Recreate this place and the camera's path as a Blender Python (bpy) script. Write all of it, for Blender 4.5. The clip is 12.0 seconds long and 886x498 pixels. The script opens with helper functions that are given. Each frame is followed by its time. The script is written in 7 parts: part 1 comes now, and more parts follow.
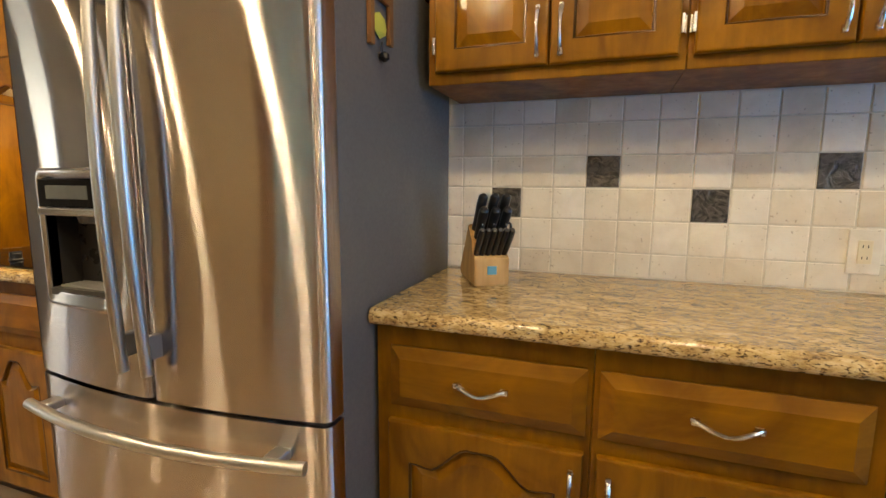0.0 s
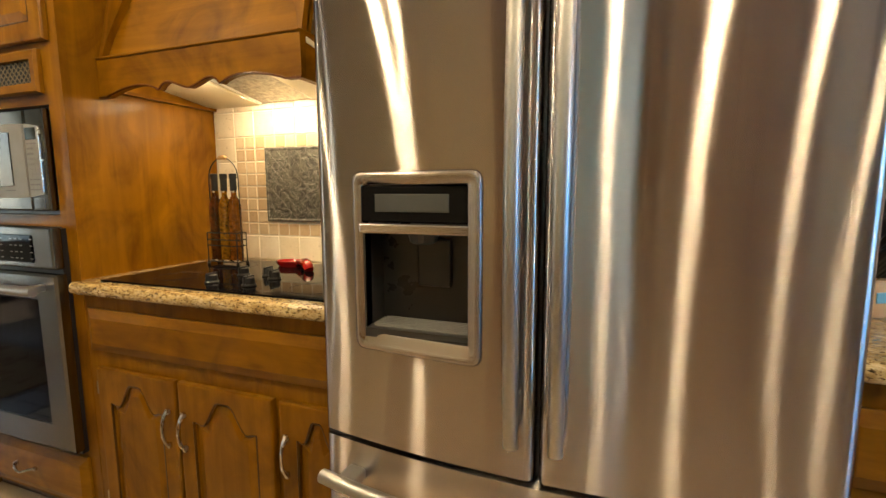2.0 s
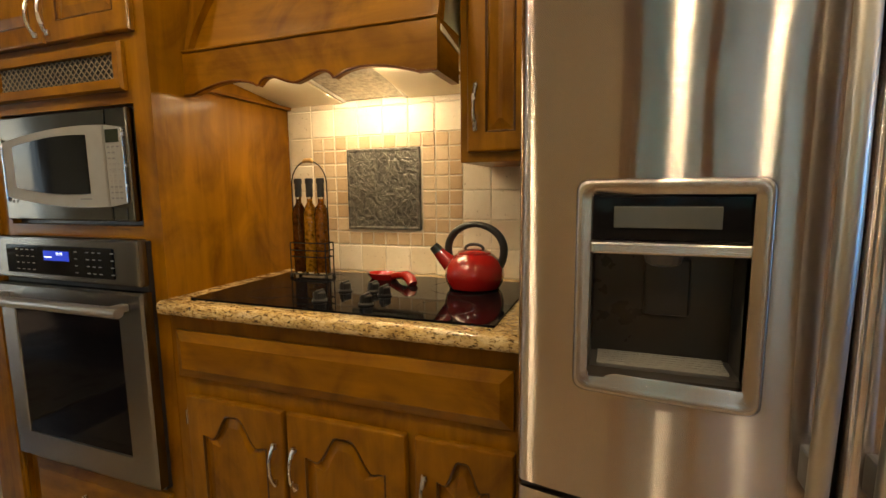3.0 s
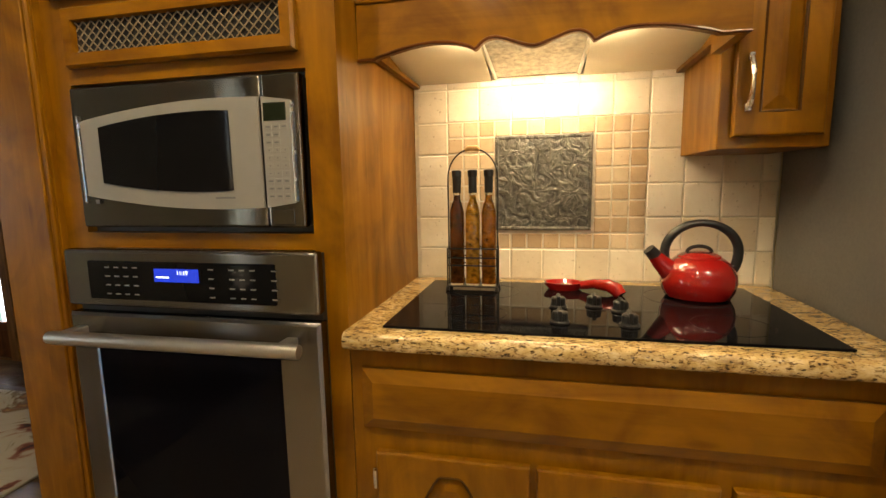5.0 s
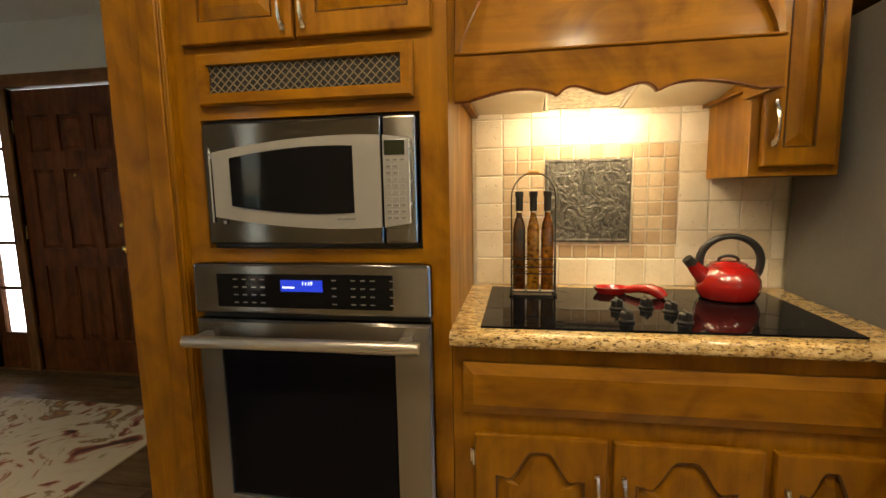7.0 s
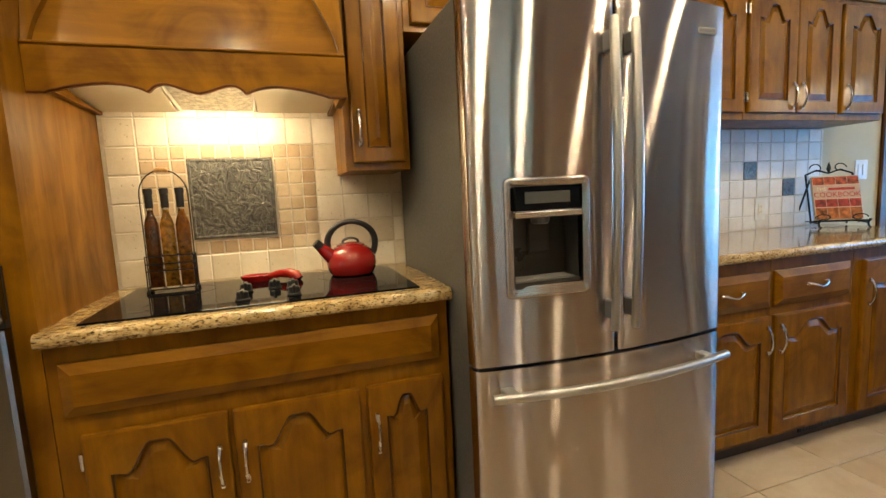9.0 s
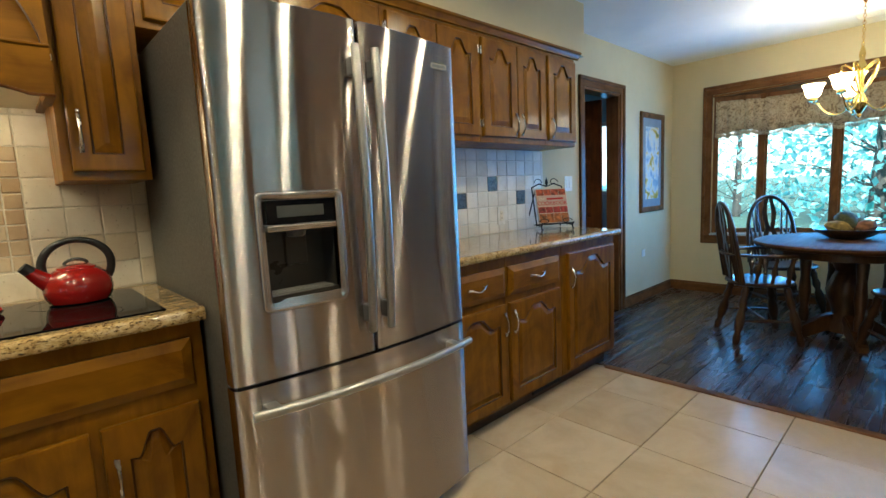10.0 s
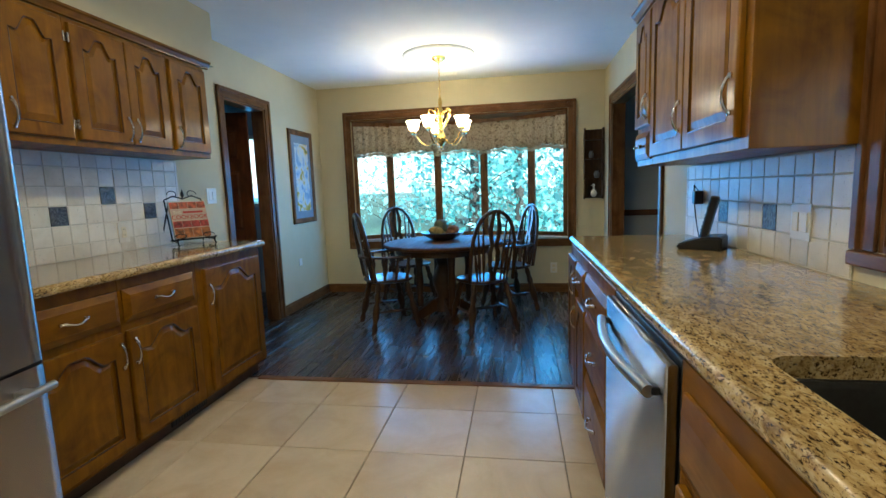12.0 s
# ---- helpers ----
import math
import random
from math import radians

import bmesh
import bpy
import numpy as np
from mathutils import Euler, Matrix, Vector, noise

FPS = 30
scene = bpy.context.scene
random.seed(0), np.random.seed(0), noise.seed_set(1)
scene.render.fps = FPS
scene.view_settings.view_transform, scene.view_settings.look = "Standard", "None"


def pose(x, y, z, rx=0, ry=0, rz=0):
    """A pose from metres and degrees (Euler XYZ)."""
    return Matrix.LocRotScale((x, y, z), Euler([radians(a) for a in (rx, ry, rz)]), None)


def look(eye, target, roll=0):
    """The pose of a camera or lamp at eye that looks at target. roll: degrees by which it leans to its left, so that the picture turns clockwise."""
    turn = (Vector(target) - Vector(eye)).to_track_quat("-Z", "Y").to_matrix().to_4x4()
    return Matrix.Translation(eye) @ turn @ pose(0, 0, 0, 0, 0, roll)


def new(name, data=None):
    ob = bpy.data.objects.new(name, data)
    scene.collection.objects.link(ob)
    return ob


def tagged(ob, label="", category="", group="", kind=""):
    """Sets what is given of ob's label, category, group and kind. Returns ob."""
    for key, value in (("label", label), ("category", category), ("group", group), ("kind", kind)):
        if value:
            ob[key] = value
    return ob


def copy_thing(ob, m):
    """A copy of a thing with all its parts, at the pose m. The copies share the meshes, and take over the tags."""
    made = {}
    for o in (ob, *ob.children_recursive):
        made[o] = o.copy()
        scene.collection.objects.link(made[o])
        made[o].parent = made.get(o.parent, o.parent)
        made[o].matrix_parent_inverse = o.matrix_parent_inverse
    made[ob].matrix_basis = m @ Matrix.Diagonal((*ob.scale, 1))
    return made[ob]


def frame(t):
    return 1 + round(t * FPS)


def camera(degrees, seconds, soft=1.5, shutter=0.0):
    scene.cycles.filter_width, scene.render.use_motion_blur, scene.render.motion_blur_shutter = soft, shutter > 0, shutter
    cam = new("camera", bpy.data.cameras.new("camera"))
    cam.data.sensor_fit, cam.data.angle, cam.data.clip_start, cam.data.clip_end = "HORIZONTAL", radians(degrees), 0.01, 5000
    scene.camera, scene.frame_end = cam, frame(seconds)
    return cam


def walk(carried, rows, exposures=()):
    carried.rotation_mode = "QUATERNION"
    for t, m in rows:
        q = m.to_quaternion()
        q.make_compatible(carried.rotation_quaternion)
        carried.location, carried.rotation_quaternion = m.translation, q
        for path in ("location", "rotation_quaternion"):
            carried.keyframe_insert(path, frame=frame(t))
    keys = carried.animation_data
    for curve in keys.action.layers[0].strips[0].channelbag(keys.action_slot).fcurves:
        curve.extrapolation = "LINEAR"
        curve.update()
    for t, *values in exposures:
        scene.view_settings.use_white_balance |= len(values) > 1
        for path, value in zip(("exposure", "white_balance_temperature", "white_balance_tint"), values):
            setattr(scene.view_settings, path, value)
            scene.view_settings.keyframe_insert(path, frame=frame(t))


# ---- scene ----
cam = camera(87.1, 12.0)
PATH = [
    (0, (0.031, 0.0, 1.23), (-0.613, 1.874, 0.957), 0.4),
    (0.5, (-0.186, 0.017, 1.23), (-0.855, 1.883, 0.96), 0.2),
    (1, (-0.399, 0.039, 1.242), (-1.075, 1.901, 0.963), -0.0),
    (1.5, (-0.625, -0.001, 1.238), (-1.321, 1.856, 0.983), -0.1),
    (2, (-0.833, 0.002, 1.229), (-1.528, 1.86, 0.978), -0.2),
    (2.5, (-1.02, 0.027, 1.227), (-1.71, 1.889, 0.983), -0.2),
    (3, (-1.251, 0.011, 1.25), (-1.933, 1.874, 0.997), -0.6),
    (4.8, (-1.978, 0.058, 1.266), (-2.465, 1.977, 0.986), -1.1),
    (5, (-2.055, 0.054, 1.254), (-2.485, 1.988, 0.98), -1.0),
    (5.5, (-2.216, 0.078, 1.237), (-2.607, 2.02, 0.962), -0.9),
    (6, (-2.366, 0.028, 1.254), (-2.777, 1.967, 0.984), -0.2),
    (6.5, (-2.412, -0.091, 1.297), (-2.817, 1.85, 1.034), -0.2),
    (6.7, (-2.382, -0.136, 1.311), (-2.765, 1.81, 1.05), -0.5),
    (8.5, (-1.925, -0.356, 1.238), (-1.659, 1.612, 1.0), -2.6),
    (9, (-1.876, -0.394, 1.227), (-1.254, 1.493, 0.995), -2.8),
    (9.5, (-1.835, -0.445, 1.241), (-0.858, 1.284, 1.002), -3.0),
    (10, (-1.806, -0.507, 1.242), (-0.453, 0.945, 0.996), -2.7),
    (10.5, (-1.784, -0.576, 1.246), (-0.112, 0.491, 0.995), -2.2),
    (11, (-1.777, -0.653, 1.254), (0.055, 0.109, 0.998), -2.3),
    (11.5, (-1.767, -0.732, 1.248), (0.149, -0.22, 0.994), -2.4),
    (12, (-1.77, -0.772, 1.243), (0.188, -0.457, 0.99), -2.0),
]
EXPOSURES = [(0.0, 2.6, 7300, 13), (1.5, 2.42, 7200, 12), (2.5, 2.4, 7000, 9), (3.0, 2.08, 7400, 13), (5.5, 2.5, 7200, 12), (6.5, 2.48, 7200, 12), (8.5, 2.45, 7000, 10), (9.0, 2.33, 6800, 9), (10.0, 1.93, 5950, 2), (11.0, 1.78, 5750, 0), (12.0, 1.74, 5850, 1)]
walk(cam, [(t, look(eye, target, roll)) for t, eye, target, roll in PATH], EXPOSURES)

# ---- world, sun and exposure ----
world = bpy.data.worlds.new("sky")
scene.world = world
world.use_nodes = True
wnt = world.node_tree
sky = wnt.nodes.new("ShaderNodeTexSky")
sky.sky_type = "NISHITA"
sky.sun_disc = False
sky.sun_elevation = radians(52)
sky.sun_rotation = radians(250)
wnt.links.new(sky.outputs[0], wnt.nodes["Background"].inputs[0])
wnt.nodes["Background"].inputs[1].default_value = 0.15
sun_data = bpy.data.lights.new("sun", "SUN")
sun_data.energy, sun_data.angle, sun_data.color = 5.0, radians(0.5), (1.0, 0.95, 0.86)
sun = new("sun", sun_data)
sun.matrix_world = look((0, 0, 30), (12.0, 6.0, 14.0))


# ---- materials ----
def material(name):
    m = bpy.data.materials.new(name)
    m.use_nodes = True
    return m, m.node_tree, m.node_tree.nodes["Principled BSDF"]


def node(nt, kind, **values):
    n = nt.nodes.new(kind)
    for key, value in values.items():
        if key in n.inputs:
            n.inputs[key].default_value = value
    return n


def ramp(nt, source, stops):
    r = nt.nodes.new("ShaderNodeValToRGB")
    e = r.color_ramp.elements
    e[0].position, e[0].color = stops[0][0], (*stops[0][1], 1)
    e[1].position, e[1].color = stops[-1][0], (*stops[-1][1], 1)
    for at, colour in stops[1:-1]:
        e.new(at).color = (*colour, 1)
    nt.links.new(source, r.inputs[0])
    return r


def blend(nt, kind, a, b, factor=0.5):
    n = nt.nodes.new("ShaderNodeMix")
    n.data_type, n.blend_type = "RGBA", kind
    n.inputs[0].default_value = factor
    nt.links.new(a, n.inputs[6])
    if isinstance(b, tuple):
        n.inputs[7].default_value = (*b, 1)
    else:
        nt.links.new(b, n.inputs[7])
    return n


def bump(nt, bsdf, height, strength, distance=0.002):
    n = nt.nodes.new("ShaderNodeBump")
    n.inputs["Strength"].default_value, n.inputs["Distance"].default_value = strength, distance
    nt.links.new(height, n.inputs["Height"])
    nt.links.new(n.outputs[0], bsdf.inputs["Normal"])


def spread(nt, scale, space="Object", by_random=True):
    """Coordinates, scaled along each axis and shifted from object to object."""
    c = nt.nodes.new("ShaderNodeTexCoord")
    m = nt.nodes.new("ShaderNodeMapping")
    m.inputs["Scale"].default_value = scale
    if space == "World":
        g = nt.nodes.new("ShaderNodeNewGeometry")
        nt.links.new(g.outputs["Position"], m.inputs["Vector"])
    else:
        nt.links.new(c.outputs[space], m.inputs["Vector"])
    if by_random:
        o = nt.nodes.new("ShaderNodeObjectInfo")
        v = nt.nodes.new("ShaderNodeVectorMath")
        v.operation = "SCALE"
        v.inputs[0].default_value = (17.0, 23.0, 31.0)
        nt.links.new(o.outputs["Random"], v.inputs["Scale"])
        nt.links.new(v.outputs[0], m.inputs["Location"])
    return m.outputs[0]


def noise_at(nt, vector, scale, detail=4, rough=0.55, twist=0.0):
    n = nt.nodes.new("ShaderNodeTexNoise")
    n.inputs["Scale"].default_value, n.inputs["Detail"].default_value = scale, detail
    n.inputs["Roughness"].default_value, n.inputs["Distortion"].default_value = rough, twist
    nt.links.new(vector, n.inputs["Vector"])
    return n.outputs[0]


def wood(name, axis, dark, mid, light, rough=0.46, coat=0.3, grain=1.0):
    m, nt, b = material(name)
    s = {"x": (0.8, 9, 9), "y": (9, 0.8, 9), "z": (9, 9, 0.8)}[axis]
    v = spread(nt, tuple(k * grain for k in s))
    fine = noise_at(nt, v, 2.2, 7, 0.62, 0.8)
    colour = ramp(nt, fine, [(0.22, dark), (0.5, mid), (0.80, light)])
    big = noise_at(nt, spread(nt, tuple(max(1.8, k * 0.28) for k in s)), 1.9, 4, 0.55, 1.6)
    tone = ramp(nt, big, [(0.26, (0.42, 0.34, 0.22)), (0.60, (1.0, 1.0, 1.0))])
    mixed = blend(nt, "MULTIPLY", colour.outputs[0], tone.outputs[0], 0.9)
    vor = nt.nodes.new("ShaderNodeTexVoronoi")
    vor.inputs["Scale"].default_value = 1.5
    nt.links.new(spread(nt, tuple(max(1.2, k * 0.36) for k in s)), vor.inputs["Vector"])
    knot = ramp(nt, vor.outputs["Distance"], [(0.02, (0.30, 0.20, 0.12)), (0.075, (1.0, 1.0, 1.0))])
    mixed = blend(nt, "MULTIPLY", mixed.outputs[2], knot.outputs[0], 0.75)
    nt.links.new(mixed.outputs[2], b.inputs["Base Color"])
    r = ramp(nt, fine, [(0.2, (rough + 0.12,) * 3), (0.8, (rough - 0.05,) * 3)])
    nt.links.new(r.outputs[0], b.inputs["Roughness"])
    b.inputs["Coat Weight"].default_value, b.inputs["Coat Roughness"].default_value = coat, 0.16
    b.inputs["Specular IOR Level"].default_value = 0.12
    bump(nt, b, fine, 0.12, 0.001)
    return m


def plain(name, colour, rough=0.5, metal=0.0, vary=0.12, scale=9.0, coat=0.0, relief=0.05, glow=None, shine=1.0):
    m, nt, b = material(name)
    v = spread(nt, (1, 1, 1))
    n = noise_at(nt, v, scale, 6, 0.6)
    c = ramp(nt, n, [(0.3, tuple(k * (1 - vary) for k in colour)), (0.7, tuple(min(1, k * (1 + vary * 0.6)) for k in colour))])
    nt.links.new(c.outputs[0], b.inputs["Base Color"])
    r = ramp(nt, noise_at(nt, v, scale * 3, 4), [(0.3, (max(0.02, rough * 0.8),) * 3), (0.7, (min(1, rough * 1.2),) * 3)])
    nt.links.new(r.outputs[0], b.inputs["Roughness"])
    b.inputs["Metallic"].default_value, b.inputs["Coat Weight"].default_value = metal, coat
    b.inputs["Specular IOR Level"].default_value = 0.5 * shine
    b.inputs["Coat Roughness"].default_value = 0.08
    if relief:
        bump(nt, b, noise_at(nt, v, scale * 12, 4), relief, 0.001)
    if glow:
        b.inputs["Emission Color"].default_value, b.inputs["Emission Strength"].default_value = (*glow[0], 1), glow[1]
    return m


def steel(name, colour, rough, stretch, aniso=0.8, sway=0.35):
    """Steel brushed crosswise: reflections stay narrow across and run long up and down."""
    m, nt, b = material(name)
    n = noise_at(nt, spread(nt, stretch, by_random=False), 3.0, 6, 0.7)
    c = ramp(nt, n, [(0.3, tuple(k * 0.94 for k in colour)), (0.7, colour)])
    g = nt.nodes.new("ShaderNodeBsdfAnisotropic")
    g.distribution = "GGX"
    nt.links.new(c.outputs[0], g.inputs["Color"])
    r = ramp(nt, n, [(0.25, (rough * 0.92,) * 3), (0.75, (rough * 1.08,) * 3)])
    nt.links.new(r.outputs[0], g.inputs["Roughness"])
    g.inputs["Anisotropy"].default_value = aniso
    t = nt.nodes.new("ShaderNodeTangent")
    t.direction_type, t.axis = "RADIAL", "Z"
    nt.links.new(t.outputs[0], g.inputs["Tangent"])
    wave = nt.nodes.new("ShaderNodeBump")
    wave.inputs["Strength"].default_value, wave.inputs["Distance"].default_value = sway, 0.004
    nt.links.new(noise_at(nt, spread(nt, (1.0, 1.0, 0.6), by_random=False), 4.5, 1, 0.4), wave.inputs["Height"])
    nt.links.new(wave.outputs[0], g.inputs["Normal"])
    nt.links.new(g.outputs[0], nt.nodes["Material Output"].inputs[0])
    nt.nodes.remove(b)
    return m


def glass(name, colour=(1, 1, 1), rough=0.0):
    m, nt, b = material(name)
    b.inputs["Base Color"].default_value = (*colour, 1)
    b.inputs["Transmission Weight"].default_value, b.inputs["Roughness"].default_value = 1.0, rough
    b.inputs["IOR"].default_value = 1.45
    return m


def stone_tile(name, a, b_, c, rough=0.5, pits=0.5, scale=7.0):
    m, nt, b = material(name)
    o = nt.nodes.new("ShaderNodeObjectInfo")
    base = ramp(nt, o.outputs["Random"], [(0.0, a), (0.5, b_), (1.0, c)])
    v = spread(nt, (1, 1, 1), "World")
    n = noise_at(nt, v, scale, 8, 0.62, 0.6)
    cloud = ramp(nt, n, [(0.3, (0.8, 0.76, 0.7)), (0.62, (1, 1, 1))])
    mixed = blend(nt, "MULTIPLY", base.outputs[0], cloud.outputs[0], 0.8)
    p = noise_at(nt, v, 90, 3, 0.5)
    pit = ramp(nt, p, [(0.27, (0.45, 0.38, 0.3)), (0.33, (1, 1, 1))])
    done = blend(nt, "MULTIPLY", mixed.outputs[2], pit.outputs[0], pits)
    nt.links.new(done.outputs[2], b.inputs["Base Color"])
    b.inputs["Roughness"].default_value = rough
    bump(nt, b, p, 0.25, 0.0015)
    return m


def granite(name):
    m, nt, b = material(name)
    v = spread(nt, (0.55, 1.2, 1.2), "World", False)
    big = noise_at(nt, v, 42, 6, 0.68, 0.8)
    base = ramp(nt, big, [(0.28, (0.15, 0.085, 0.032)), (0.40, (0.36, 0.23, 0.088)), (0.52, (0.54, 0.38, 0.165)), (0.70, (0.67, 0.53, 0.31))])
    cloud = ramp(nt, noise_at(nt, v, 9, 3, 0.55, 0.5), [(0.36, (0.62, 0.60, 0.58)), (0.58, (1, 1, 1))])
    base = blend(nt, "MULTIPLY", base.outputs[0], cloud.outputs[0], 0.7)
    small = noise_at(nt, v, 165, 5, 0.62, 0.6)
    fleck = ramp(nt, small, [(0.375, (0.035, 0.028, 0.028)), (0.42, (0.42, 0.34, 0.27)), (0.475, (1, 1, 1))])
    mixed = blend(nt, "MULTIPLY", base.outputs[2], fleck.outputs[0], 0.95)
    vor = nt.nodes.new("ShaderNodeTexVoronoi")
    vor.inputs["Scale"].default_value = 75
    nt.links.new(v, vor.inputs["Vector"])
    pale = ramp(nt, vor.outputs["Distance"], [(0.12, (0.55, 0.52, 0.48)), (0.3, (0, 0, 0))])
    done = blend(nt, "SCREEN", mixed.outputs[2], pale.outputs[0], 0.15)
    nt.links.new(done.outputs[2], b.inputs["Base Color"])
    b.inputs["Roughness"].default_value = 0.16
    b.inputs["Coat Weight"].default_value, b.inputs["Coat Roughness"].default_value = 0.4, 0.06
    return m


MAPLE_D, MAPLE_M, MAPLE_L = (0.150, 0.056, 0.0012), (0.205, 0.083, 0.0016), (0.275, 0.117, 0.0025)
maple = wood("maple_upright", "z", MAPLE_D, MAPLE_M, MAPLE_L)
maple_x = wood("maple_lengthwise", "x", MAPLE_D, MAPLE_M, MAPLE_L)
maple_y = wood("maple_crosswise", "y", MAPLE_D, MAPLE_M, MAPLE_L)
trim_wood = wood("trim_oak", "z", (0.09, 0.035, 0.010), (0.17, 0.075, 0.025), (0.25, 0.115, 0.04), 0.4, 0.2)
trim_wood_x = wood("trim_oak_x", "x", (0.09, 0.035, 0.010), (0.17, 0.075, 0.025), (0.25, 0.115, 0.04), 0.4, 0.2)
trim_wood_y = wood("trim_oak_y", "y", (0.09, 0.035, 0.010), (0.17, 0.075, 0.025), (0.25, 0.115, 0.04), 0.4, 0.2)
glaze = wood("glazed_maple", "z", (0.035, 0.012, 0.001), (0.07, 0.025, 0.002), (0.12, 0.045, 0.004), 0.3, 0.4)
dark_wood = wood("dark_oak", "z", (0.055, 0.014, 0.003), (0.12, 0.036, 0.008), (0.18, 0.060, 0.014), 0.45, 0.1)
chair_wood = wood("chair_wood", "z", (0.025, 0.010, 0.003), (0.055, 0.023, 0.007), (0.095, 0.043, 0.014), 0.30, 0.8)
table_wood = wood("table_wood", "x", (0.045, 0.018, 0.007), (0.09, 0.039, 0.015), (0.14, 0.064, 0.026), 0.55, 0.0)
block_wood = wood("block_wood", "z", (0.42, 0.24, 0.09), (0.56, 0.35, 0.15), (0.65, 0.43, 0.2), 0.4, 0.2)
steel_front = steel("brushed_steel", (0.48, 0.43, 0.40), 0.165, (1.5, 1.5, 500), 0.90)
steel_soft = steel("dishwasher_steel", (0.50, 0.50, 0.50), 0.22, (1.5, 1.5, 500), 0.90)
steel_oven = steel("oven_steel", (0.205, 0.193, 0.18), 0.24, (1.5, 1.5, 500), 0.7)
steel_bar = plain("satin_steel", (0.44, 0.42, 0.395), 0.38, 1.0, 0.02, 60, 0.0, 0.0)
steel_dark = steel("microwave_steel", (0.155, 0.143, 0.128), 0.2, (1.5, 1.5, 500), 0.75)
nickel = plain("nickel", (0.62, 0.58, 0.52), 0.25, 1.0, 0.1)
brass = plain("brass", (0.72, 0.48, 0.14), 0.22, 1.0, 0.1)
fridge_grey = plain("fridge_side_paint", (0.098, 0.094, 0.086), 0.42, 0.0, 0.05, 40, 0.0, 0.25)
black_glass = plain("black_glass", (0.004, 0.004, 0.005), 0.05, 0.0, 0.05, 4, 0.0, 0.0, None, 0.22)
oven_glass = plain("oven_glass", (0.003, 0.003, 0.005), 0.06, 0.0, 0.05, 4, 0.0, 0.0, None, 0.08)
black_plastic = plain("black_plastic", (0.012, 0.012, 0.013), 0.35, 0.0, 0.2, 12)
grey_plastic = plain("grey_plastic", (0.09, 0.09, 0.095), 0.4, 0.0, 0.1)
silver_plastic = plain("silver_plastic", (0.21, 0.20, 0.19), 0.5, 0.1, 0.06)
white_plastic = plain("white_plastic", (0.74, 0.71, 0.64), 0.4, 0.0, 0.05)
ivory = plain("ivory_plastic", (0.70, 0.60, 0.40), 0.4, 0.0, 0.05)
wall_paint = plain("yellow_wall_paint", (0.60, 0.52, 0.33), 0.75, 0.0, 0.05, 2.5, 0.0, 0.25)
grey_paint = plain("grey_wall_paint", (0.50, 0.52, 0.50), 0.8, 0.0, 0.05, 2.5, 0.0, 0.25)
ceiling_paint = plain("ceiling_paint", (0.78, 0.78, 0.76), 0.85, 0.0, 0.04, 3, 0.0, 0.3)
hood_paint = plain("hood_lining_paint", (0.74, 0.68, 0.52), 0.55, 0.0, 0.05, 6)
grout = plain("grout", (0.62, 0.57, 0.47), 0.9, 0.0, 0.15, 60, 0.0, 0.3)
floor_grout = plain("floor_grout", (0.30, 0.24, 0.17), 0.9, 0.0, 0.15, 60, 0.0, 0.3)
wall_tile = stone_tile("tumbled_marble", (0.66, 0.58, 0.45), (0.74, 0.675, 0.555), (0.80, 0.75, 0.655), 0.4, 0.6)
mosaic_tile = stone_tile("mosaic_travertine", (0.45, 0.32, 0.19), (0.53, 0.41, 0.27), (0.61, 0.50, 0.35), 0.45, 0.6, 14)
floor_tile = stone_tile("floor_tile", (0.56, 0.43, 0.28), (0.60, 0.47, 0.32), (0.63, 0.50, 0.35), 0.24, 0.1, 4)
counter_stone = granite("granite")
iron = plain("black_iron", (0.02, 0.017, 0.015), 0.45, 0.6, 0.2)
red_enamel = plain("red_enamel", (0.31, 0.010, 0.009), 0.12, 0.0, 0.05, 4, 0.7, 0.0)
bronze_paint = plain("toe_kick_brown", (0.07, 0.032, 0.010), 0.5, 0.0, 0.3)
pane_glass = glass("window_glass")


# ---- mesh helpers ----
ORIGIN = {}


def thing(name, x, y, z, label, category, group="", kind=""):
    ob = tagged(new(name), label, category, group, kind)
    ob.empty_display_size = 0.05
    ob.location = (x, y, z)
    ORIGIN[ob.name] = Vector((x, y, z))
    return ob


def part(name, bm, mat, parent=None, label="", smooth=False, tidy=True):
    """Link a bmesh, given in world metres, as one mesh object under a thing or part."""
    if tidy:
        bmesh.ops.recalc_face_normals(bm, faces=bm.faces)
    me = bpy.data.meshes.new(name)
    o = ORIGIN[parent.name] if parent else Vector()
    bmesh.ops.translate(bm, verts=bm.verts, vec=-o)
    if smooth:
        for f in bm.faces:
            f.smooth = True
        for e in bm.edges:
            if len(e.link_faces) == 2 and e.calc_face_angle(0) > 0.7:
                e.smooth = False
    bm.to_mesh(me)
    bm.free()
    me.materials.append(mat)
    ob = new(name, me)
    if parent:
        ob.parent = parent
        ORIGIN[ob.name] = o
    if label:
        ob["label"] = label
    return ob


def structure(name, bm, mat, label="", category=""):
    ob = part(name, bm, mat)
    return tagged(ob, label, category, "", "structure")


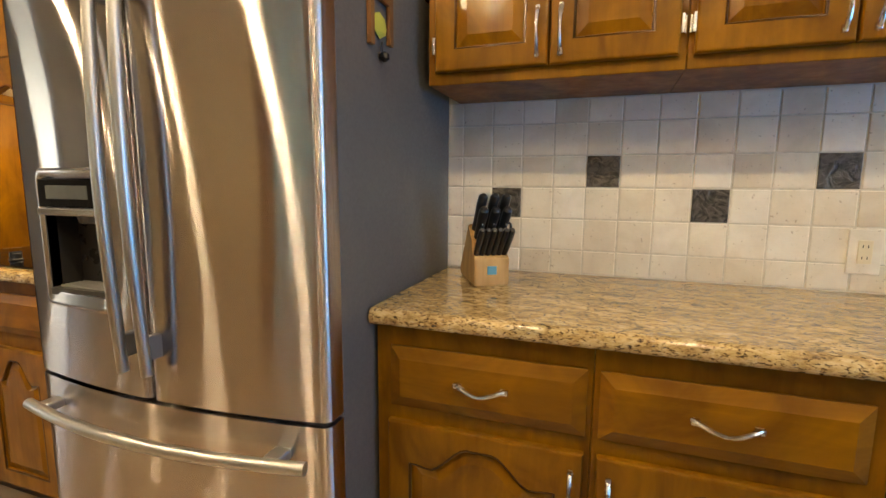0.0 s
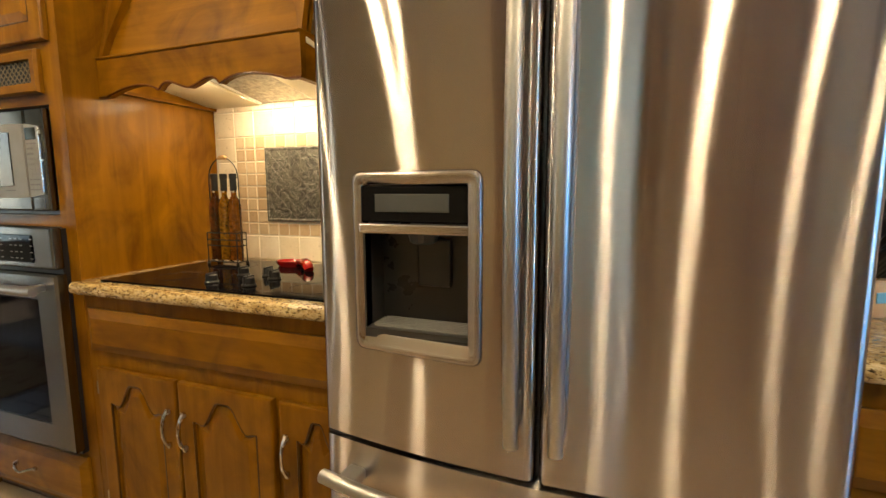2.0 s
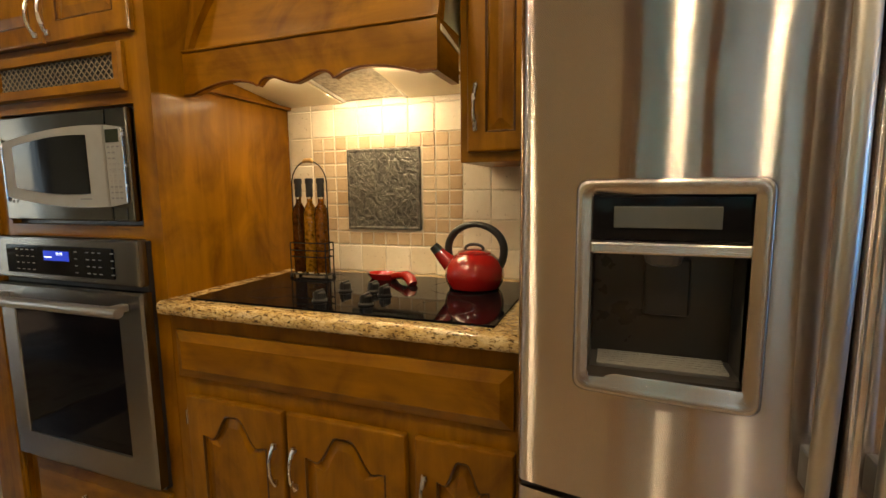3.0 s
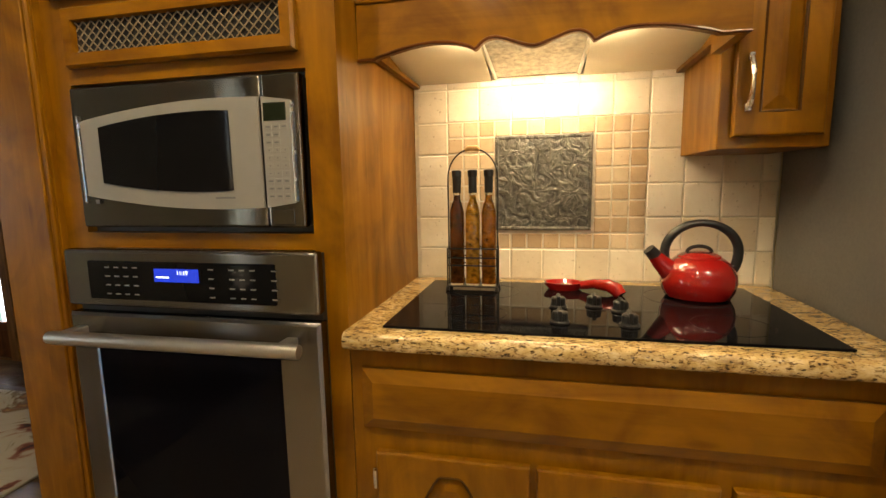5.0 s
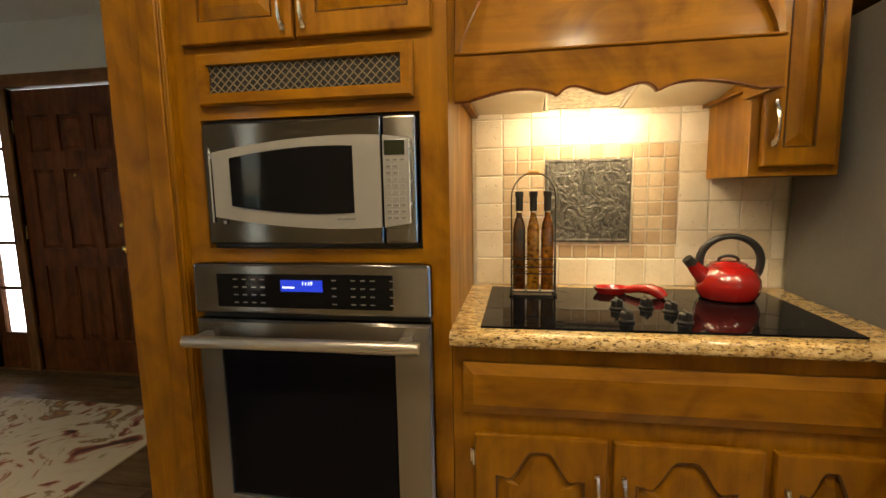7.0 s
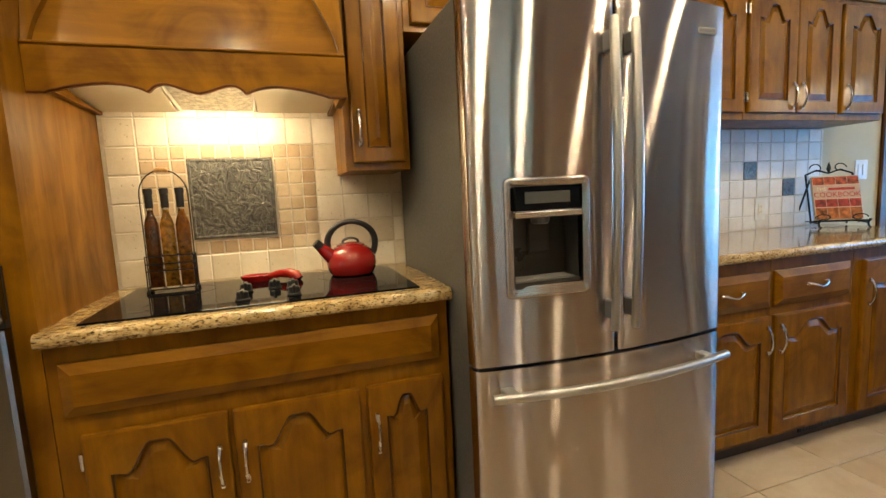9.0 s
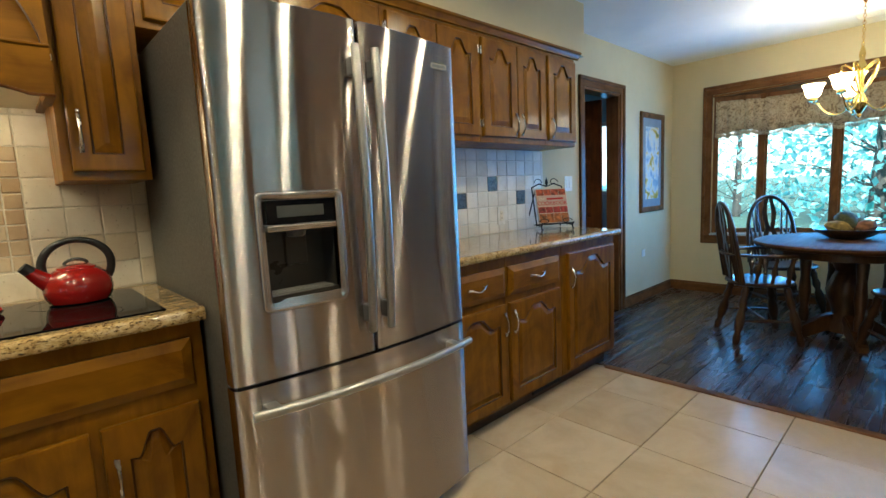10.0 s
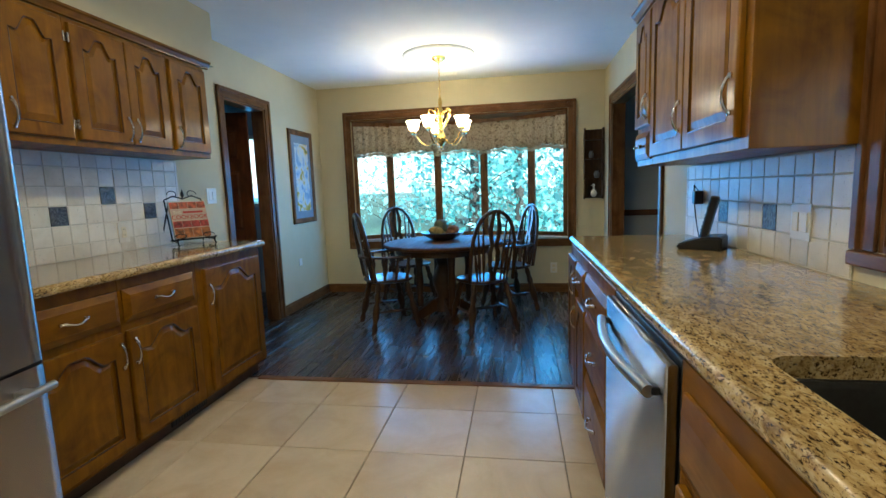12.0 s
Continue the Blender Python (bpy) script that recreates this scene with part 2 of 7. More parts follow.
def box(bm, x0, x1, y0, y1, z0, z1, bev=0.0, seg=2):
    vs = [bm.verts.new((x, y, z)) for x in (x0, x1) for y in (y0, y1) for z in (z0, z1)]
    fs = [bm.faces.new([vs[i] for i in q]) for q in ((0, 1, 3, 2), (4, 6, 7, 5), (0, 4, 5, 1), (2, 3, 7, 6), (0, 2, 6, 4), (1, 5, 7, 3))]
    if bev:
        edges = list({e for f in fs for e in f.edges})
        bmesh.ops.bevel(bm, geom=edges, offset=bev, segments=seg, affect="EDGES", profile=0.5)
    return bm


def boxed(x0, x1, y0, y1, z0, z1, bev=0.0, seg=2):
    return box(bmesh.new(), min(x0, x1), max(x0, x1), min(y0, y1), max(y0, y1), min(z0, z1), max(z0, z1), bev, seg)


def tube(bm, points, radius, n=8, closed=False):
    pts = [Vector(p) for p in points]
    rings = []
    last = None
    count = len(pts)
    for i, p in enumerate(pts):
        a = pts[i - 1] if (i or closed) else p
        c = pts[(i + 1) % count] if (i < count - 1 or closed) else p
        d = (c - a).normalized()
        if last is None:
            side = d.orthogonal().normalized()
        else:
            side = (last - d * last.dot(d)).normalized()
        last = side
        up = d.cross(side)
        r = radius[i] if isinstance(radius, (list, tuple)) else radius
        rings.append([bm.verts.new(p + (side * math.cos(k * 2 * math.pi / n) + up * math.sin(k * 2 * math.pi / n)) * r) for k in range(n)])
    for i in range(count if closed else count - 1):
        a, b = rings[i], rings[(i + 1) % count]
        for k in range(n):
            bm.faces.new((a[k], a[(k + 1) % n], b[(k + 1) % n], b[k]))
    if not closed:
        bm.faces.new(rings[0][::-1])
        bm.faces.new(rings[-1])
    return bm


def lathe(bm, profile, x, y, z, n=24, squash=1.0):
    rings = []
    for r, h in profile:
        rings.append([bm.verts.new((x + max(r, 0.0004) * math.cos(2 * math.pi * k / n), y + max(r, 0.0004) * squash * math.sin(2 * math.pi * k / n), z + h)) for k in range(n)])
    for a, b in zip(rings, rings[1:]):
        for k in range(n):
            bm.faces.new((a[k], a[(k + 1) % n], b[(k + 1) % n], b[k]))
    bm.faces.new(rings[0][::-1])
    bm.faces.new(rings[-1])
    return bm


def rings_mesh(bm, rings, cap_first=False, cap_last=True):
    made = [[bm.verts.new(p) for p in ring] for ring in rings]
    n = len(made[0])
    for a, b in zip(made, made[1:]):
        for k in range(n):
            bm.faces.new((a[k], a[(k + 1) % n], b[(k + 1) % n], b[k]))
    if cap_first:
        bm.faces.new(made[0][::-1])
    if cap_last:
        bm.faces.new(made[-1])
    return bm


def prism(bm, outline, lift):
    """A flat outline (list of world points) given the thickness lift (a vector)."""
    a = [bm.verts.new(p) for p in outline]
    b = [bm.verts.new(Vector(p) + Vector(lift)) for p in outline]
    n = len(a)
    for k in range(n):
        bm.faces.new((a[k], a[(k + 1) % n], b[(k + 1) % n], b[k]))
    bm.faces.new(a[::-1])
    bm.faces.new(b)
    return bm


def arc(n, start=0.0, end=1.0):
    return [start + (end - start) * i / n for i in range(n + 1)]


def turn_part(ob, m):
    ob.matrix_basis = m
    return ob


# ---- cabinet fronts ----
def front_point(u, v, w, y, side):
    return (u, y + side * w, v)


def arch_outline(u0, u1, v0, v1, rise, n_side=3, n_top=24):
    """Points round a panel whose top edge swells into a cathedral arch."""
    pts = [(u0 + (u1 - u0) * i / n_side, v0) for i in range(n_side)]
    pts += [(u1, v0 + (v1 - rise - v0) * i / n_side) for i in range(n_side)]
    for i in range(n_top):
        s = 1 - i / n_top
        a = abs(2 * s - 1)
        g = 0.5 + 0.5 * math.cos(math.pi * min(max(a - 0.16, 0.0) / 0.52, 1.0))
        dip = -0.09 * math.exp(-((a - 0.70) / 0.11) ** 2)
        pts.append((u0 + (u1 - u0) * s, v1 - rise + rise * (g + dip)))
    pts += [(u0, v1 - rise + (v0 - v1 + rise) * i / n_side) for i in range(n_side)]
    return pts


def rect_like(u0, u1, v0, v1, n_side=3, n_top=24):
    pts = [(u0 + (u1 - u0) * i / n_side, v0) for i in range(n_side)]
    pts += [(u1, v0 + (v1 - v0) * i / n_side) for i in range(n_side)]
    pts += [(u1 + (u0 - u1) * i / n_top, v1) for i in range(n_top)]
    pts += [(u0, v1 + (v0 - v1) * i / n_side) for i in range(n_side)]
    return pts


def shrink(pts, d):
    us, vs = [p[0] for p in pts], [p[1] for p in pts]
    cu, cv = (min(us) + max(us)) / 2, (min(vs) + max(vs)) / 2
    hu, hv = (max(us) - min(us)) / 2, (max(vs) - min(vs)) / 2
    return [(cu + (u - cu) * (1 - d / hu), cv + (v - cv) * (1 - d / hv)) for u, v in pts]


def pull(parent, x, z, y, side, upright=True, length=0.11, name="handle"):
    """A bowed nickel pull with a foot at each end."""
    bm = bmesh.new()
    pts, rad = [], []
    for s in arc(12):
        k = (s - 0.5) * length
        out = 0.008 + 0.020 * math.sin(math.pi * s) ** 0.7
        pts.append((x, y + side * out, z + k) if upright else (x + k, y + side * out, z + 0.006 * math.cos(2 * math.pi * s)))
        rad.append(0.0035 + 0.0022 * abs(math.cos(math.pi * s)))
    tube(bm, pts, rad, 8)
    for s in (-0.5, 0.5):
        k = s * length
        if upright:
            box(bm, x - 0.006, x + 0.006, min(y, y + side * 0.012), max(y, y + side * 0.012), z + k - 0.009, z + k + 0.009, 0.003, 2)
        else:
            box(bm, x + k - 0.009, x + k + 0.009, min(y, y + side * 0.012), max(y, y + side * 0.012), z - 0.001, z + 0.012, 0.003, 2)
    return part(name, bm, nickel, parent, "bowed nickel pull", True)


def door_leaf(parent, u0, u1, v0, v1, y, side=-1, rise=0.05, grip=None, mat=None, rail=0.055, thick=0.02, name="door", pull_at=None, hinge_side=None):
    """A framed door with a raised panel; y is the plane of its back, side the way it faces."""
    P = lambda pts, w: [front_point(u, v, w, y, side) for u, v in pts]
    outer = rect_like(u0, u1, v0, v1)
    hole = arch_outline(u0 + rail, u1 - rail, v0 + rail, v1 - rail * 0.72, rise * 1.25) if rise else rect_like(u0 + rail, u1 - rail, v0 + rail, v1 - rail)
    bm = bmesh.new()
    rings_mesh(bm, [P(shrink(outer, 0.0), 0.0), P(outer, thick - 0.006), P(shrink(outer, 0.003), thick - 0.001), P(shrink(outer, 0.008), thick),
                    P(hole, thick), P(shrink(hole, 0.004), thick - 0.003), P(shrink(hole, 0.007), thick - 0.011)], True, False)
    leaf = part(name, bm, mat or maple, parent)
    bm = bmesh.new()
    rings_mesh(bm, [P(shrink(hole, 0.002), thick - 0.012), P(shrink(hole, 0.012), thick - 0.011), P(shrink(hole, 0.034), thick - 0.003), P(shrink(hole, 0.037), thick - 0.002)])
    part("panel", bm, mat or maple, leaf)
    bm = bmesh.new()
    tube(bm, P(shrink(hole, 0.003), thick - 0.0035), 0.0042, 6, True)
    part("moulding", bm, glaze, leaf, "dark glazed moulding", True)
    if grip:
        gx = u1 - 0.026 if grip == "right" else u0 + 0.026
        pull(leaf, gx, pull_at if pull_at is not None else (v0 + v1) / 2, y + side * thick, side)
    if hinge_side:
        hx = u0 - 0.004 if hinge_side == "left" else u1 + 0.004
        for hz in (v0 + 0.07, v1 - 0.07):
            bm = bmesh.new()
            tube(bm, [(hx, y + side * 0.014, hz - 0.022), (hx, y + side * 0.014, hz + 0.022)], 0.0045, 8)
            box(bm, hx - 0.009, hx + 0.009, min(y + side * 0.002, y + side * 0.006), max(y + side * 0.002, y + side * 0.006), hz - 0.02, hz + 0.02)
            part("hinge", bm, nickel, leaf)
    return leaf


def drawer_front(parent, u0, u1, v0, v1, y, side=-1, mat=None, grip=True, thick=0.022, name="drawer", bevel=0.026):
    P = lambda pts, w: [front_point(u, v, w, y, side) for u, v in pts]
    outer = rect_like(u0, u1, v0, v1, 2, 4)
    bm = bmesh.new()
    rings_mesh(bm, [P(outer, 0), P(outer, thick * 0.38), P(shrink(outer, 0.003), thick * 0.45), P(shrink(outer, bevel), thick * 0.93), P(shrink(outer, bevel + 0.003), thick)], True)
    d = part(name, bm, mat or maple_x, parent)
    if grip:
        pull(d, (u0 + u1) / 2, (v0 + v1) / 2, y + side * thick, side, False)
    return d


def carcass(parent, x0, x1, y_face, y_wall, z0, z1, toe=0.0, name="body"):
    """Cabinet box with a face frame; the toe space is set back."""
    bm = bmesh.new()
    s = 1 if y_wall > y_face else -1
    a, b = sorted((y_face, y_wall))
    box(bm, x0, x1, a, b, z0 + toe, z1, 0.002, 1)
    body = part(name, bm, maple, parent)
    if toe:
        a, b = sorted((y_face + s * 0.07, y_wall))
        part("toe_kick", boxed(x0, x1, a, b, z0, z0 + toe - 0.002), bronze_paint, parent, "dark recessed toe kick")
    return body

# ---- structure ----
CEIL = 2.49
BACK, RIGHT, FAR = 1.605, -1.75, 3.76


def panel_wall(name, axis, at, thick, a0, a1, z0, z1, holes, mat, label):
    """A wall with rectangular openings: holes are (a0, a1, z0, z1) along its length."""
    bm = bmesh.new()
    cuts = sorted({a0, a1, *[h[0] for h in holes], *[h[1] for h in holes]})
    for c0, c1 in zip(cuts, cuts[1:]):
        spans = [(z0, z1)]
        for h in holes:
            if h[0] < c1 - 1e-6 and h[1] > c0 + 1e-6:
                spans = [(lo, hi) for s in spans for lo, hi in ((s[0], min(s[1], h[2])), (max(s[0], h[3]), s[1])) if hi - lo > 1e-4]
        for lo, hi in spans:
            if axis == "y":
                box(bm, c0, c1, min(at, at + thick), max(at, at + thick), lo, hi)
            else:
                box(bm, min(at, at + thick), max(at, at + thick), c0, c1, lo, hi)
    return structure(name, bm, mat, label, "wall")


panel_wall("wall_north", "y", BACK, 0.12, -3.46, FAR + 0.12, 0, CEIL, [(1.86, 2.50, -0.01, 2.06)], wall_paint, "pale yellow painted kitchen and dining wall with a doorway")
panel_wall("wall_south", "y", RIGHT, -0.12, -7.6, FAR + 0.12, 0, CEIL, [(1.66, 3.32, -0.01, 2.06), (-1.75, -0.335, 1.03, 2.06), (-4.88, -4.62, 0.3, 2.06)], wall_paint, "pale yellow painted wall with sink window and wide opening")
panel_wall("wall_east", "x", FAR, 0.12, RIGHT, BACK, 0, CEIL, [(-1.353, 1.195, 0.637, 2.106)], wall_paint, "pale yellow painted wall round the bow window")
panel_wall("wall_entry", "y", 2.64, 0.12, -7.6, -3.30, 0, CEIL, [(-5.87, -4.95, -0.01, 2.06), (-6.26, -5.95, -0.01, 2.06)], grey_paint, "pale grey painted entry wall round the front door")
panel_wall("wall_entry_side", "x", -3.42, 0.12, BACK + 0.12, 2.64, 0, CEIL, [], grey_paint, "pale grey painted side wall of the entry")
# the opening in the west wall is made up, to bring light into the entry
panel_wall("wall_west", "x", -7.6, -0.12, RIGHT, 2.76, 0, CEIL, [(-1.65, -0.85, 0.6, 2.06)], grey_paint, "pale grey painted far wall of the entry")
panel_wall("wall_side_room", "x", FAR, 0.12, -4.6, RIGHT - 0.12, 0, CEIL, [], grey_paint, "pale grey painted wall of the next room")
panel_wall("wall_side_room_back", "y", -4.6, -0.12, 0.6, FAR + 0.12, 0, CEIL, [], grey_paint, "pale grey painted back wall of the next room")
panel_wall("wall_side_room_near", "x", 0.6, -0.12, -4.6, RIGHT - 0.12, 0, CEIL, [], grey_paint, "pale grey painted partition wall")
panel_wall("wall_back_room", "y", 3.2, 0.12, 1.0, FAR + 0.12, 0, CEIL, [], grey_paint, "pale grey painted wall of the room behind the doorway")
panel_wall("wall_back_room_west", "x", 1.0, -0.12, BACK + 0.12, 3.32, 0, CEIL, [], grey_paint, "pale grey painted wall of the room behind the doorway")
panel_wall("wall_back_room_east", "x", FAR, 0.12, BACK + 0.12, 3.2, 0, CEIL, [(2.2, 3.0, 1.1, 2.0)], grey_paint, "pale grey painted wall of the room behind the doorway")

structure("ceiling", boxed(-7.72, FAR + 0.12, -4.72, 3.32, CEIL, CEIL + 0.15), ceiling_paint, "flat white painted ceiling", "ceiling")
structure("floor_base", boxed(-7.72, FAR + 0.12, -4.72, 3.32, -0.25, -0.012), floor_grout, "grouted bed under the floor tiles and planks", "floor")
structure("soffit_north", boxed(-2.49, 1.30, 1.275, BACK - 0.002, 2.135, CEIL - 0.002), wall_paint, "pale yellow soffit above the wall cabinets", "soffit")
structure("soffit_tower", boxed(-3.46, -2.492, 0.99, BACK - 0.002, 2.135, CEIL - 0.002), wall_paint, "pale yellow soffit above the oven cabinet", "soffit")
structure("soffit_south", boxed(-0.27, 1.04, RIGHT + 0.002, -1.435, 2.135, CEIL - 0.002), wall_paint, "pale yellow soffit above the wall cabinets", "soffit")


def casing(name, axis, at, out, a0, a1, z_top, mats, width=0.085, label="stained wood door casing", z0=0.0):
    """Two legs and a head round an opening, standing out from the wall."""
    t = thing(name, *((a0, at, 0) if axis == "y" else (at, a0, 0)), label, "door casing", "", "structure")
    for s, (b0, b1, c0, c1, m) in {"leg": (a0 - width, a0, z0, z_top, mats[0]), "leg2": (a1, a1 + width, z0, z_top, mats[0]), "head": (a0 - width, a1 + width, z_top, z_top + width, mats[1])}.items():
        bm = bmesh.new()
        lo, hi = sorted((at, at + out))
        lo2, hi2 = sorted((at, at + out * 0.55))
        w3 = width * 0.36
        if axis == "y":
            box(bm, b0, b1, lo2, hi2, c0, c1, 0.003, 1)
            if s == "head":
                box(bm, b0, b1, lo, hi, c1 - w3, c1, 0.004, 2)
            else:
                e = (b0, b0 + w3) if s == "leg" else (b1 - w3, b1)
                box(bm, e[0], e[1], lo, hi, c0, c1 + width * 0.99, 0.004, 2)
        else:
            box(bm, lo2, hi2, b0, b1, c0, c1, 0.003, 1)
            if s == "head":
                box(bm, lo, hi, b0, b1, c1 - w3, c1, 0.004, 2)
            else:
                e = (b0, b0 + w3) if s == "leg" else (b1 - w3, b1)
                box(bm, lo, hi, e[0], e[1], c0, c1 + width * 0.99, 0.004, 2)
        part("head" if s == "head" else "leg", bm, m, t)
    return t


def jamb(name, axis, at, depth, a0, a1, z0, z1, mats, sill=False, label="stained wood door jamb"):
    t = thing(name, *((a0, at, z0) if axis == "y" else (at, a0, z0)), label, "jamb", "", "structure")
    lo, hi = sorted((at, at + depth))
    k = 0.018
    pieces = [("side", a0, a0 + k, z0, z1, mats[0]), ("side", a1 - k, a1, z0, z1, mats[0]), ("head", a0 + k, a1 - k, z1 - k, z1, mats[1])]
    if sill:
        pieces.append(("sill", a0 + k, a1 - k, z0, z0 + k, mats[1]))
    for n, b0, b1, c0, c1, m in pieces:
        bm = boxed(b0, b1, lo, hi, c0, c1) if axis == "y" else boxed(lo, hi, b0, b1, c0, c1)
        part(n, bm, m, t)
    return t


casing("door_casing_north", "y", BACK, -0.024, 1.86, 2.50, 2.06, (trim_wood, trim_wood_x))
jamb("door_jamb_north", "y", BACK - 0.001, 0.122, 1.86, 2.50, 0, 2.06, (trim_wood, trim_wood_x))
casing("door_casing_south", "y", RIGHT, 0.024, 1.66, 3.32, 2.06, (trim_wood, trim_wood_x))
jamb("door_jamb_south", "y", RIGHT + 0.001, -0.122, 1.66, 3.32, 0, 2.06, (trim_wood, trim_wood_x))


def baseboard(name, x0, x1, y0, y1):
    bm = bmesh.new()
    box(bm, x0, x1, y0, y1, 0, 0.085, 0.002, 1)
    if abs(x1 - x0) > abs(y1 - y0):
        s = 0.006 if y0 > 0 else 0.0
        box(bm, x0, x1, y0 + s, y1 - 0.006 + s, 0.085, 0.105, 0.004, 2)
    else:
        box(bm, x0 + 0.006, x1, y0, y1, 0.085, 0.105, 0.004, 2)
    structure(name, bm, trim_wood_x if abs(x1 - x0) > abs(y1 - y0) else trim_wood_y, "stained wood baseboard along the wall", "baseboard")


baseboard("baseboard_north", 2.586, FAR - 0.018, BACK - 0.016, BACK)
baseboard("baseboard_east", FAR - 0.016, FAR, RIGHT, BACK)
baseboard("baseboard_south", 3.41, FAR - 0.018, RIGHT, RIGHT + 0.016)
baseboard("baseboard_entry", -4.9, -3.42, 2.624, 2.64)
structure("threshold", boxed(1.045, 1.095, -1.11, 1.0, -0.012, 0.008, 0.004), trim_wood_y, "dark wood threshold between tiles and planks", "threshold")
structure("chair_rail", boxed(FAR - 0.022, FAR, -4.6, RIGHT - 0.122, 0.88, 0.945, 0.008), trim_wood_y, "stained wood chair rail in the next room", "chair rail")

# ---- lamps of the house ----
WARM = (1.0, 0.84, 0.55)
CHAND = 1.35


def recessed_light(x, y, watts):
    t = thing("recessed_light", x, y, CEIL, "white recessed ceiling light, switched on", "ceiling light", "recessed kitchen lights")
    bm = bmesh.new()
    lathe(bm, [(0.095, -0.002), (0.095, -0.008), (0.085, -0.010), (0.072, -0.004), (0.072, -0.002)], x, y, CEIL, 24)
    part("trim_ring", bm, white_plastic, t)
    bm = bmesh.new()
    lathe(bm, [(0.070, -0.0045), (0.070, -0.0035)], x, y, CEIL, 20)
    part("lens", bm, lens_glow, t, "glowing lens")
    d = bpy.data.lights.new("can_lamp", "SPOT")
    d.energy, d.color, d.shadow_soft_size, d.spot_size, d.spot_blend = watts, WARM, 0.04, radians(170), 0.3
    lamp = new("can_lamp", d)
    lamp.matrix_world = look((x, y, CEIL - 0.03), (x, y, 0))


lens_glow = plain("lamp_lens", (0.8, 0.8, 0.8), 0.4, 0, 0.02, 5, 0, 0, (WARM, 6.0))
# (0.5, -0.65) is an unseen can added to brighten the south cabinets and granite
for cx, cy in ((-2.9, 0.20), (-2.05, 0.20), (-1.2, 0.10), (-0.35, 0.10), (0.5, 0.10), (-2.4, -0.65), (-0.75, -0.65), (0.5, -0.65)):
    recessed_light(cx, cy, (3.6 if cy > 0 else 2.6) if cx > 0 else (6.8 if cy > 0 else 3.0))

# ---- north run: base cabinets ----
FACE = 1.007
DOOR = FACE - 0.002


def base_unit(x0, x1, label, face=FACE, wall=BACK - 0.003, top=0.893):
    t = thing("base_cabinet", (x0 + x1) / 2, (face + wall) / 2, 0, label, "cabinet", "base cabinets")
    carcass(t, x0, x1, face, wall, 0, top, 0.095)
    return t


u = base_unit(-0.487, 0.029, "honey-stained maple base cabinet with drawer and arched door")
drawer_front(u, -0.445, 0.017, 0.69, 0.842, DOOR)
door_leaf(u, -0.45, 0.016, 0.12, 0.652, DOOR, grip="right", pull_at=0.55)
u = base_unit(0.030, 0.546, "honey-stained maple base cabinet with drawer and arched door")
drawer_front(u, 0.043, 0.512, 0.69, 0.842, DOOR)
door_leaf(u, 0.043, 0.512, 0.12, 0.652, DOOR, grip="left", pull_at=0.55)
vent = part("toe_vent", boxed(0.33, 0.62, FACE + 0.062, FACE + 0.071, 0.025, 0.082, 0.003), iron, u, "dark metal toe-kick vent")
for k in range(13):
    part("vent_slat", boxed(0.342 + k * 0.021, 0.352 + k * 0.021, FACE + 0.058, FACE + 0.063, 0.033, 0.074), black_plastic, vent)
u = base_unit(0.547, 1.192, "honey-stained maple base cabinet with one tall arched door")
door_leaf(u, 0.60, 1.165, 0.12, 0.842, DOOR, grip="left", pull_at=0.69, rise=0.06)
u = base_unit(-2.488, -1.412, "honey-stained maple cooktop cabinet with three arched doors")
drawer_front(u, -2.458, -1.447, 0.706, 0.848, DOOR, grip=False, name="false_front")
door_leaf(u, -2.428, -2.082, 0.12, 0.652, DOOR, grip="right", pull_at=0.50, rise=0.06, hinge_side="left")
door_leaf(u, -2.068, -1.712, 0.12, 0.652, DOOR, grip="left", pull_at=0.50, rise=0.06)
door_leaf(u, -1.688, -1.443, 0.12, 0.652, DOOR, grip="left", pull_at=0.50, rise=0.05)


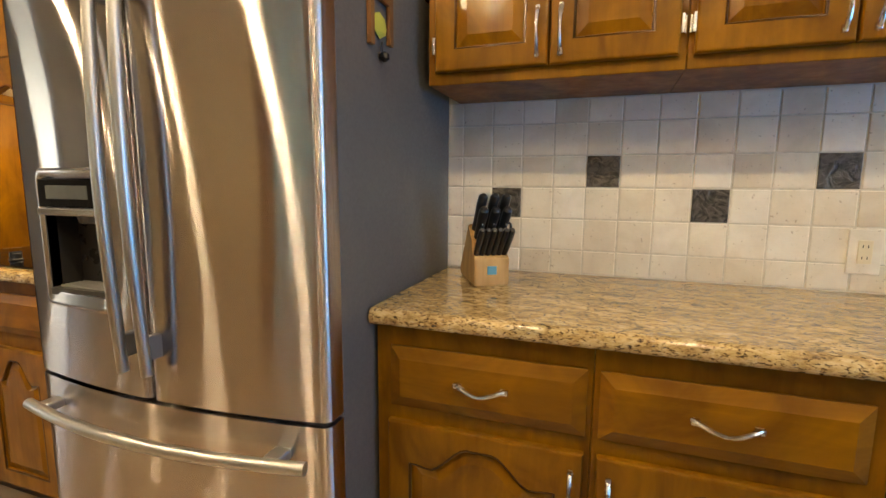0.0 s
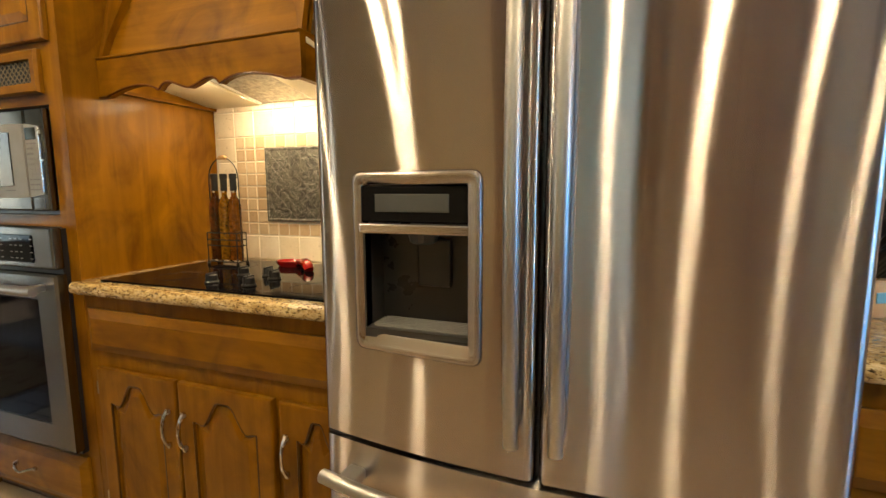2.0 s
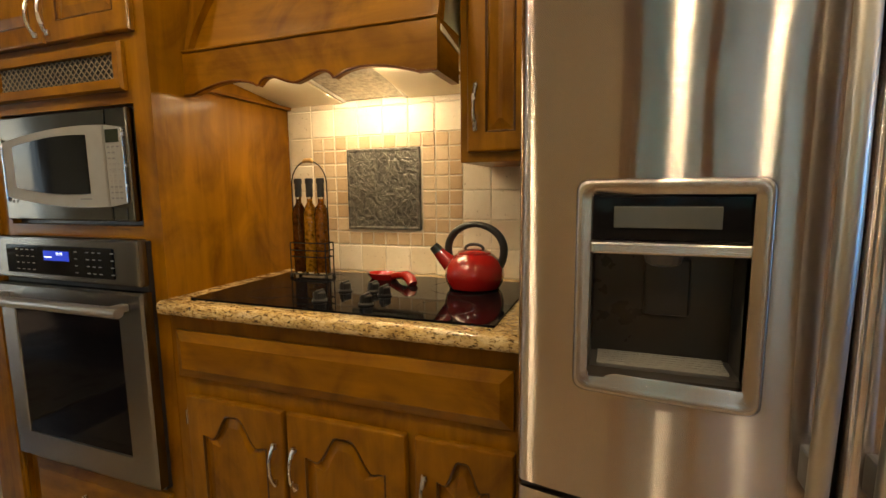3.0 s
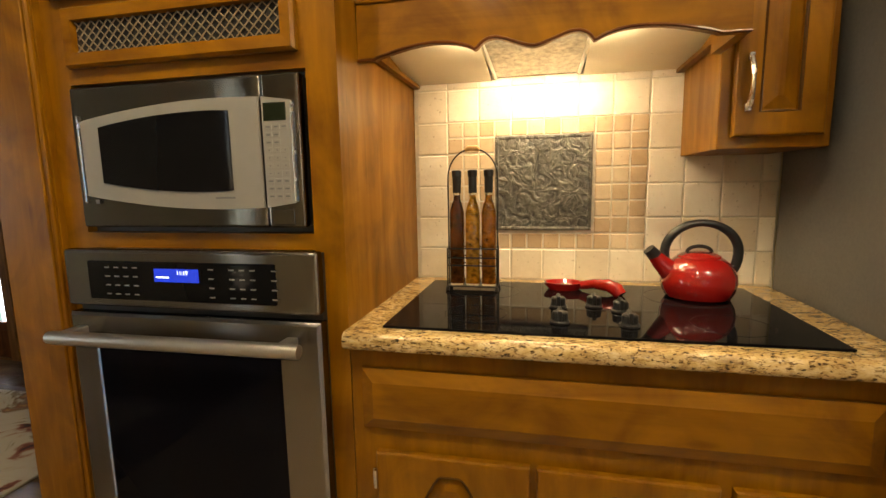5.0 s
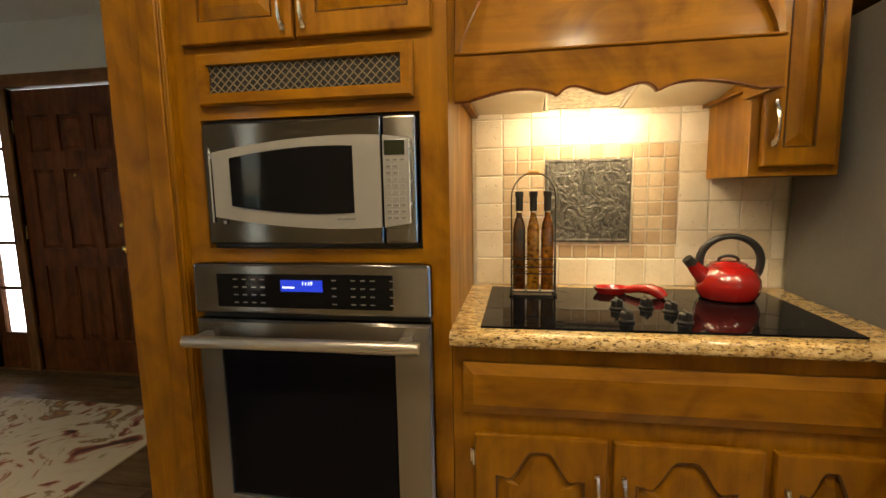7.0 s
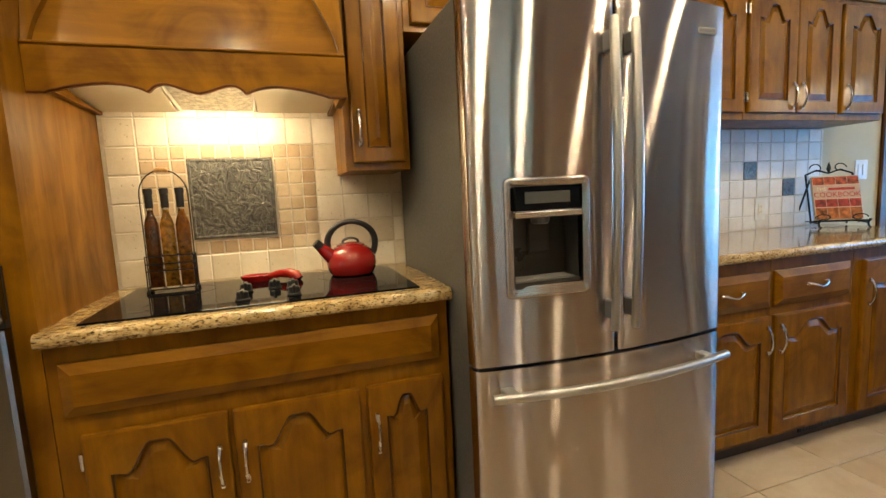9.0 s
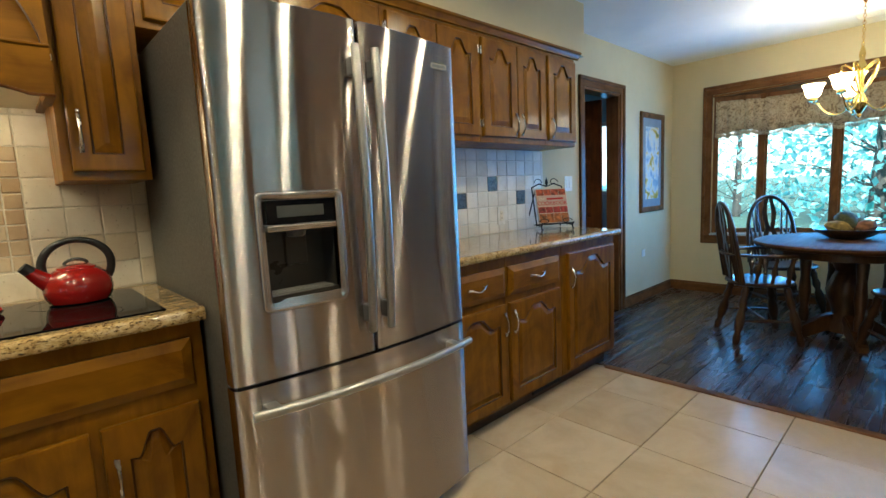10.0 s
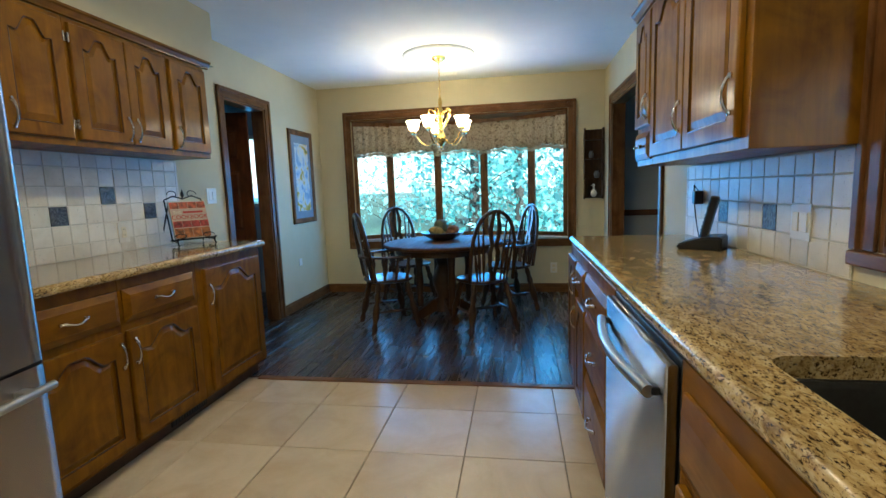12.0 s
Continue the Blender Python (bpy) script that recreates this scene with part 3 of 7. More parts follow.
def worktop(name, x0, x1, y0, y1, z0, z1, label, hole=None):
    """A granite slab with a rounded front edge and, if asked, a hole cut through."""
    t = thing(name, (x0 + x1) / 2, (y0 + y1) / 2, z0, label, "countertop")
    front = y0 if y0 > 0 else y1
    out = -1 if y0 > 0 else 1
    y0, y1 = (y0 + 0.02, y1) if y0 > 0 else (y0, y1 - 0.02)
    bm = bmesh.new()
    nose = [(x0, front - out * 0.02 * (1 - math.cos(a) ** 0.7), (z0 + z1) / 2 + (z1 - z0) / 2 * math.sin(a)) for a in arc(12, -math.pi / 2, math.pi / 2)]
    prism(bm, nose, (x1 - x0, 0, 0))
    part("nosing", bm, counter_stone, t, "rounded polished front edge", True)
    bm = bmesh.new()
    if hole:
        a0, a1, b0, b1 = hole
        o = [(x0, y0), (x1, y0), (x1, y1), (x0, y1)]
        i = []
        r = 0.05
        for cx, cy, s in ((a0 + r, b0 + r, 180), (a1 - r, b0 + r, 270), (a1 - r, b1 - r, 0), (a0 + r, b1 - r, 90)):
            i.append([(cx + r * math.cos(radians(s + 90 * k / 5)), cy + r * math.sin(radians(s + 90 * k / 5))) for k in range(6)])
        for z in (z0, z1):
            ov = [bm.verts.new((*p, z)) for p in o]
            iv = [[bm.verts.new((*p, z)) for p in c] for c in i]
            for k in range(4):
                c, n = iv[k], iv[(k + 1) % 4]
                for a, b in zip(c, c[1:]):
                    bm.faces.new((ov[k], a, b))
                bm.faces.new((ov[k], c[-1], n[0], ov[(k + 1) % 4]))
            if z == z0:
                low = (ov, iv)
            else:
                for k in range(4):
                    bm.faces.new((low[0][k], low[0][(k + 1) % 4], ov[(k + 1) % 4], ov[k]))
                fl, fh = [p for c in low[1] for p in c], [p for c in iv for p in c]
                for k in range(len(fl)):
                    bm.faces.new((fl[k], fl[(k + 1) % len(fl)], fh[(k + 1) % len(fh)], fh[k]))
    else:
        box(bm, x0, x1, y0, y1, z0, z1)
    part("slab", bm, counter_stone, t)
    return t


worktop("granite_countertop", -0.488, 1.222, 0.965, BACK - 0.001, 0.895, 0.936, "speckled tan granite countertop on the long base cabinets")
worktop("granite_countertop", -2.489, -1.405, 0.965, BACK - 0.001, 0.895, 0.936, "speckled tan granite countertop round the cooktop")

# ---- north run: wall cabinets ----
UP = 1.292


def wall_unit(x0, x1, z0, z1, label, face=UP, wall=BACK - 0.003):
    t = thing("wall_cabinet", (x0 + x1) / 2, (face + wall) / 2, z0, label, "cabinet", "wall cabinets")
    carcass(t, x0, x1, face, wall, z0, z1)
    return t


U0, U1 = 1.508, 2.10
u = wall_unit(-0.459, 0.199, U0, U1, "honey-stained maple wall cabinet with two arched doors")
door_leaf(u, -0.434, -0.127, U0 + 0.032, 2.075, UP - 0.002, grip="right", pull_at=1.62, hinge_side="left")
door_leaf(u, -0.121, 0.181, U0 + 0.032, 2.075, UP - 0.002, grip="left", pull_at=1.62, hinge_side="right")
u = wall_unit(0.200, 0.832, U0, U1, "honey-stained maple wall cabinet with two arched doors")
door_leaf(u, 0.214, 0.521, U0 + 0.032, 2.075, UP - 0.002, grip="right", pull_at=1.62, hinge_side="left")
door_leaf(u, 0.527, 0.818, U0 + 0.032, 2.075, UP - 0.002, grip="left", pull_at=1.62)
u = wall_unit(0.833, 1.193, U0, U1, "honey-stained maple wall cabinet with one arched door")
door_leaf(u, 0.852, 1.178, U0 + 0.032, 2.075, UP - 0.002, grip="left", pull_at=1.62)
u = wall_unit(-1.43, -0.46, 1.81, U1, "honey-stained maple cabinet above the refrigerator")
door_leaf(u, -1.405, -0.952, 1.835, 2.075, UP - 0.002, rise=0.035)
door_leaf(u, -0.946, -0.485, 1.835, 2.075, UP - 0.002, rise=0.035)
u = wall_unit(-1.664, -1.431, 1.325, U1, "narrow honey-stained maple wall cabinet beside the range hood")
door_leaf(u, -1.638, -1.452, 1.352, 2.075, UP - 0.002, grip="left", pull_at=1.47, rise=0.045, rail=0.05)


def crown(name, x0, x1, y_front, y_back, z, label, end=1):
    s = 1 if y_back > y_front else -1
    prof = [(0.0, 0.0), (-0.010, 0.004), (-0.012, 0.012), (-0.024, 0.030), (-0.034, 0.036), (-0.036, 0.046), (0.0, 0.046)]
    bm = bmesh.new()
    prism(bm, [(x0, y_front + s * p[0], z + p[1]) for p in prof], (x1 - x0, 0, 0))
    structure(name, bm, maple_x, label, "crown moulding")


crown("crown_north", -1.662, 1.235, UP - 0.001, BACK, 2.1, "stained maple crown moulding on the wall cabinets")

# ---- oven tower ----
TW = 1.007
t = thing("oven_cabinet", -2.97, 1.3, 0, "tall honey-stained maple cabinet holding oven and microwave", "cabinet")
bm = bmesh.new()
y0, y1 = TW, BACK - 0.003
for a0, a1, c0, c1 in ((-3.25, -3.185, 0.095, 2.10), (-2.562, -2.489, 0.095, 2.10), (-3.185, -2.562, 0.095, 0.325), (-3.185, -2.562, 1.112, 1.150), (-3.185, -2.562, 1.507, 2.10)):
    part("stile" if a1 - a0 < 0.1 else "face_rail", boxed(a0, a1, y0, y1 if a1 - a0 < 0.1 else y0 + 0.02, c0, c1), maple if a1 - a0 < 0.1 else maple_x, t)
for c0, c1 in ((1.112, 1.130), (1.520, 1.540)):
    part("inner_shelf", boxed(-3.185, -2.562, y0 + 0.0201, y1, c0, c1), maple_x, t)
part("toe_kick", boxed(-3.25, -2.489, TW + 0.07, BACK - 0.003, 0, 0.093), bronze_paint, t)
part("recess_back", boxed(-3.185, -2.553, 1.55, 1.56, 0.33, 1.52), black_plastic, t, "dark back of the appliance recess")
bm = bmesh.new()
box(bm, -3.46, -3.34, 1.001, BACK - 0.002, 0, 2.10, 0.003, 1)
part("end_panel", bm, maple, t, "flat maple end panel")
fluted = part("fluted_casing", boxed(-3.34, -3.252, 0.992, BACK - 0.003, 0, 2.10), maple, t, "moulded maple casing strip")
for k, (a, w) in enumerate(((-3.334, 0.058), (-3.273, 0.006), (-3.263, 0.006))):
    part("bead", boxed(a, a + w, 0.982 + 0.003 * (k % 2), 0.993, 0, 2.10, 0.0025, 1), maple, fluted)
drawer_front(t, -3.20, -2.535, 0.115, 0.30, TW - 0.002)
# ventilation grille with lattice
bm = bmesh.new()
P = lambda pts, w: [front_point(a, b, w, TW - 0.001, -1) for a, b in pts]
o, h = rect_like(-3.172, -2.575, 1.542, 1.678, 2, 4), rect_like(-3.145, -2.605, 1.574, 1.648, 2, 4)
rings_mesh(bm, [P(o, 0), P(o, 0.012), P(shrink(o, 0.006), 0.02), P(h, 0.018), P(shrink(h, 0.002), 0.001)], True, False)
g = part("grille_frame", bm, maple_x, t)
part("grille_back", boxed(-3.143, -2.607, TW - 0.004, TW - 0.0015, 1.576, 1.646), black_plastic, g, "dark grille opening")
bm = bmesh.new()
for k in range(-3, 25):
    for s in (1, -1):
        a = Vector((-3.143 + k * 0.0235, TW - 0.007, 1.576 if s > 0 else 1.646))
        pts = []
        for d in arc(7):
            q = a + Vector((0.0705 * d, 0, s * 0.07 * d))
            if -3.144 < q.x < -2.606:
                pts.append(q)
        if len(pts) > 1:
            tube(bm, pts, 0.0017, 4)
part("lattice", bm, plain("lattice_wire", (0.20, 0.155, 0.10), 0.45, 0.3, 0.1), g, "bronze woven wire lattice")
door_leaf(t, -3.21, -2.885, 1.70, 2.075, TW - 0.002, grip="right", pull_at=1.78, rise=0.04)
door_leaf(t, -2.879, -2.525, 1.70, 2.075, TW - 0.002, grip="left", pull_at=1.78, rise=0.04)
crown("crown_tower", -3.34, -2.489, TW - 0.001, BACK, 2.1, "stained maple crown moulding on the oven cabinet")


# microwave
t = thing("microwave_oven", -2.863, 1.2, 1.15, "stainless steel built-in microwave with a curved silver door", "microwave")
MX0, MX1, MZ0, MZ1 = -3.168, -2.570, 1.165, 1.496
part("body", boxed(MX0 + 0.004, MX1 - 0.004, 1.012, 1.50, MZ0 + 0.002, MZ1 - 0.002, 0.004), black_plastic, t, "black case")
# black sheet behind the fronts, as the shade in the gap round the case
part("trim_shadow", boxed(-3.182, -2.563, 1.03, 1.045, 1.151, 1.505), black_plastic, t, "black sheet standing in for shade round the case")
bm = boxed(MX0, -2.661, 0.985, 1.012, MZ0, MZ1, 0.006, 3)
door = part("door", bm, steel_dark, t, "brushed steel door")


def bowed(x0, x1, z0, z1, sag_top, sag_bot, y0, y1, n=16):
    top = [(x0 + (x1 - x0) * s, z1 - sag_top * (1 - math.sin(math.pi * (0.17 + 0.42 * s)))) for s in arc(n)]
    bot = [(x0 + (x1 - x0) * s, z0 + sag_bot * (1 - math.sin(math.pi * (0.17 + 0.42 * s)))) for s in arc(n)]
    b = bmesh.new()
    prism(b, [(a, y1, c) for a, c in bot + top[::-1]], (0, y0 - y1, 0))
    bmesh.ops.bevel(b, geom=[e for e in b.edges if abs(e.verts[0].co.y - y0) < 1e-5 and abs(e.verts[1].co.y - y0) < 1e-5], offset=0.002, segments=2, affect="EDGES")
    return b


part("silver_field", bowed(-3.142, -2.664, 1.207, 1.451, 0.07, 0.07, 0.980, 0.987), silver_plastic, door, "curved silver door field")
part("window", bowed(-3.089, -2.737, 1.247, 1.425, 0.05, 0.05, 0.9775, 0.981), black_glass, door, "dark window")
part("handle_edge", boxed(-3.150, -3.145, 0.978, 0.986, 1.225, 1.43, 0.002), nickel, door, "polished edge")
part("badge", boxed(-3.118, -3.108, 0.9785, 0.9805, 1.222, 1.232, 0.001), grey_plastic, door, "small round badge")
part("lettering", boxed(-2.785, -2.735, 0.9792, 0.9802, 1.231, 1.2345), grey_plastic, door, "fine printed line")
bm = boxed(-2.658, MX1, 0.985, 1.012, MZ0, MZ1, 0.006, 3)
pan = part("control_panel", bm, steel_dark, t, "steel control panel")
bm = bmesh.new()
prism(bm, [(-2.656, 0.987, 1.210), (-2.588, 0.987, 1.220), (-2.588, 0.987, 1.438), (-2.656, 0.987, 1.448)], (0, -0.007, 0))
part("keypad", bm, silver_plastic, pan, "curved silver keypad field")
part("edge_strip", boxed(-2.588, -2.583, 0.978, 0.986, 1.222, 1.437, 0.002), nickel, pan, "polished edge")
green_glass = plain("display_glass", (0.008, 0.012, 0.006), 0.1, 0, 0.05, 4, 0, 0)
part("display", boxed(-2.652, -2.598, 0.9785, 0.981, 1.396, 1.434, 0.001), green_glass, pan, "dark green display")
key_print = plain("key_print", (0.10, 0.10, 0.10), 0.5)
for row in range(10):
    for col in range(3):
        if row in (1, 2) and col == 2:
            continue
        a, c = -2.6505 + col * 0.019, 1.384 - row * 0.0165
        part("button", boxed(a, a + 0.0165, 0.9790, 0.9804, c - 0.006, c + 0.005, 0.0004, 1), silver_plastic, pan)
        if row < 3 or row > 6:
            part("print", boxed(a + 0.003, a + 0.0135, 0.9786, 0.9792, c - 0.0025, c + 0.001), key_print, pan)
        else:
            part("print", boxed(a + 0.007, a + 0.0095, 0.9786, 0.9792, c - 0.002, c + 0.001), key_print, pan)
part("open_button", boxed(-2.648, -2.594, 0.9825, 0.9862, 1.172, 1.207, 0.002), steel_dark, pan, "door release button")

# wall oven
t = thing("wall_oven", -2.872, 1.2, 0.33, "stainless steel built-in wall oven with a black glass door", "oven")
OX0, OX1 = -3.211, -2.534
part("body", boxed(-3.18, -2.56, 1.01, 1.54, 0.335, 1.10), black_plastic, t, "black case")
# black plate gives the gaps round door and control panel their shade
part("frame_shadow", boxed(OX0 + 0.006, OX1 - 0.006, 0.985, 1.006, 0.322, 1.108), black_plastic, t, "black mounting frame that also stands in for shade")
pan = part("control_panel", boxed(OX0, OX1, 0.956, 0.99, 0.974, 1.114, 0.008, 3), steel_oven, t, "brushed steel control panel")
part("touch_glass", boxed(-3.136, -2.634, 0.952, 0.957, 0.994, 1.087, 0.002), black_glass, pan, "black glass touch panel")
blue = plain("blue_display", (0.01, 0.03, 0.2), 0.2, 0, 0.05, 5, 0, 0, ((0.01, 0.045, 0.9), 0.13))
white_glow = plain("lit_digits", (0.5, 0.6, 0.8), 0.3, 0, 0, 5, 0, 0, ((0.55, 0.7, 1.0), 0.4))
lcd = part("display", boxed(-2.945, -2.826, 0.9507, 0.9525, 1.041, 1.072), blue, pan, "lit blue display")
legend = plain("printed_legend", (0.13, 0.13, 0.13), 0.4)
for x0, cols in ((-3.085, 4), (-2.80, 7)):
    for row in range(4):
        for col in range(cols):
            if cols == 7 and col in (1, 5):
                continue
            a, c = x0 + col * 0.0265, 1.074 - row * 0.0215
            part("legend", boxed(a, a + 0.013, 0.9513, 0.9522, c - 0.003, c), legend, pan)


def lettering(words, size, m, mat, parent, name="lettering", label=""):
    """Words in the built-in font as a thin mesh, laid by the pose m."""
    c = bpy.data.curves.new(name, "FONT")
    c.body, c.size, c.extrude, c.align_x = words, size, 0.0004, "CENTER"
    tmp = new(name, c)
    dep = bpy.context.evaluated_depsgraph_get()
    me = bpy.data.meshes.new_from_object(tmp.evaluated_get(dep))
    bpy.data.objects.remove(tmp)
    bm = bmesh.new()
    bm.from_mesh(me)
    bmesh.ops.transform(bm, matrix=m, verts=bm.verts)
    return part(name, bm, mat, parent, label, False, False)


lettering("11:19", 0.014, pose(-2.868, 0.9502, 1.0585, 90, 0, 0), white_glow, lcd, "digits", "lit clock digits")
part("digits", boxed(-2.94, -2.905, 0.9502, 0.9506, 1.050, 1.054), white_glow, lcd, "fine lit line")
# door with handle
bm = bmesh.new()
P = lambda pts, w: [front_point(a, b, w, 0.99, -1) for a, b in pts]
o, h = rect_like(OX0, OX1, 0.337, 0.957, 2, 4), rect_like(-3.138, -2.632, 0.43, 0.872, 2, 4)
rings_mesh(bm, [P(o, 0), P(o, 0.028), P(shrink(o, 0.007), 0.036), P(h, 0.036), P(shrink(h, 0.003), 0.03), P(shrink(h, 0.004), 0.004)], True, False)
door = part("door", bm, steel_oven, t, "brushed steel door frame")
part("window", boxed(-3.136, -2.634, 0.958, 0.972, 0.432, 0.870, 0.002), oven_glass, door, "black glass window")
bm = bmesh.new()
tube(bm, [(-3.213, 0.902, 0.908), (-3.20, 0.902, 0.908), (-2.57, 0.902, 0.912), (-2.556, 0.902, 0.912)], [0.015, 0.0165, 0.0165, 0.015], 16)
hd = part("handle", bm, steel_bar, door, "round brushed steel bar", True)
for a in (-3.17, -2.60):
    part("bracket", boxed(a - 0.014, a + 0.014, 0.905, 0.956, 0.903, 0.925, 0.004), steel_bar, hd)

# ---- range hood ----
t = thing("range_hood", -2.08, 1.35, 1.54, "honey-stained maple range hood with a scalloped valance", "range hood")
HX0, HX1, HY = -2.487, -1.667, 1.12
def valance_edge(u):
    """Height of the scalloped edge at u metres from its middle: a long arch, a cusp, a short arch and a smooth dip each way."""
    u = abs(u)
    if u < 0.125:
        q = u / 0.125
        return 1.545 + 0.024 * math.sin(math.pi * min(1.0, q ** 1.9)) ** 0.75 if q < 1 else 1.545
    if u < 0.36:
        return 1.543 + 0.025 * math.sin(math.pi * ((u - 0.125) / 0.235) ** 0.75) ** 0.9
    return 1.541


low, n = [], 120
for i in range(n + 1):
    a = HX0 + (HX1 - HX0) * i / n
    low.append((a, HY, valance_edge(a + 2.085)))
bm = bmesh.new()
prism(bm, low + [(HX1, HY, 1.664), (HX0, HY, 1.664)], (0, 0.022, 0))
v = part("valance", bm, maple_x, t, "scalloped maple valance board")
bm = bmesh.new()
tube(bm, [(p[0], HY - 0.001, p[2] + 0.001) for p in low], 0.0035, 6)
part("scallop_bead", bm, dark_wood, v, "dark rounded lower edge", True)
part("side_board", boxed(HX1 - 0.022, HX1, HY + 0.022, 1.29, 1.54, 1.664), maple_y, t)
part("ledge", boxed(HX0, HX1, HY - 0.006, 1.30, 1.664, 1.672, 0.003), maple_x, t)
bm = bmesh.new()
prism(bm, [(HX0, 1.15, 1.672), (HX0, 1.17, 1.672), (HX0, 1.27, 2.10), (HX0, 1.25, 2.10)], (HX1 - HX0, 0, 0))
part("mantle_panel", bm, maple_x, t, "sloping maple front panel")
for a, sgn in ((HX0, 1), (HX1, -1)):
    curve = [(a + sgn * (0.015 + 0.115 * math.sin(math.pi * 0.5 * s) ** 1.6), 1.672 + 0.36 * s) for s in arc(14)]
    bm = bmesh.new()
    prism(bm, [(p[0], 1.128 + 0.09 * (p[1] - 1.672) / 0.43, p[1]) for p in curve] + [(curve[-1][0], 1.225, 2.10), (a, 1.225, 2.10), (a, 1.128, 1.672)], (0, 0.03, 0))
    part("curved_cheek", bm, maple, t, "curved maple cheek")
# lining, sloping filter and lamp inside
for a0, a1, b0, b1 in ((HX0, -2.23, 1.578, 1.60), (-1.95, HX1 + 0.003, 1.578, 1.60)):
    bm = bmesh.new()
    prism(bm, [(a0, BACK - 0.014, b0), (a0, BACK - 0.004, b0), (a0, 1.145, 1.655), (a0, 1.145, 1.640)], (a1 - a0, 0, 0))
    part("lining", bm, hood_paint, t, "cream painted hood lining")
for a in (-2.25, -1.91):
    d = bpy.data.lights.new("hood_bulb_lamp", "POINT")
    d.energy, d.color, d.shadow_soft_size = 0.25, (1.0, 0.80, 0.50), 0.02
    new("hood_bulb_lamp", d).location = (a, 1.27, 1.598)
for a in (-2.40, -1.78):
    bm = bmesh.new()
    lathe(bm, [(0.003, 0.0), (0.004, -0.002), (0.002, -0.004)], a, 1.47, 1.599, 8)
    part("screw", bm, black_plastic, t, "small dark screw head")
bm = bmesh.new()
prism(bm, [(-2.215, 1.585, 1.585), (-1.962, 1.585, 1.585), (-1.945, 1.30, 1.64), (-2.232, 1.30, 1.64)], (0, 0.004, 0.012))
filter_mat = plain("filter_mesh", (0.45, 0.42, 0.36), 0.45, 0.8, 0.5, 60, 0, 0.8)
part("filter", bm, filter_mat, t, "dimpled metal grease filter")
for a, b in ((-2.215, -2.232), (-1.962, -1.945)):
    bm = bmesh.new()
    tube(bm, [(a, 1.583, 1.583), (b, 1.30, 1.638)], 0.006, 6)
    part("filter_edge", bm, white_plastic, t, "white filter edge")
for a in (HX0 + 0.001, HX1 + 0.002):
    part("cleat", boxed(a, a + 0.02, 1.17, BACK - 0.01, 1.566, 1.577) if a < -2 else boxed(a - 0.022, a - 0.001, 1.295, BACK - 0.01, 1.566, 1.577), maple_y, t)
hood_bulb = plain("hood_bulb", (0.8, 0.8, 0.8), 0.4, 0, 0, 5, 0, 0, ((1.0, 0.80, 0.5), 1.5))
bm = bmesh.new()
tube(bm, [(-2.30, 1.22, 1.628), (-1.86, 1.22, 1.628)], 0.012, 10)
part("lamp_tube", bm, hood_bulb, t, "lit hood lamp")
d = bpy.data.lights.new("hood_lamp", "AREA")
d.shape, d.size, d.size_y, d.energy, d.color = "RECTANGLE", 0.34, 0.08, 0.85, (1.0, 0.80, 0.50)
new("hood_lamp", d).matrix_world = look((-2.08, 1.46, 1.590), (-2.08, 1.50, 1.2))

# ---- daylight in the window openings ----
SKYBLUE = (0.06, 0.39, 1.0)
# the second lamp is added, in the unseen west opening, to brighten the entry
for name, at, to, w, h, watts in (("bow_window_light", (3.70, -0.08, 1.20), (0, -0.08, 0.9), 2.3, 1.0, 15.0), ("living_window_light", (-7.58, -1.25, 1.3), (-5.5, 1.2, 0.8), 0.75, 1.3, 1.6), ("back_room_window_light", (FAR - 0.02, 2.6, 1.55), (2.2, 2.2, 1.0), 0.8, 0.8, 1.5)):
    d = bpy.data.lights.new(name, "AREA")
    d.shape, d.size, d.size_y, d.energy, d.color = "RECTANGLE", w, h, watts, (0.55, 0.80, 1.0) if name == "living_window_light" else SKYBLUE
    new(name, d).matrix_world = look(at, to)

# ---- refrigerator ----
FX0, FX1, FM = -1.402, -0.492, -0.947
FZ0, FZS, FZ1 = 0.06, 0.722, 1.775


def fy(x):
    k = (x - FM) / (FX1 - FM)
    return 0.755 + 0.042 * k * k


t = thing("refrigerator", FM, 1.2, 0, "stainless steel french-door refrigerator with bottom freezer", "refrigerator")
part("case", boxed(FX0 + 0.004, FX1 - 0.002, 0.855, 1.585, 0.05, 1.765, 0.004), fridge_grey, t, "dark grey painted case")
part("hinge_cover", boxed(FX0 + 0.02, FX0 + 0.10, 0.85, 0.95, 1.765, 1.785, 0.006), grey_plastic, t)
part("hinge_cover", boxed(FX1 - 0.10, FX1 - 0.02, 0.85, 0.95, 1.765, 1.785, 0.006), grey_plastic, t)
part("toe_grille", boxed(FX0 + 0.02, FX1 - 0.02, 0.86, 0.88, 0.012, 0.052, 0.004), black_plastic, t, "black base grille")
for a in (FX0 + 0.06, FX1 - 0.06):
    bm = bmesh.new()
    lathe(bm, [(0.02, 0.0), (0.022, 0.02), (0.022, 0.05)], a, 0.90, 0, 12)
    part("foot", bm, black_plastic, t)


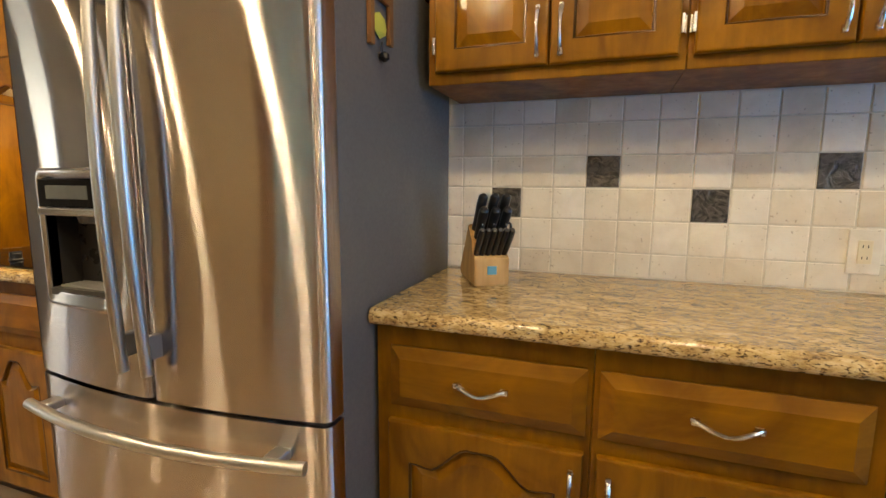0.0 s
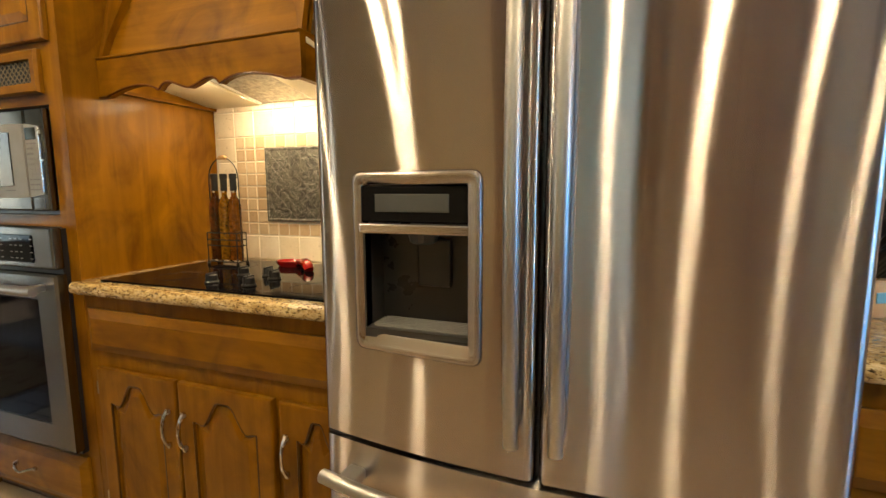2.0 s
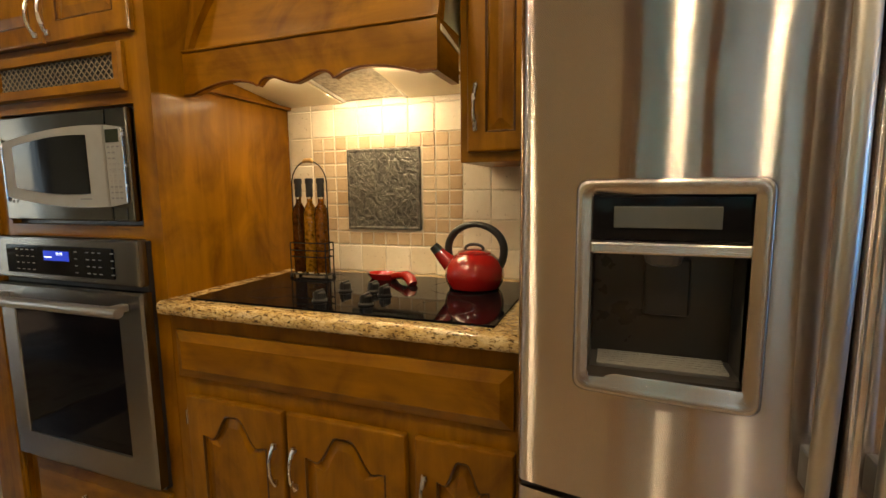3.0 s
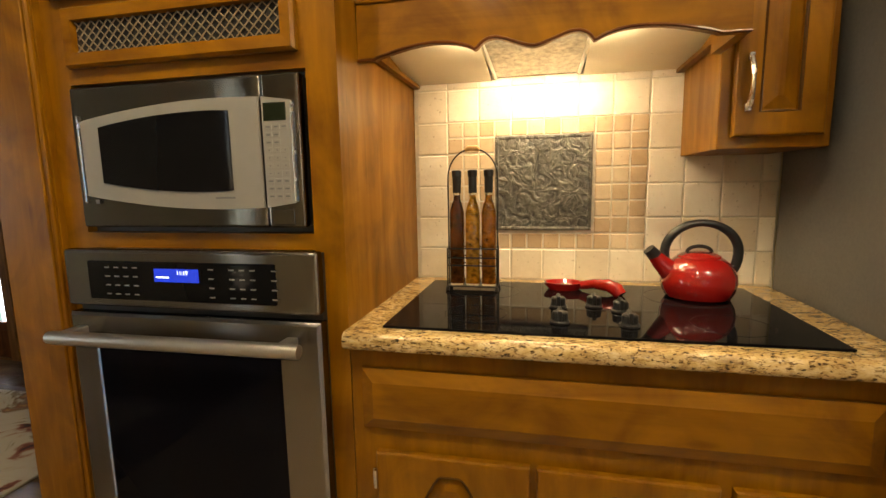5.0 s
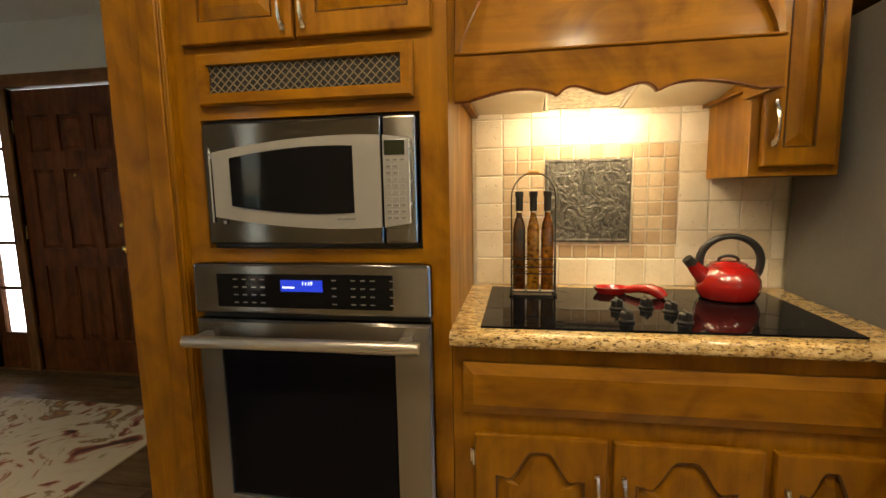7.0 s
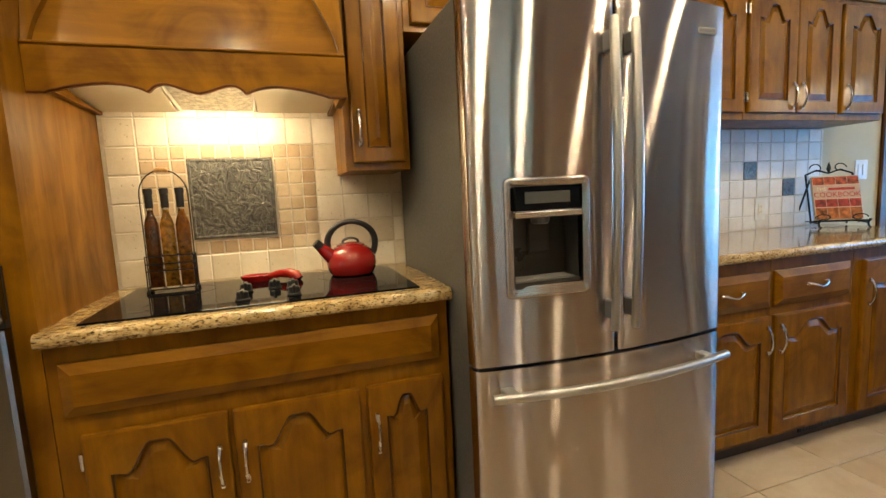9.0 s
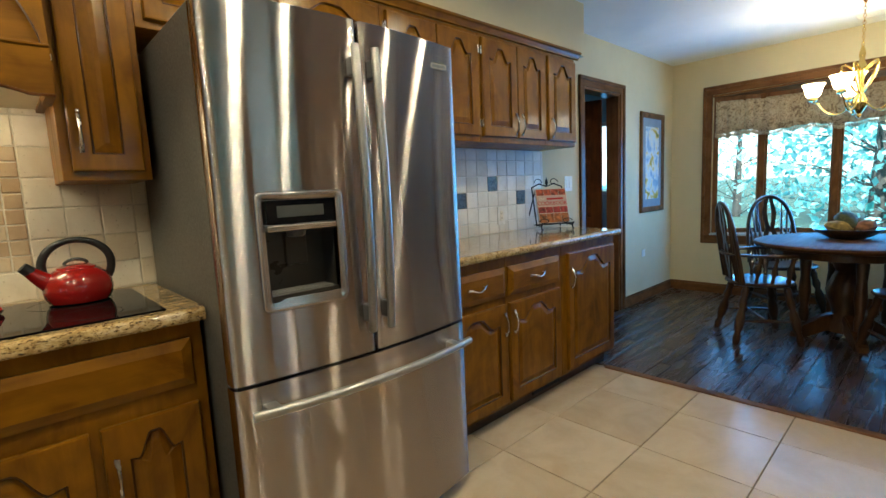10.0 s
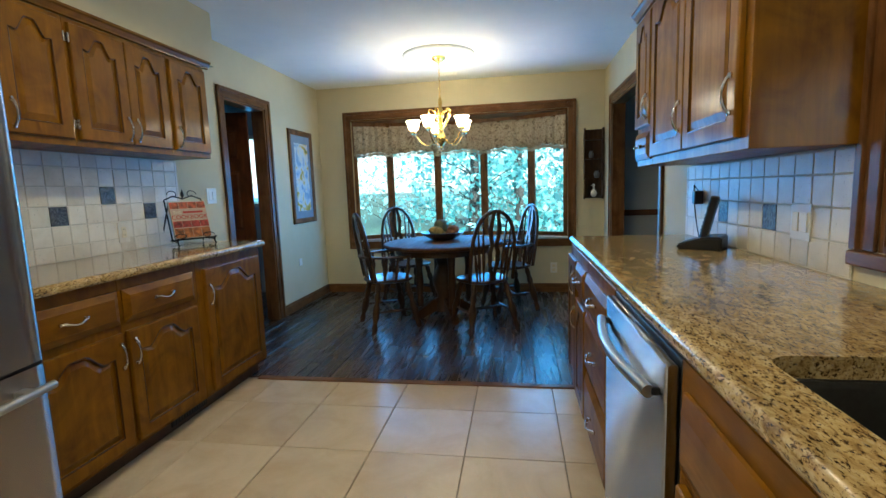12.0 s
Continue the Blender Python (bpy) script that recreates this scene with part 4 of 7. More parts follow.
def fridge_front(x0, x1, z0, z1, hole=None, name="door"):
    """A bowed steel front with rounded upright edges, and an opening for the dispenser."""
    bm = bmesh.new()
    n = 22
    xs = [x0 + (x1 - x0) * i / n for i in range(n + 1)]
    zs = [z0, z1]
    if hole:
        xs = sorted(set([x for x in xs if not any(abs(x - h) < 0.008 for h in hole[:2])] + list(hole[:2])))
        zs = sorted([z0, hole[2], hole[3], z1])
    xs = sorted(set(xs + [x0 + 0.004, x0 + 0.012, x1 - 0.004, x1 - 0.012]))

    def depth(x):
        e = min(x - x0, x1 - x)
        return fy(x) + (0.014 * (1 - min(e / 0.014, 1)) ** 2)

    grid = [[bm.verts.new((x, depth(x), z)) for x in xs] for z in zs]
    rim = [[bm.verts.new((x, 0.852, z)) for x in xs] for z in (z0, z1)]
    for j in range(len(zs) - 1):
        for i in range(len(xs) - 1):
            if hole and hole[0] - 1e-6 <= xs[i] and xs[i + 1] <= hole[1] + 1e-6 and abs(zs[j] - hole[2]) < 1e-6:
                continue
            bm.faces.new((grid[j][i], grid[j][i + 1], grid[j + 1][i + 1], grid[j + 1][i]))
    for i in range(len(xs) - 1):
        bm.faces.new((grid[0][i + 1], grid[0][i], rim[0][i], rim[0][i + 1]))
        bm.faces.new((grid[-1][i], grid[-1][i + 1], rim[1][i + 1], rim[1][i]))
    for i in (0, len(xs) - 1):
        bm.faces.new([g[i] for g in grid] + [rim[1][i], rim[0][i]])
    return part(name, bm, steel_front, t, "bowed brushed steel front", True)


DX0, DX1, DZ0, DZ1 = -1.281, -1.068, 0.955, 1.242
left_door = fridge_front(FX0, FM - 0.0035, FZS + 0.006, FZ1, (DX0, DX1, DZ0, DZ1))
right_door = fridge_front(FM + 0.0035, FX1, FZS + 0.006, FZ1)
freezer = fridge_front(FX0, FX1, FZ0, FZS - 0.006, None, "freezer_drawer")
part("gasket", boxed(FX0 + 0.01, FX1 - 0.01, 0.80, 0.86, FZS - 0.005, FZS + 0.005), black_plastic, t, "black door gasket")
part("gasket", boxed(FM - 0.003, FM + 0.003, 0.785, 0.85, FZS + 0.01, FZ1 - 0.005), black_plastic, t, "black door gasket")

# long door handles
for hx, door in ((-0.984, left_door), (-0.911, right_door)):
    bm = bmesh.new()
    pts = [(hx, 0.722 - 0.016 * math.sin(math.pi * s), 0.805 + 0.885 * s) for s in arc(16)]
    tube(bm, pts, [0.0125 + 0.0015 * math.sin(math.pi * s) for s in arc(16)], 14)
    h = part("handle", bm, steel_bar, door, "long bowed steel handle", True)
    for z in (0.865, 1.63):
        part("bracket", boxed(hx - 0.011, hx + 0.011, 0.717, 0.765, z - 0.028, z + 0.028, 0.005), grey_plastic, h, "grey handle bracket")
# freezer handle
bm = bmesh.new()
pts, rad = [], []
for s in arc(20):
    a = -1.375 + 0.855 * s
    pts.append((a, fy(a) - 0.048 - 0.012 * math.sin(math.pi * s), 0.652))
    rad.append(0.014)
tube(bm, pts, rad, 14)
h = part("handle", bm, steel_bar, freezer, "wide bowed steel handle", True)
for a in (-1.315, -0.60):
    part("bracket", boxed(a - 0.02, a + 0.02, fy(a) - 0.045, fy(a) + 0.004, 0.640, 0.664, 0.005), steel_bar, h, "handle bracket")
# badge
part("badge", boxed(-0.630, -0.552, fy(-0.6) - 0.004, fy(-0.6) + 0.006, 1.683, 1.703, 0.002), silver_plastic, right_door, "small plain metal badge")
part("badge_field", boxed(-0.623, -0.559, fy(-0.6) - 0.005, fy(-0.6) - 0.0035, 1.688, 1.698), grey_plastic, right_door, "grey badge field")

# water and ice dispenser
bm = bmesh.new()
o = rect_like(-1.307, -1.044, 0.921, 1.264, 60, 60)
h = rect_like(DX0 + 0.001, DX1 - 0.001, DZ0 + 0.002, DZ1 - 0.002, 60, 60)



def soft_corners(pts, r):
    """The outline with its corners drawn onto arcs of radius r."""
    us, vs = [p[0] for p in pts], [p[1] for p in pts]
    u0, u1, v0, v1 = min(us), max(us), min(vs), max(vs)
    res = []
    for a, c in pts:
        ku, kv = min(max(a, u0 + r), u1 - r), min(max(c, v0 + r), v1 - r)
        d = math.hypot(a - ku, c - kv)
        res.append((ku + (a - ku) * r / d, kv + (c - kv) * r / d) if d > r else (a, c))
    return res


def on_front(pts, w):
    return [(a, fy(a) - w, b) for a, b in pts]


o = soft_corners(o, 0.018)
rings_mesh(bm, [on_front(o, -0.002), on_front(shrink(o, 0.001), 0.004), on_front(shrink(o, 0.004), 0.0075), on_front(shrink(o, 0.008), 0.0085), on_front(shrink(o, 0.014), 0.007), on_front(shrink(o, 0.018), 0.0055), on_front(shrink(h, -0.004), 0.0045), on_front(h, 0.003), on_front(h, -0.02)], False, False)
bezel_steel = steel("bezel_steel", (0.43, 0.385, 0.36), 0.26, (1.5, 1.5, 500), 0.6, 0.05)
bez = part("dispenser", bm, bezel_steel, left_door, "steel dispenser bezel", True)
yf = fy(DX0) - 0.004
recess_mat = plain("recess_plastic", (0.030, 0.027, 0.025), 0.32, 0.0, 0.03, 3, 0.0, 0.0)
part("recess_back", boxed(DX0 - 0.004, DX1 + 0.004, 0.848, 0.853, DZ0, 1.168), recess_mat, bez, "dark grey recess back")
part("recess_side", boxed(DX0 - 0.006, DX0 + 0.001, yf, 0.848, DZ0, 1.168), recess_mat, bez)
part("recess_side", boxed(DX1 - 0.001, DX1 + 0.006, yf - 0.012, 0.848, DZ0, 1.168), recess_mat, bez)
part("drip_tray", boxed(DX0, DX1, yf - 0.004, 0.848, DZ0 - 0.006, DZ0 + 0.012), recess_mat, bez)
part("recess_top", boxed(DX0, DX1, yf, 0.848, 1.148, 1.168), recess_mat, bez)
part("control_panel", boxed(DX0, DX1, fy(-1.18) - 0.004, fy(-1.18) + 0.03, 1.170, 1.238, 0.003), black_glass, bez, "black glass control panel")
lcd_mat = plain("grey_lcd", (0.05, 0.052, 0.05), 0.5)
part("display", boxed(-1.25, -1.106, fy(-1.18) - 0.0055, fy(-1.18) - 0.003, 1.190, 1.222, 0.001), lcd_mat, bez, "grey display strip")
part("crossbar", boxed(DX0 - 0.002, DX1 + 0.002, fy(-1.18) - 0.010, fy(-1.18) + 0.01, 1.150, 1.169, 0.004), bezel_steel, bez, "steel crossbar")
bm = bmesh.new()
lathe(bm, [(0.030, 0.0), (0.026, -0.018), (0.018, -0.022)], -1.175, 0.812, 1.150, 16)
part("nozzle", bm, grey_plastic, bez)
part("paddle", boxed(-1.200, -1.130, 0.838, 0.846, 1.04, 1.135, 0.004), recess_mat, bez, "grey dispenser paddle")
for k in range(6):
    part("drip_slat", boxed(DX0 + 0.012, DX1 - 0.012, 0.785 + k * 0.0105, 0.7885 + k * 0.0105, DZ0 + 0.012, DZ0 + 0.017), silver_plastic, bez)

# magnet on the side of the refrigerator
t = thing("fridge_magnet", -0.489, 1.04, 1.52, "small painted wooden frame magnet with a hanging charm", "magnet")
bm = bmesh.new()
for a0, a1, c0, c1 in ((0.985, 1.005, 1.545, 1.69), (1.085, 1.105, 1.565, 1.69), (1.005, 1.085, 1.655, 1.675)):
    box(bm, -0.4925, -0.481, a0, a1, c0, c1, 0.002)
part("frame", bm, trim_wood, t)
bm = bmesh.new()
lathe(bm, [(0.0, -0.03), (0.03, -0.015), (0.036, 0.0), (0.026, 0.02), (0.0, 0.03)], 0, 0, 0, 14)
bmesh.ops.transform(bm, matrix=Matrix.Translation((-0.4895, 1.045, 1.60)) @ Matrix.Diagonal((0.18, 1, 1, 1)), verts=bm.verts)
part("picture", bm, plain("yellow_green_paint", (0.45, 0.42, 0.06), 0.5), t, "yellow-green painted fruit")
bm = bmesh.new()
tube(bm, [(-0.486, 1.05, 1.565), (-0.486, 1.05, 1.53)], 0.002, 6)
lathe(bm, [(0.003, 0.012), (0.012, 0.006), (0.013, -0.004), (0.004, -0.012)], -0.480, 1.05, 1.53, 10)
part("charm", bm, iron, t)

# ---- cooktop and the things on it ----
t = thing("cooktop", -1.95, 1.27, 0.936, "black glass electric cooktop set in the granite", "cooktop")
part("glass_plate", boxed(-2.412, -1.495, 1.015, 1.528, 0.936, 0.942, 0.002), black_glass, t)
ring_mat = plain("burner_ring_print", (0.03, 0.03, 0.032), 0.15)
for bx, by, br in ((-2.22, 1.39, 0.09), (-2.22, 1.15, 0.075), (-1.68, 1.39, 0.11), (-1.66, 1.14, 0.08)):
    bm = bmesh.new()
    tube(bm, [(bx + br * math.cos(a), by + br * math.sin(a), 0.9421) for a in arc(32, 0, 2 * math.pi)[:-1]], 0.0006, 4, True)
    part("burner_ring", bm, ring_mat, t, "faint printed burner ring")
for kx, ky in ((-2.022, 1.235), (-2.022, 1.10), (-1.934, 1.255), (-1.876, 1.215), (-1.874, 1.10)):
    bm = bmesh.new()
    lathe(bm, [(0.021, 0.0), (0.022, 0.004), (0.018, 0.008), (0.0175, 0.024), (0.014, 0.027)], kx, ky, 0.942, 18)
    box(bm, kx - 0.005, kx + 0.005, ky - 0.020, ky + 0.020, 0.950, 0.974, 0.003)
    part("knob", bm, black_plastic, t, "black control knob")

t = thing("tea_kettle", -1.655, 1.40, 0.942, "shiny red enamel whistling tea kettle with black handle", "kettle")
KX, KY, KZ = -1.655, 1.40, 0.942
bm = bmesh.new()
lathe(bm, [(0.064, 0.0), (0.080, 0.005), (0.089, 0.022), (0.0935, 0.043), (0.091, 0.066), (0.079, 0.090), (0.060, 0.106), (0.052, 0.110)], KX, KY, KZ, 40)
part("body", bm, red_enamel, t, "", True)
bm = bmesh.new()
lathe(bm, [(0.054, 0.108), (0.052, 0.114), (0.036, 0.121), (0.012, 0.125)], KX, KY, KZ, 30)
part("lid", bm, red_enamel, t, "", True)
bm = bmesh.new()
tube(bm, [(KX + 0.030 * math.cos(a), KY, KZ + 0.122 + 0.016 * math.sin(a)) for a in arc(10, 0, math.pi)], 0.005, 8)
part("lid_grip", bm, black_plastic, t, "black lid grip", True)
bm = bmesh.new()
tube(bm, [(KX - 0.070, KY - 0.01, KZ + 0.070), (KX - 0.100, KY - 0.014, KZ + 0.098), (KX - 0.118, KY - 0.017, KZ + 0.118)], [0.030, 0.022, 0.017], 16)
part("spout", bm, red_enamel, t, "", True)
bm = bmesh.new()
tube(bm, [(KX - 0.112, KY - 0.016, KZ + 0.112), (KX - 0.130, KY - 0.019, KZ + 0.131)], [0.0185, 0.016], 16)
part("whistle", bm, black_plastic, t, "black spout whistle", True)
bm = bmesh.new()
pts, rad = [], []
for a in arc(24, radians(208), radians(-30)):
    pts.append((KX + 0.004 + 0.090 * math.cos(a), KY, KZ + 0.122 + 0.078 * math.sin(a) if math.sin(a) > 0 else KZ + 0.122 + 0.10 * math.sin(a)))
    rad.append(0.0095 + 0.003 * abs(math.cos(a)))
tube(bm, pts, rad, 10)
part("handle", bm, black_plastic, t, "black looped handle", True)

t = thing("spoon_rest", -1.96, 1.42, 0.942, "red silicone spoon rest lying on the cooktop", "spoon rest")
bm = bmesh.new()
lathe(bm, [(0.045, 0.0), (0.056, 0.012), (0.060, 0.022), (0.056, 0.022), (0.046, 0.010), (0.0, 0.007)], -2.0, 1.45, 0.942, 24, 0.7)
part("bowl", bm, red_enamel, t, "", True)
bm = bmesh.new()
tube(bm, [(-1.955, 1.435, 0.957), (-1.92, 1.42, 0.966), (-1.885, 1.395, 0.968), (-1.862, 1.375, 0.960), (-1.853, 1.368, 0.947)], [0.013, 0.014, 0.018, 0.020, 0.017], 10)
part("rest_handle", bm, red_enamel, t, "", True)

# bottle rack
t = thing("bottle_rack", -2.265, 1.41, 0.942, "black wire carrier with three bottles of herb oil", "bottle rack")
RX0, RX1, RY0, RY1, RZ = -2.338, -2.192, 1.385, 1.435, 0.942
bm = bmesh.new()
for z in (0.012, 0.075, 0.098, 0.125):
    tube(bm, [(RX0, RY0, RZ + z), (RX1, RY0, RZ + z), (RX1, RY1, RZ + z), (RX0, RY1, RZ + z)], 0.0022, 6, True)
for a, b in ((RX0, RY0), (RX1, RY0), (RX1, RY1), (RX0, RY1)):
    tube(bm, [(a, b, RZ + 0.004), (a, b, RZ + 0.125)], 0.0022, 6)
    lathe(bm, [(0.006, 0.0), (0.007, 0.006), (0.004, 0.012)], a, b, RZ, 8)
box(bm, RX0, RX1, RY0, RY1, RZ + 0.010, RZ + 0.014)
part("basket", bm, iron, t, "black wire basket")
bm = bmesh.new()
ym = (RY0 + RY1) / 2
pts = [(RX0, ym, RZ + 0.01), (RX0, ym, RZ + 0.30)]
pts += [((RX0 + RX1) / 2 - 0.073 * math.cos(a), ym, RZ + 0.33 + 0.083 * math.sin(a)) for a in arc(14, 0, math.pi)]
pts += [(RX1, ym, RZ + 0.30), (RX1, ym, RZ + 0.01)]
tube(bm, pts, 0.0024, 6)
part("carrying_loop", bm, iron, t, "tall wire loop")
bm = bmesh.new()
tube(bm, [(RX0 + 0.052, ym, RZ + 0.408), (RX0 + 0.060, ym, RZ + 0.414), (RX1 - 0.060, ym, RZ + 0.414), (RX1 - 0.052, ym, RZ + 0.408)], [0.005, 0.0085, 0.0085, 0.005], 10)
part("grip", bm, block_wood, t, "pale wooden grip", True)
clear = glass("bottle_glass", (0.95, 0.93, 0.85))
for k, (bx, oil, fill) in enumerate(((-2.312, (0.13, 0.035, 0.008), 0.225), (-2.265, (0.48, 0.22, 0.02), 0.225), (-2.218, (0.32, 0.11, 0.012), 0.225))):
    b = thing("oil_bottle", bx, ym, RZ + 0.014, ("clear glass bottle of dark herb oil", "clear glass bottle of golden oil with peppers", "clear glass bottle of amber oil")[k], "bottle", "bottles in the carrier")
    bm = bmesh.new()
    z0 = RZ + 0.0145
    hw = 0.0205
    rings = []
    for w, h in ((hw * 0.92, 0.0), (hw, 0.004), (hw, 0.215), (hw * 0.75, 0.236), (0.010, 0.252), (0.0095, 0.29), (0.0115, 0.292), (0.0115, 0.30)):
        ring = []
        for q in range(16):
            a = 2 * math.pi * (q + 0.5) / 16
            c, s = math.cos(a), math.sin(a)
            e = 0.45 if h < 0.24 else 1.0
            ring.append((bx + w * math.copysign(abs(c) ** e, c), ym + w * math.copysign(abs(s) ** e, s), z0 + h))
        rings.append(ring)
    rings_mesh(bm, rings, True)
    part("glass", bm, clear, b, "clear glass", True)
    bm = bmesh.new()
    level = []
    for w, h in ((hw * 0.80, 0.005), (hw * 0.84, 0.008), (hw * 0.84, 0.212), (hw * 0.60, 0.232), (0.0065, 0.250), (0.006, fill + 0.04)):
        level.append([(bx + w * math.copysign(abs(math.cos(a)) ** 0.5, math.cos(a)), ym + w * math.copysign(abs(math.sin(a)) ** 0.5, math.sin(a)), z0 + h) for a in [2 * math.pi * (q + 0.5) / 12 for q in range(12)]])
    rings_mesh(bm, level, True)
    part("oil", bm, plain("oil_" + str(k), oil, 0.15, 0, 0.85, 70), b, "coloured oil with herbs", True)
    bm = bmesh.new()
    lathe(bm, [(0.0125, 0.272), (0.0125, 0.318), (0.0145, 0.320), (0.0145, 0.336), (0.012, 0.338)], bx, ym, z0, 14)
    part("stopper", bm, black_plastic, b, "black stopper", True)

# knife block
t = thing("knife_block", -0.29, 1.36, 0.936, "pale wooden knife block full of black-handled knives", "knife block")
R = pose(-0.308, 1.386, 0.9365, 0, 0, 28)


def turned(bm, m):
    bmesh.ops.transform(bm, matrix=m, verts=bm.verts)
    return bm


bm = bmesh.new()
prism(bm, [(-0.052, -0.085, 0.0), (-0.052, 0.125, 0.0), (-0.052, 0.125, 0.03), (-0.052, 0.008, 0.178), (-0.052, -0.048, 0.132), (-0.052, -0.052, 0.092), (-0.052, -0.085, 0.085)], (0.104, 0, 0))
bmesh.ops.bevel(bm, geom=list(bm.edges), offset=0.004, segments=2, affect="EDGES")
part("block", turned(bm, R), block_wood, t)
part("label_plate", turned(boxed(-0.014, 0.014, -0.0875, -0.0845, 0.035, 0.060, 0.002), R), plain("blue_label", (0.12, 0.35, 0.45), 0.4), t, "small blue label")
for k in range(6):
    bm = bmesh.new()
    a = -0.043 + k * 0.0172
    tube(bm, [(a, -0.052, 0.083), (a, -0.082, 0.113), (a + 0.001, -0.112, 0.150), (a + 0.001, -0.130, 0.168), (a + 0.001, -0.136, 0.171)], [0.0075, 0.0085, 0.0100, 0.0095, 0.006], 8)
    part("steak_knife_handle", turned(bm, R), black_plastic, t, "black knife handle", True)
for row, (yy, zz, ln) in enumerate(((-0.035, 0.138, 0.125), (-0.008, 0.160, 0.145))):
    for k in range(3):
        a = -0.034 + k * 0.034
        bm = bmesh.new()
        d = Vector((0, -0.68, 0.73))
        p = Vector((a, yy, zz))
        tube(bm, [p, p + d * ln * 0.35, p + d * ln * 0.75, p + d * ln * 0.96, p + d * ln], [0.0115, 0.0120, 0.0145, 0.0130, 0.008], 10)
        part("knife_handle", turned(bm, R), black_plastic, t, "black knife handle", True)
        for q in (0.3, 0.6):
            bm = bmesh.new()
            o = p + d * ln * q + Vector((0, -0.011, -0.010))
            lathe(bm, [(0.0022, -0.003), (0.0022, 0.003)], o.x, o.y, o.z, 8)
            part("rivet", turned(bm, R), nickel, t, "small steel rivet")
bm = bmesh.new()
tube(bm, [Vector((0.052, -0.035, 0.165)) + Vector((0.014 * math.cos(a), -0.012 * math.sin(a) - 0.01, 0.020 * math.sin(a))) for a in arc(14, 0, 2 * math.pi)[:-1]], 0.004, 6, True)
part("scissors_loop", turned(bm, R), black_plastic, t, "black scissors handle")

# ---- south run: base cabinets, dishwasher, sink ----
SF = -1.093          # plane of the cabinet frames
SD = SF + 0.002
SW = RIGHT + 0.003


def south_unit(x0, x1, label):
    return base_unit(x0, x1, label, SF, SW)


u = south_unit(0.415, 1.078, "honey-stained maple base cabinet with drawers over arched doors")
drawer_front(u, 0.43, 0.735, 0.69, 0.842, SD, 1)
door_leaf(u, 0.43, 0.735, 0.12, 0.652, SD, 1, grip="right", pull_at=0.55)
door_leaf(u, 0.75, 1.062, 0.12, 0.842, SD, 1, grip="left", pull_at=0.72)
u = south_unit(-0.178, 0.414, "honey-stained maple base cabinet with three drawers")
for z0, z1 in ((0.69, 0.842), (0.40, 0.665), (0.12, 0.375)):
    drawer_front(u, -0.16, 0.398, z0, z1, SD, 1)
u = thing("base_cabinet", -1.33, -1.4, 0, "honey-stained maple sink cabinet with false front", "cabinet", "base cabinets")
carcass(u, -1.85, -0.822, SF, SW, 0, 0.66, 0.095)
part("front_rail", boxed(-1.85, -0.822, SF - 0.06, SF, 0.661, 0.893), maple_x, u)
part("end", boxed(-0.85, -0.822, SW, SF - 0.061, 0.661, 0.893), maple, u)
part("end", boxed(-1.85, -1.822, SW, SF - 0.061, 0.661, 0.893), maple, u)
drawer_front(u, -1.82, -0.86, 0.69, 0.842, SD, 1, grip=False, name="false_front")
door_leaf(u, -1.33, -0.86, 0.12, 0.652, SD, 1, grip="left", pull_at=0.55)
door_leaf(u, -1.82, -1.345, 0.12, 0.652, SD, 1, grip="right", pull_at=0.55)
u = south_unit(-2.70, -1.851, "honey-stained maple base cabinet with two arched doors")
door_leaf(u, -2.68, -2.285, 0.12, 0.842, SD, 1, grip="right", pull_at=0.7)
door_leaf(u, -2.27, -1.87, 0.12, 0.842, SD, 1, grip="left", pull_at=0.7)
t = thing("dishwasher", -0.50, -1.4, 0, "stainless steel dishwasher under the granite counter", "dishwasher")
part("body", boxed(-0.818, -0.182, SW, SF, 0.10, 0.890, 0.003), black_plastic, t, "black case")
part("toe_panel", boxed(-0.818, -0.182, SW, SF - 0.05, 0.01, 0.098), black_plastic, t)
bm = boxed(-0.812, -0.188, SF + 0.002, SF + 0.03, 0.11, 0.876, 0.005, 3)
d = part("door", bm, steel_soft, t, "brushed steel door")
bm = bmesh.new()
tube(bm, [(-0.778 + 0.556 * s, SF + 0.052 + 0.030 * math.sin(math.pi * s), 0.805) for s in arc(14)], 0.0145, 14)
h = part("handle", bm, steel_bar, d, "bowed steel handle", True)
for a in (-0.765, -0.235):
    part("bracket", boxed(a - 0.012, a + 0.012, SF + 0.028, SF + 0.058, 0.795, 0.815, 0.003), black_plastic, h)

worktop("granite_countertop", -2.72, 1.115, SW, -1.085, 0.895, 0.936, "speckled tan granite countertop with an undermount sink", (-1.72, -0.908, -1.64, -1.19))
t = thing("kitchen_sink", -1.3, -1.41, 0.70, "dark undermount composite kitchen sink", "sink")
bm = bmesh.new()
rings = []
for g, z in ((0.02, 0.893), (-0.004, 0.892), (-0.006, 0.88), (-0.012, 0.72), (-0.035, 0.70)):
    rings.append([(a, b, z) for a, b in [(-1.72 - g, -1.64 - g), (-0.908 + g, -1.64 - g), (-0.908 + g, -1.19 + g), (-1.72 - g, -1.19 + g)]])
rings_mesh(bm, rings)
sink_mat = plain("sink_composite", (0.025, 0.023, 0.022), 0.45, 0, 0.3, 90, 0, 0.3)
part("basin", bm, sink_mat, t, "", False)
bm = bmesh.new()
lathe(bm, [(0.045, 0.0), (0.045, 0.003), (0.03, 0.001)], -1.31, -1.42, 0.701, 20)
part("drain", bm, nickel, t, "steel drain")

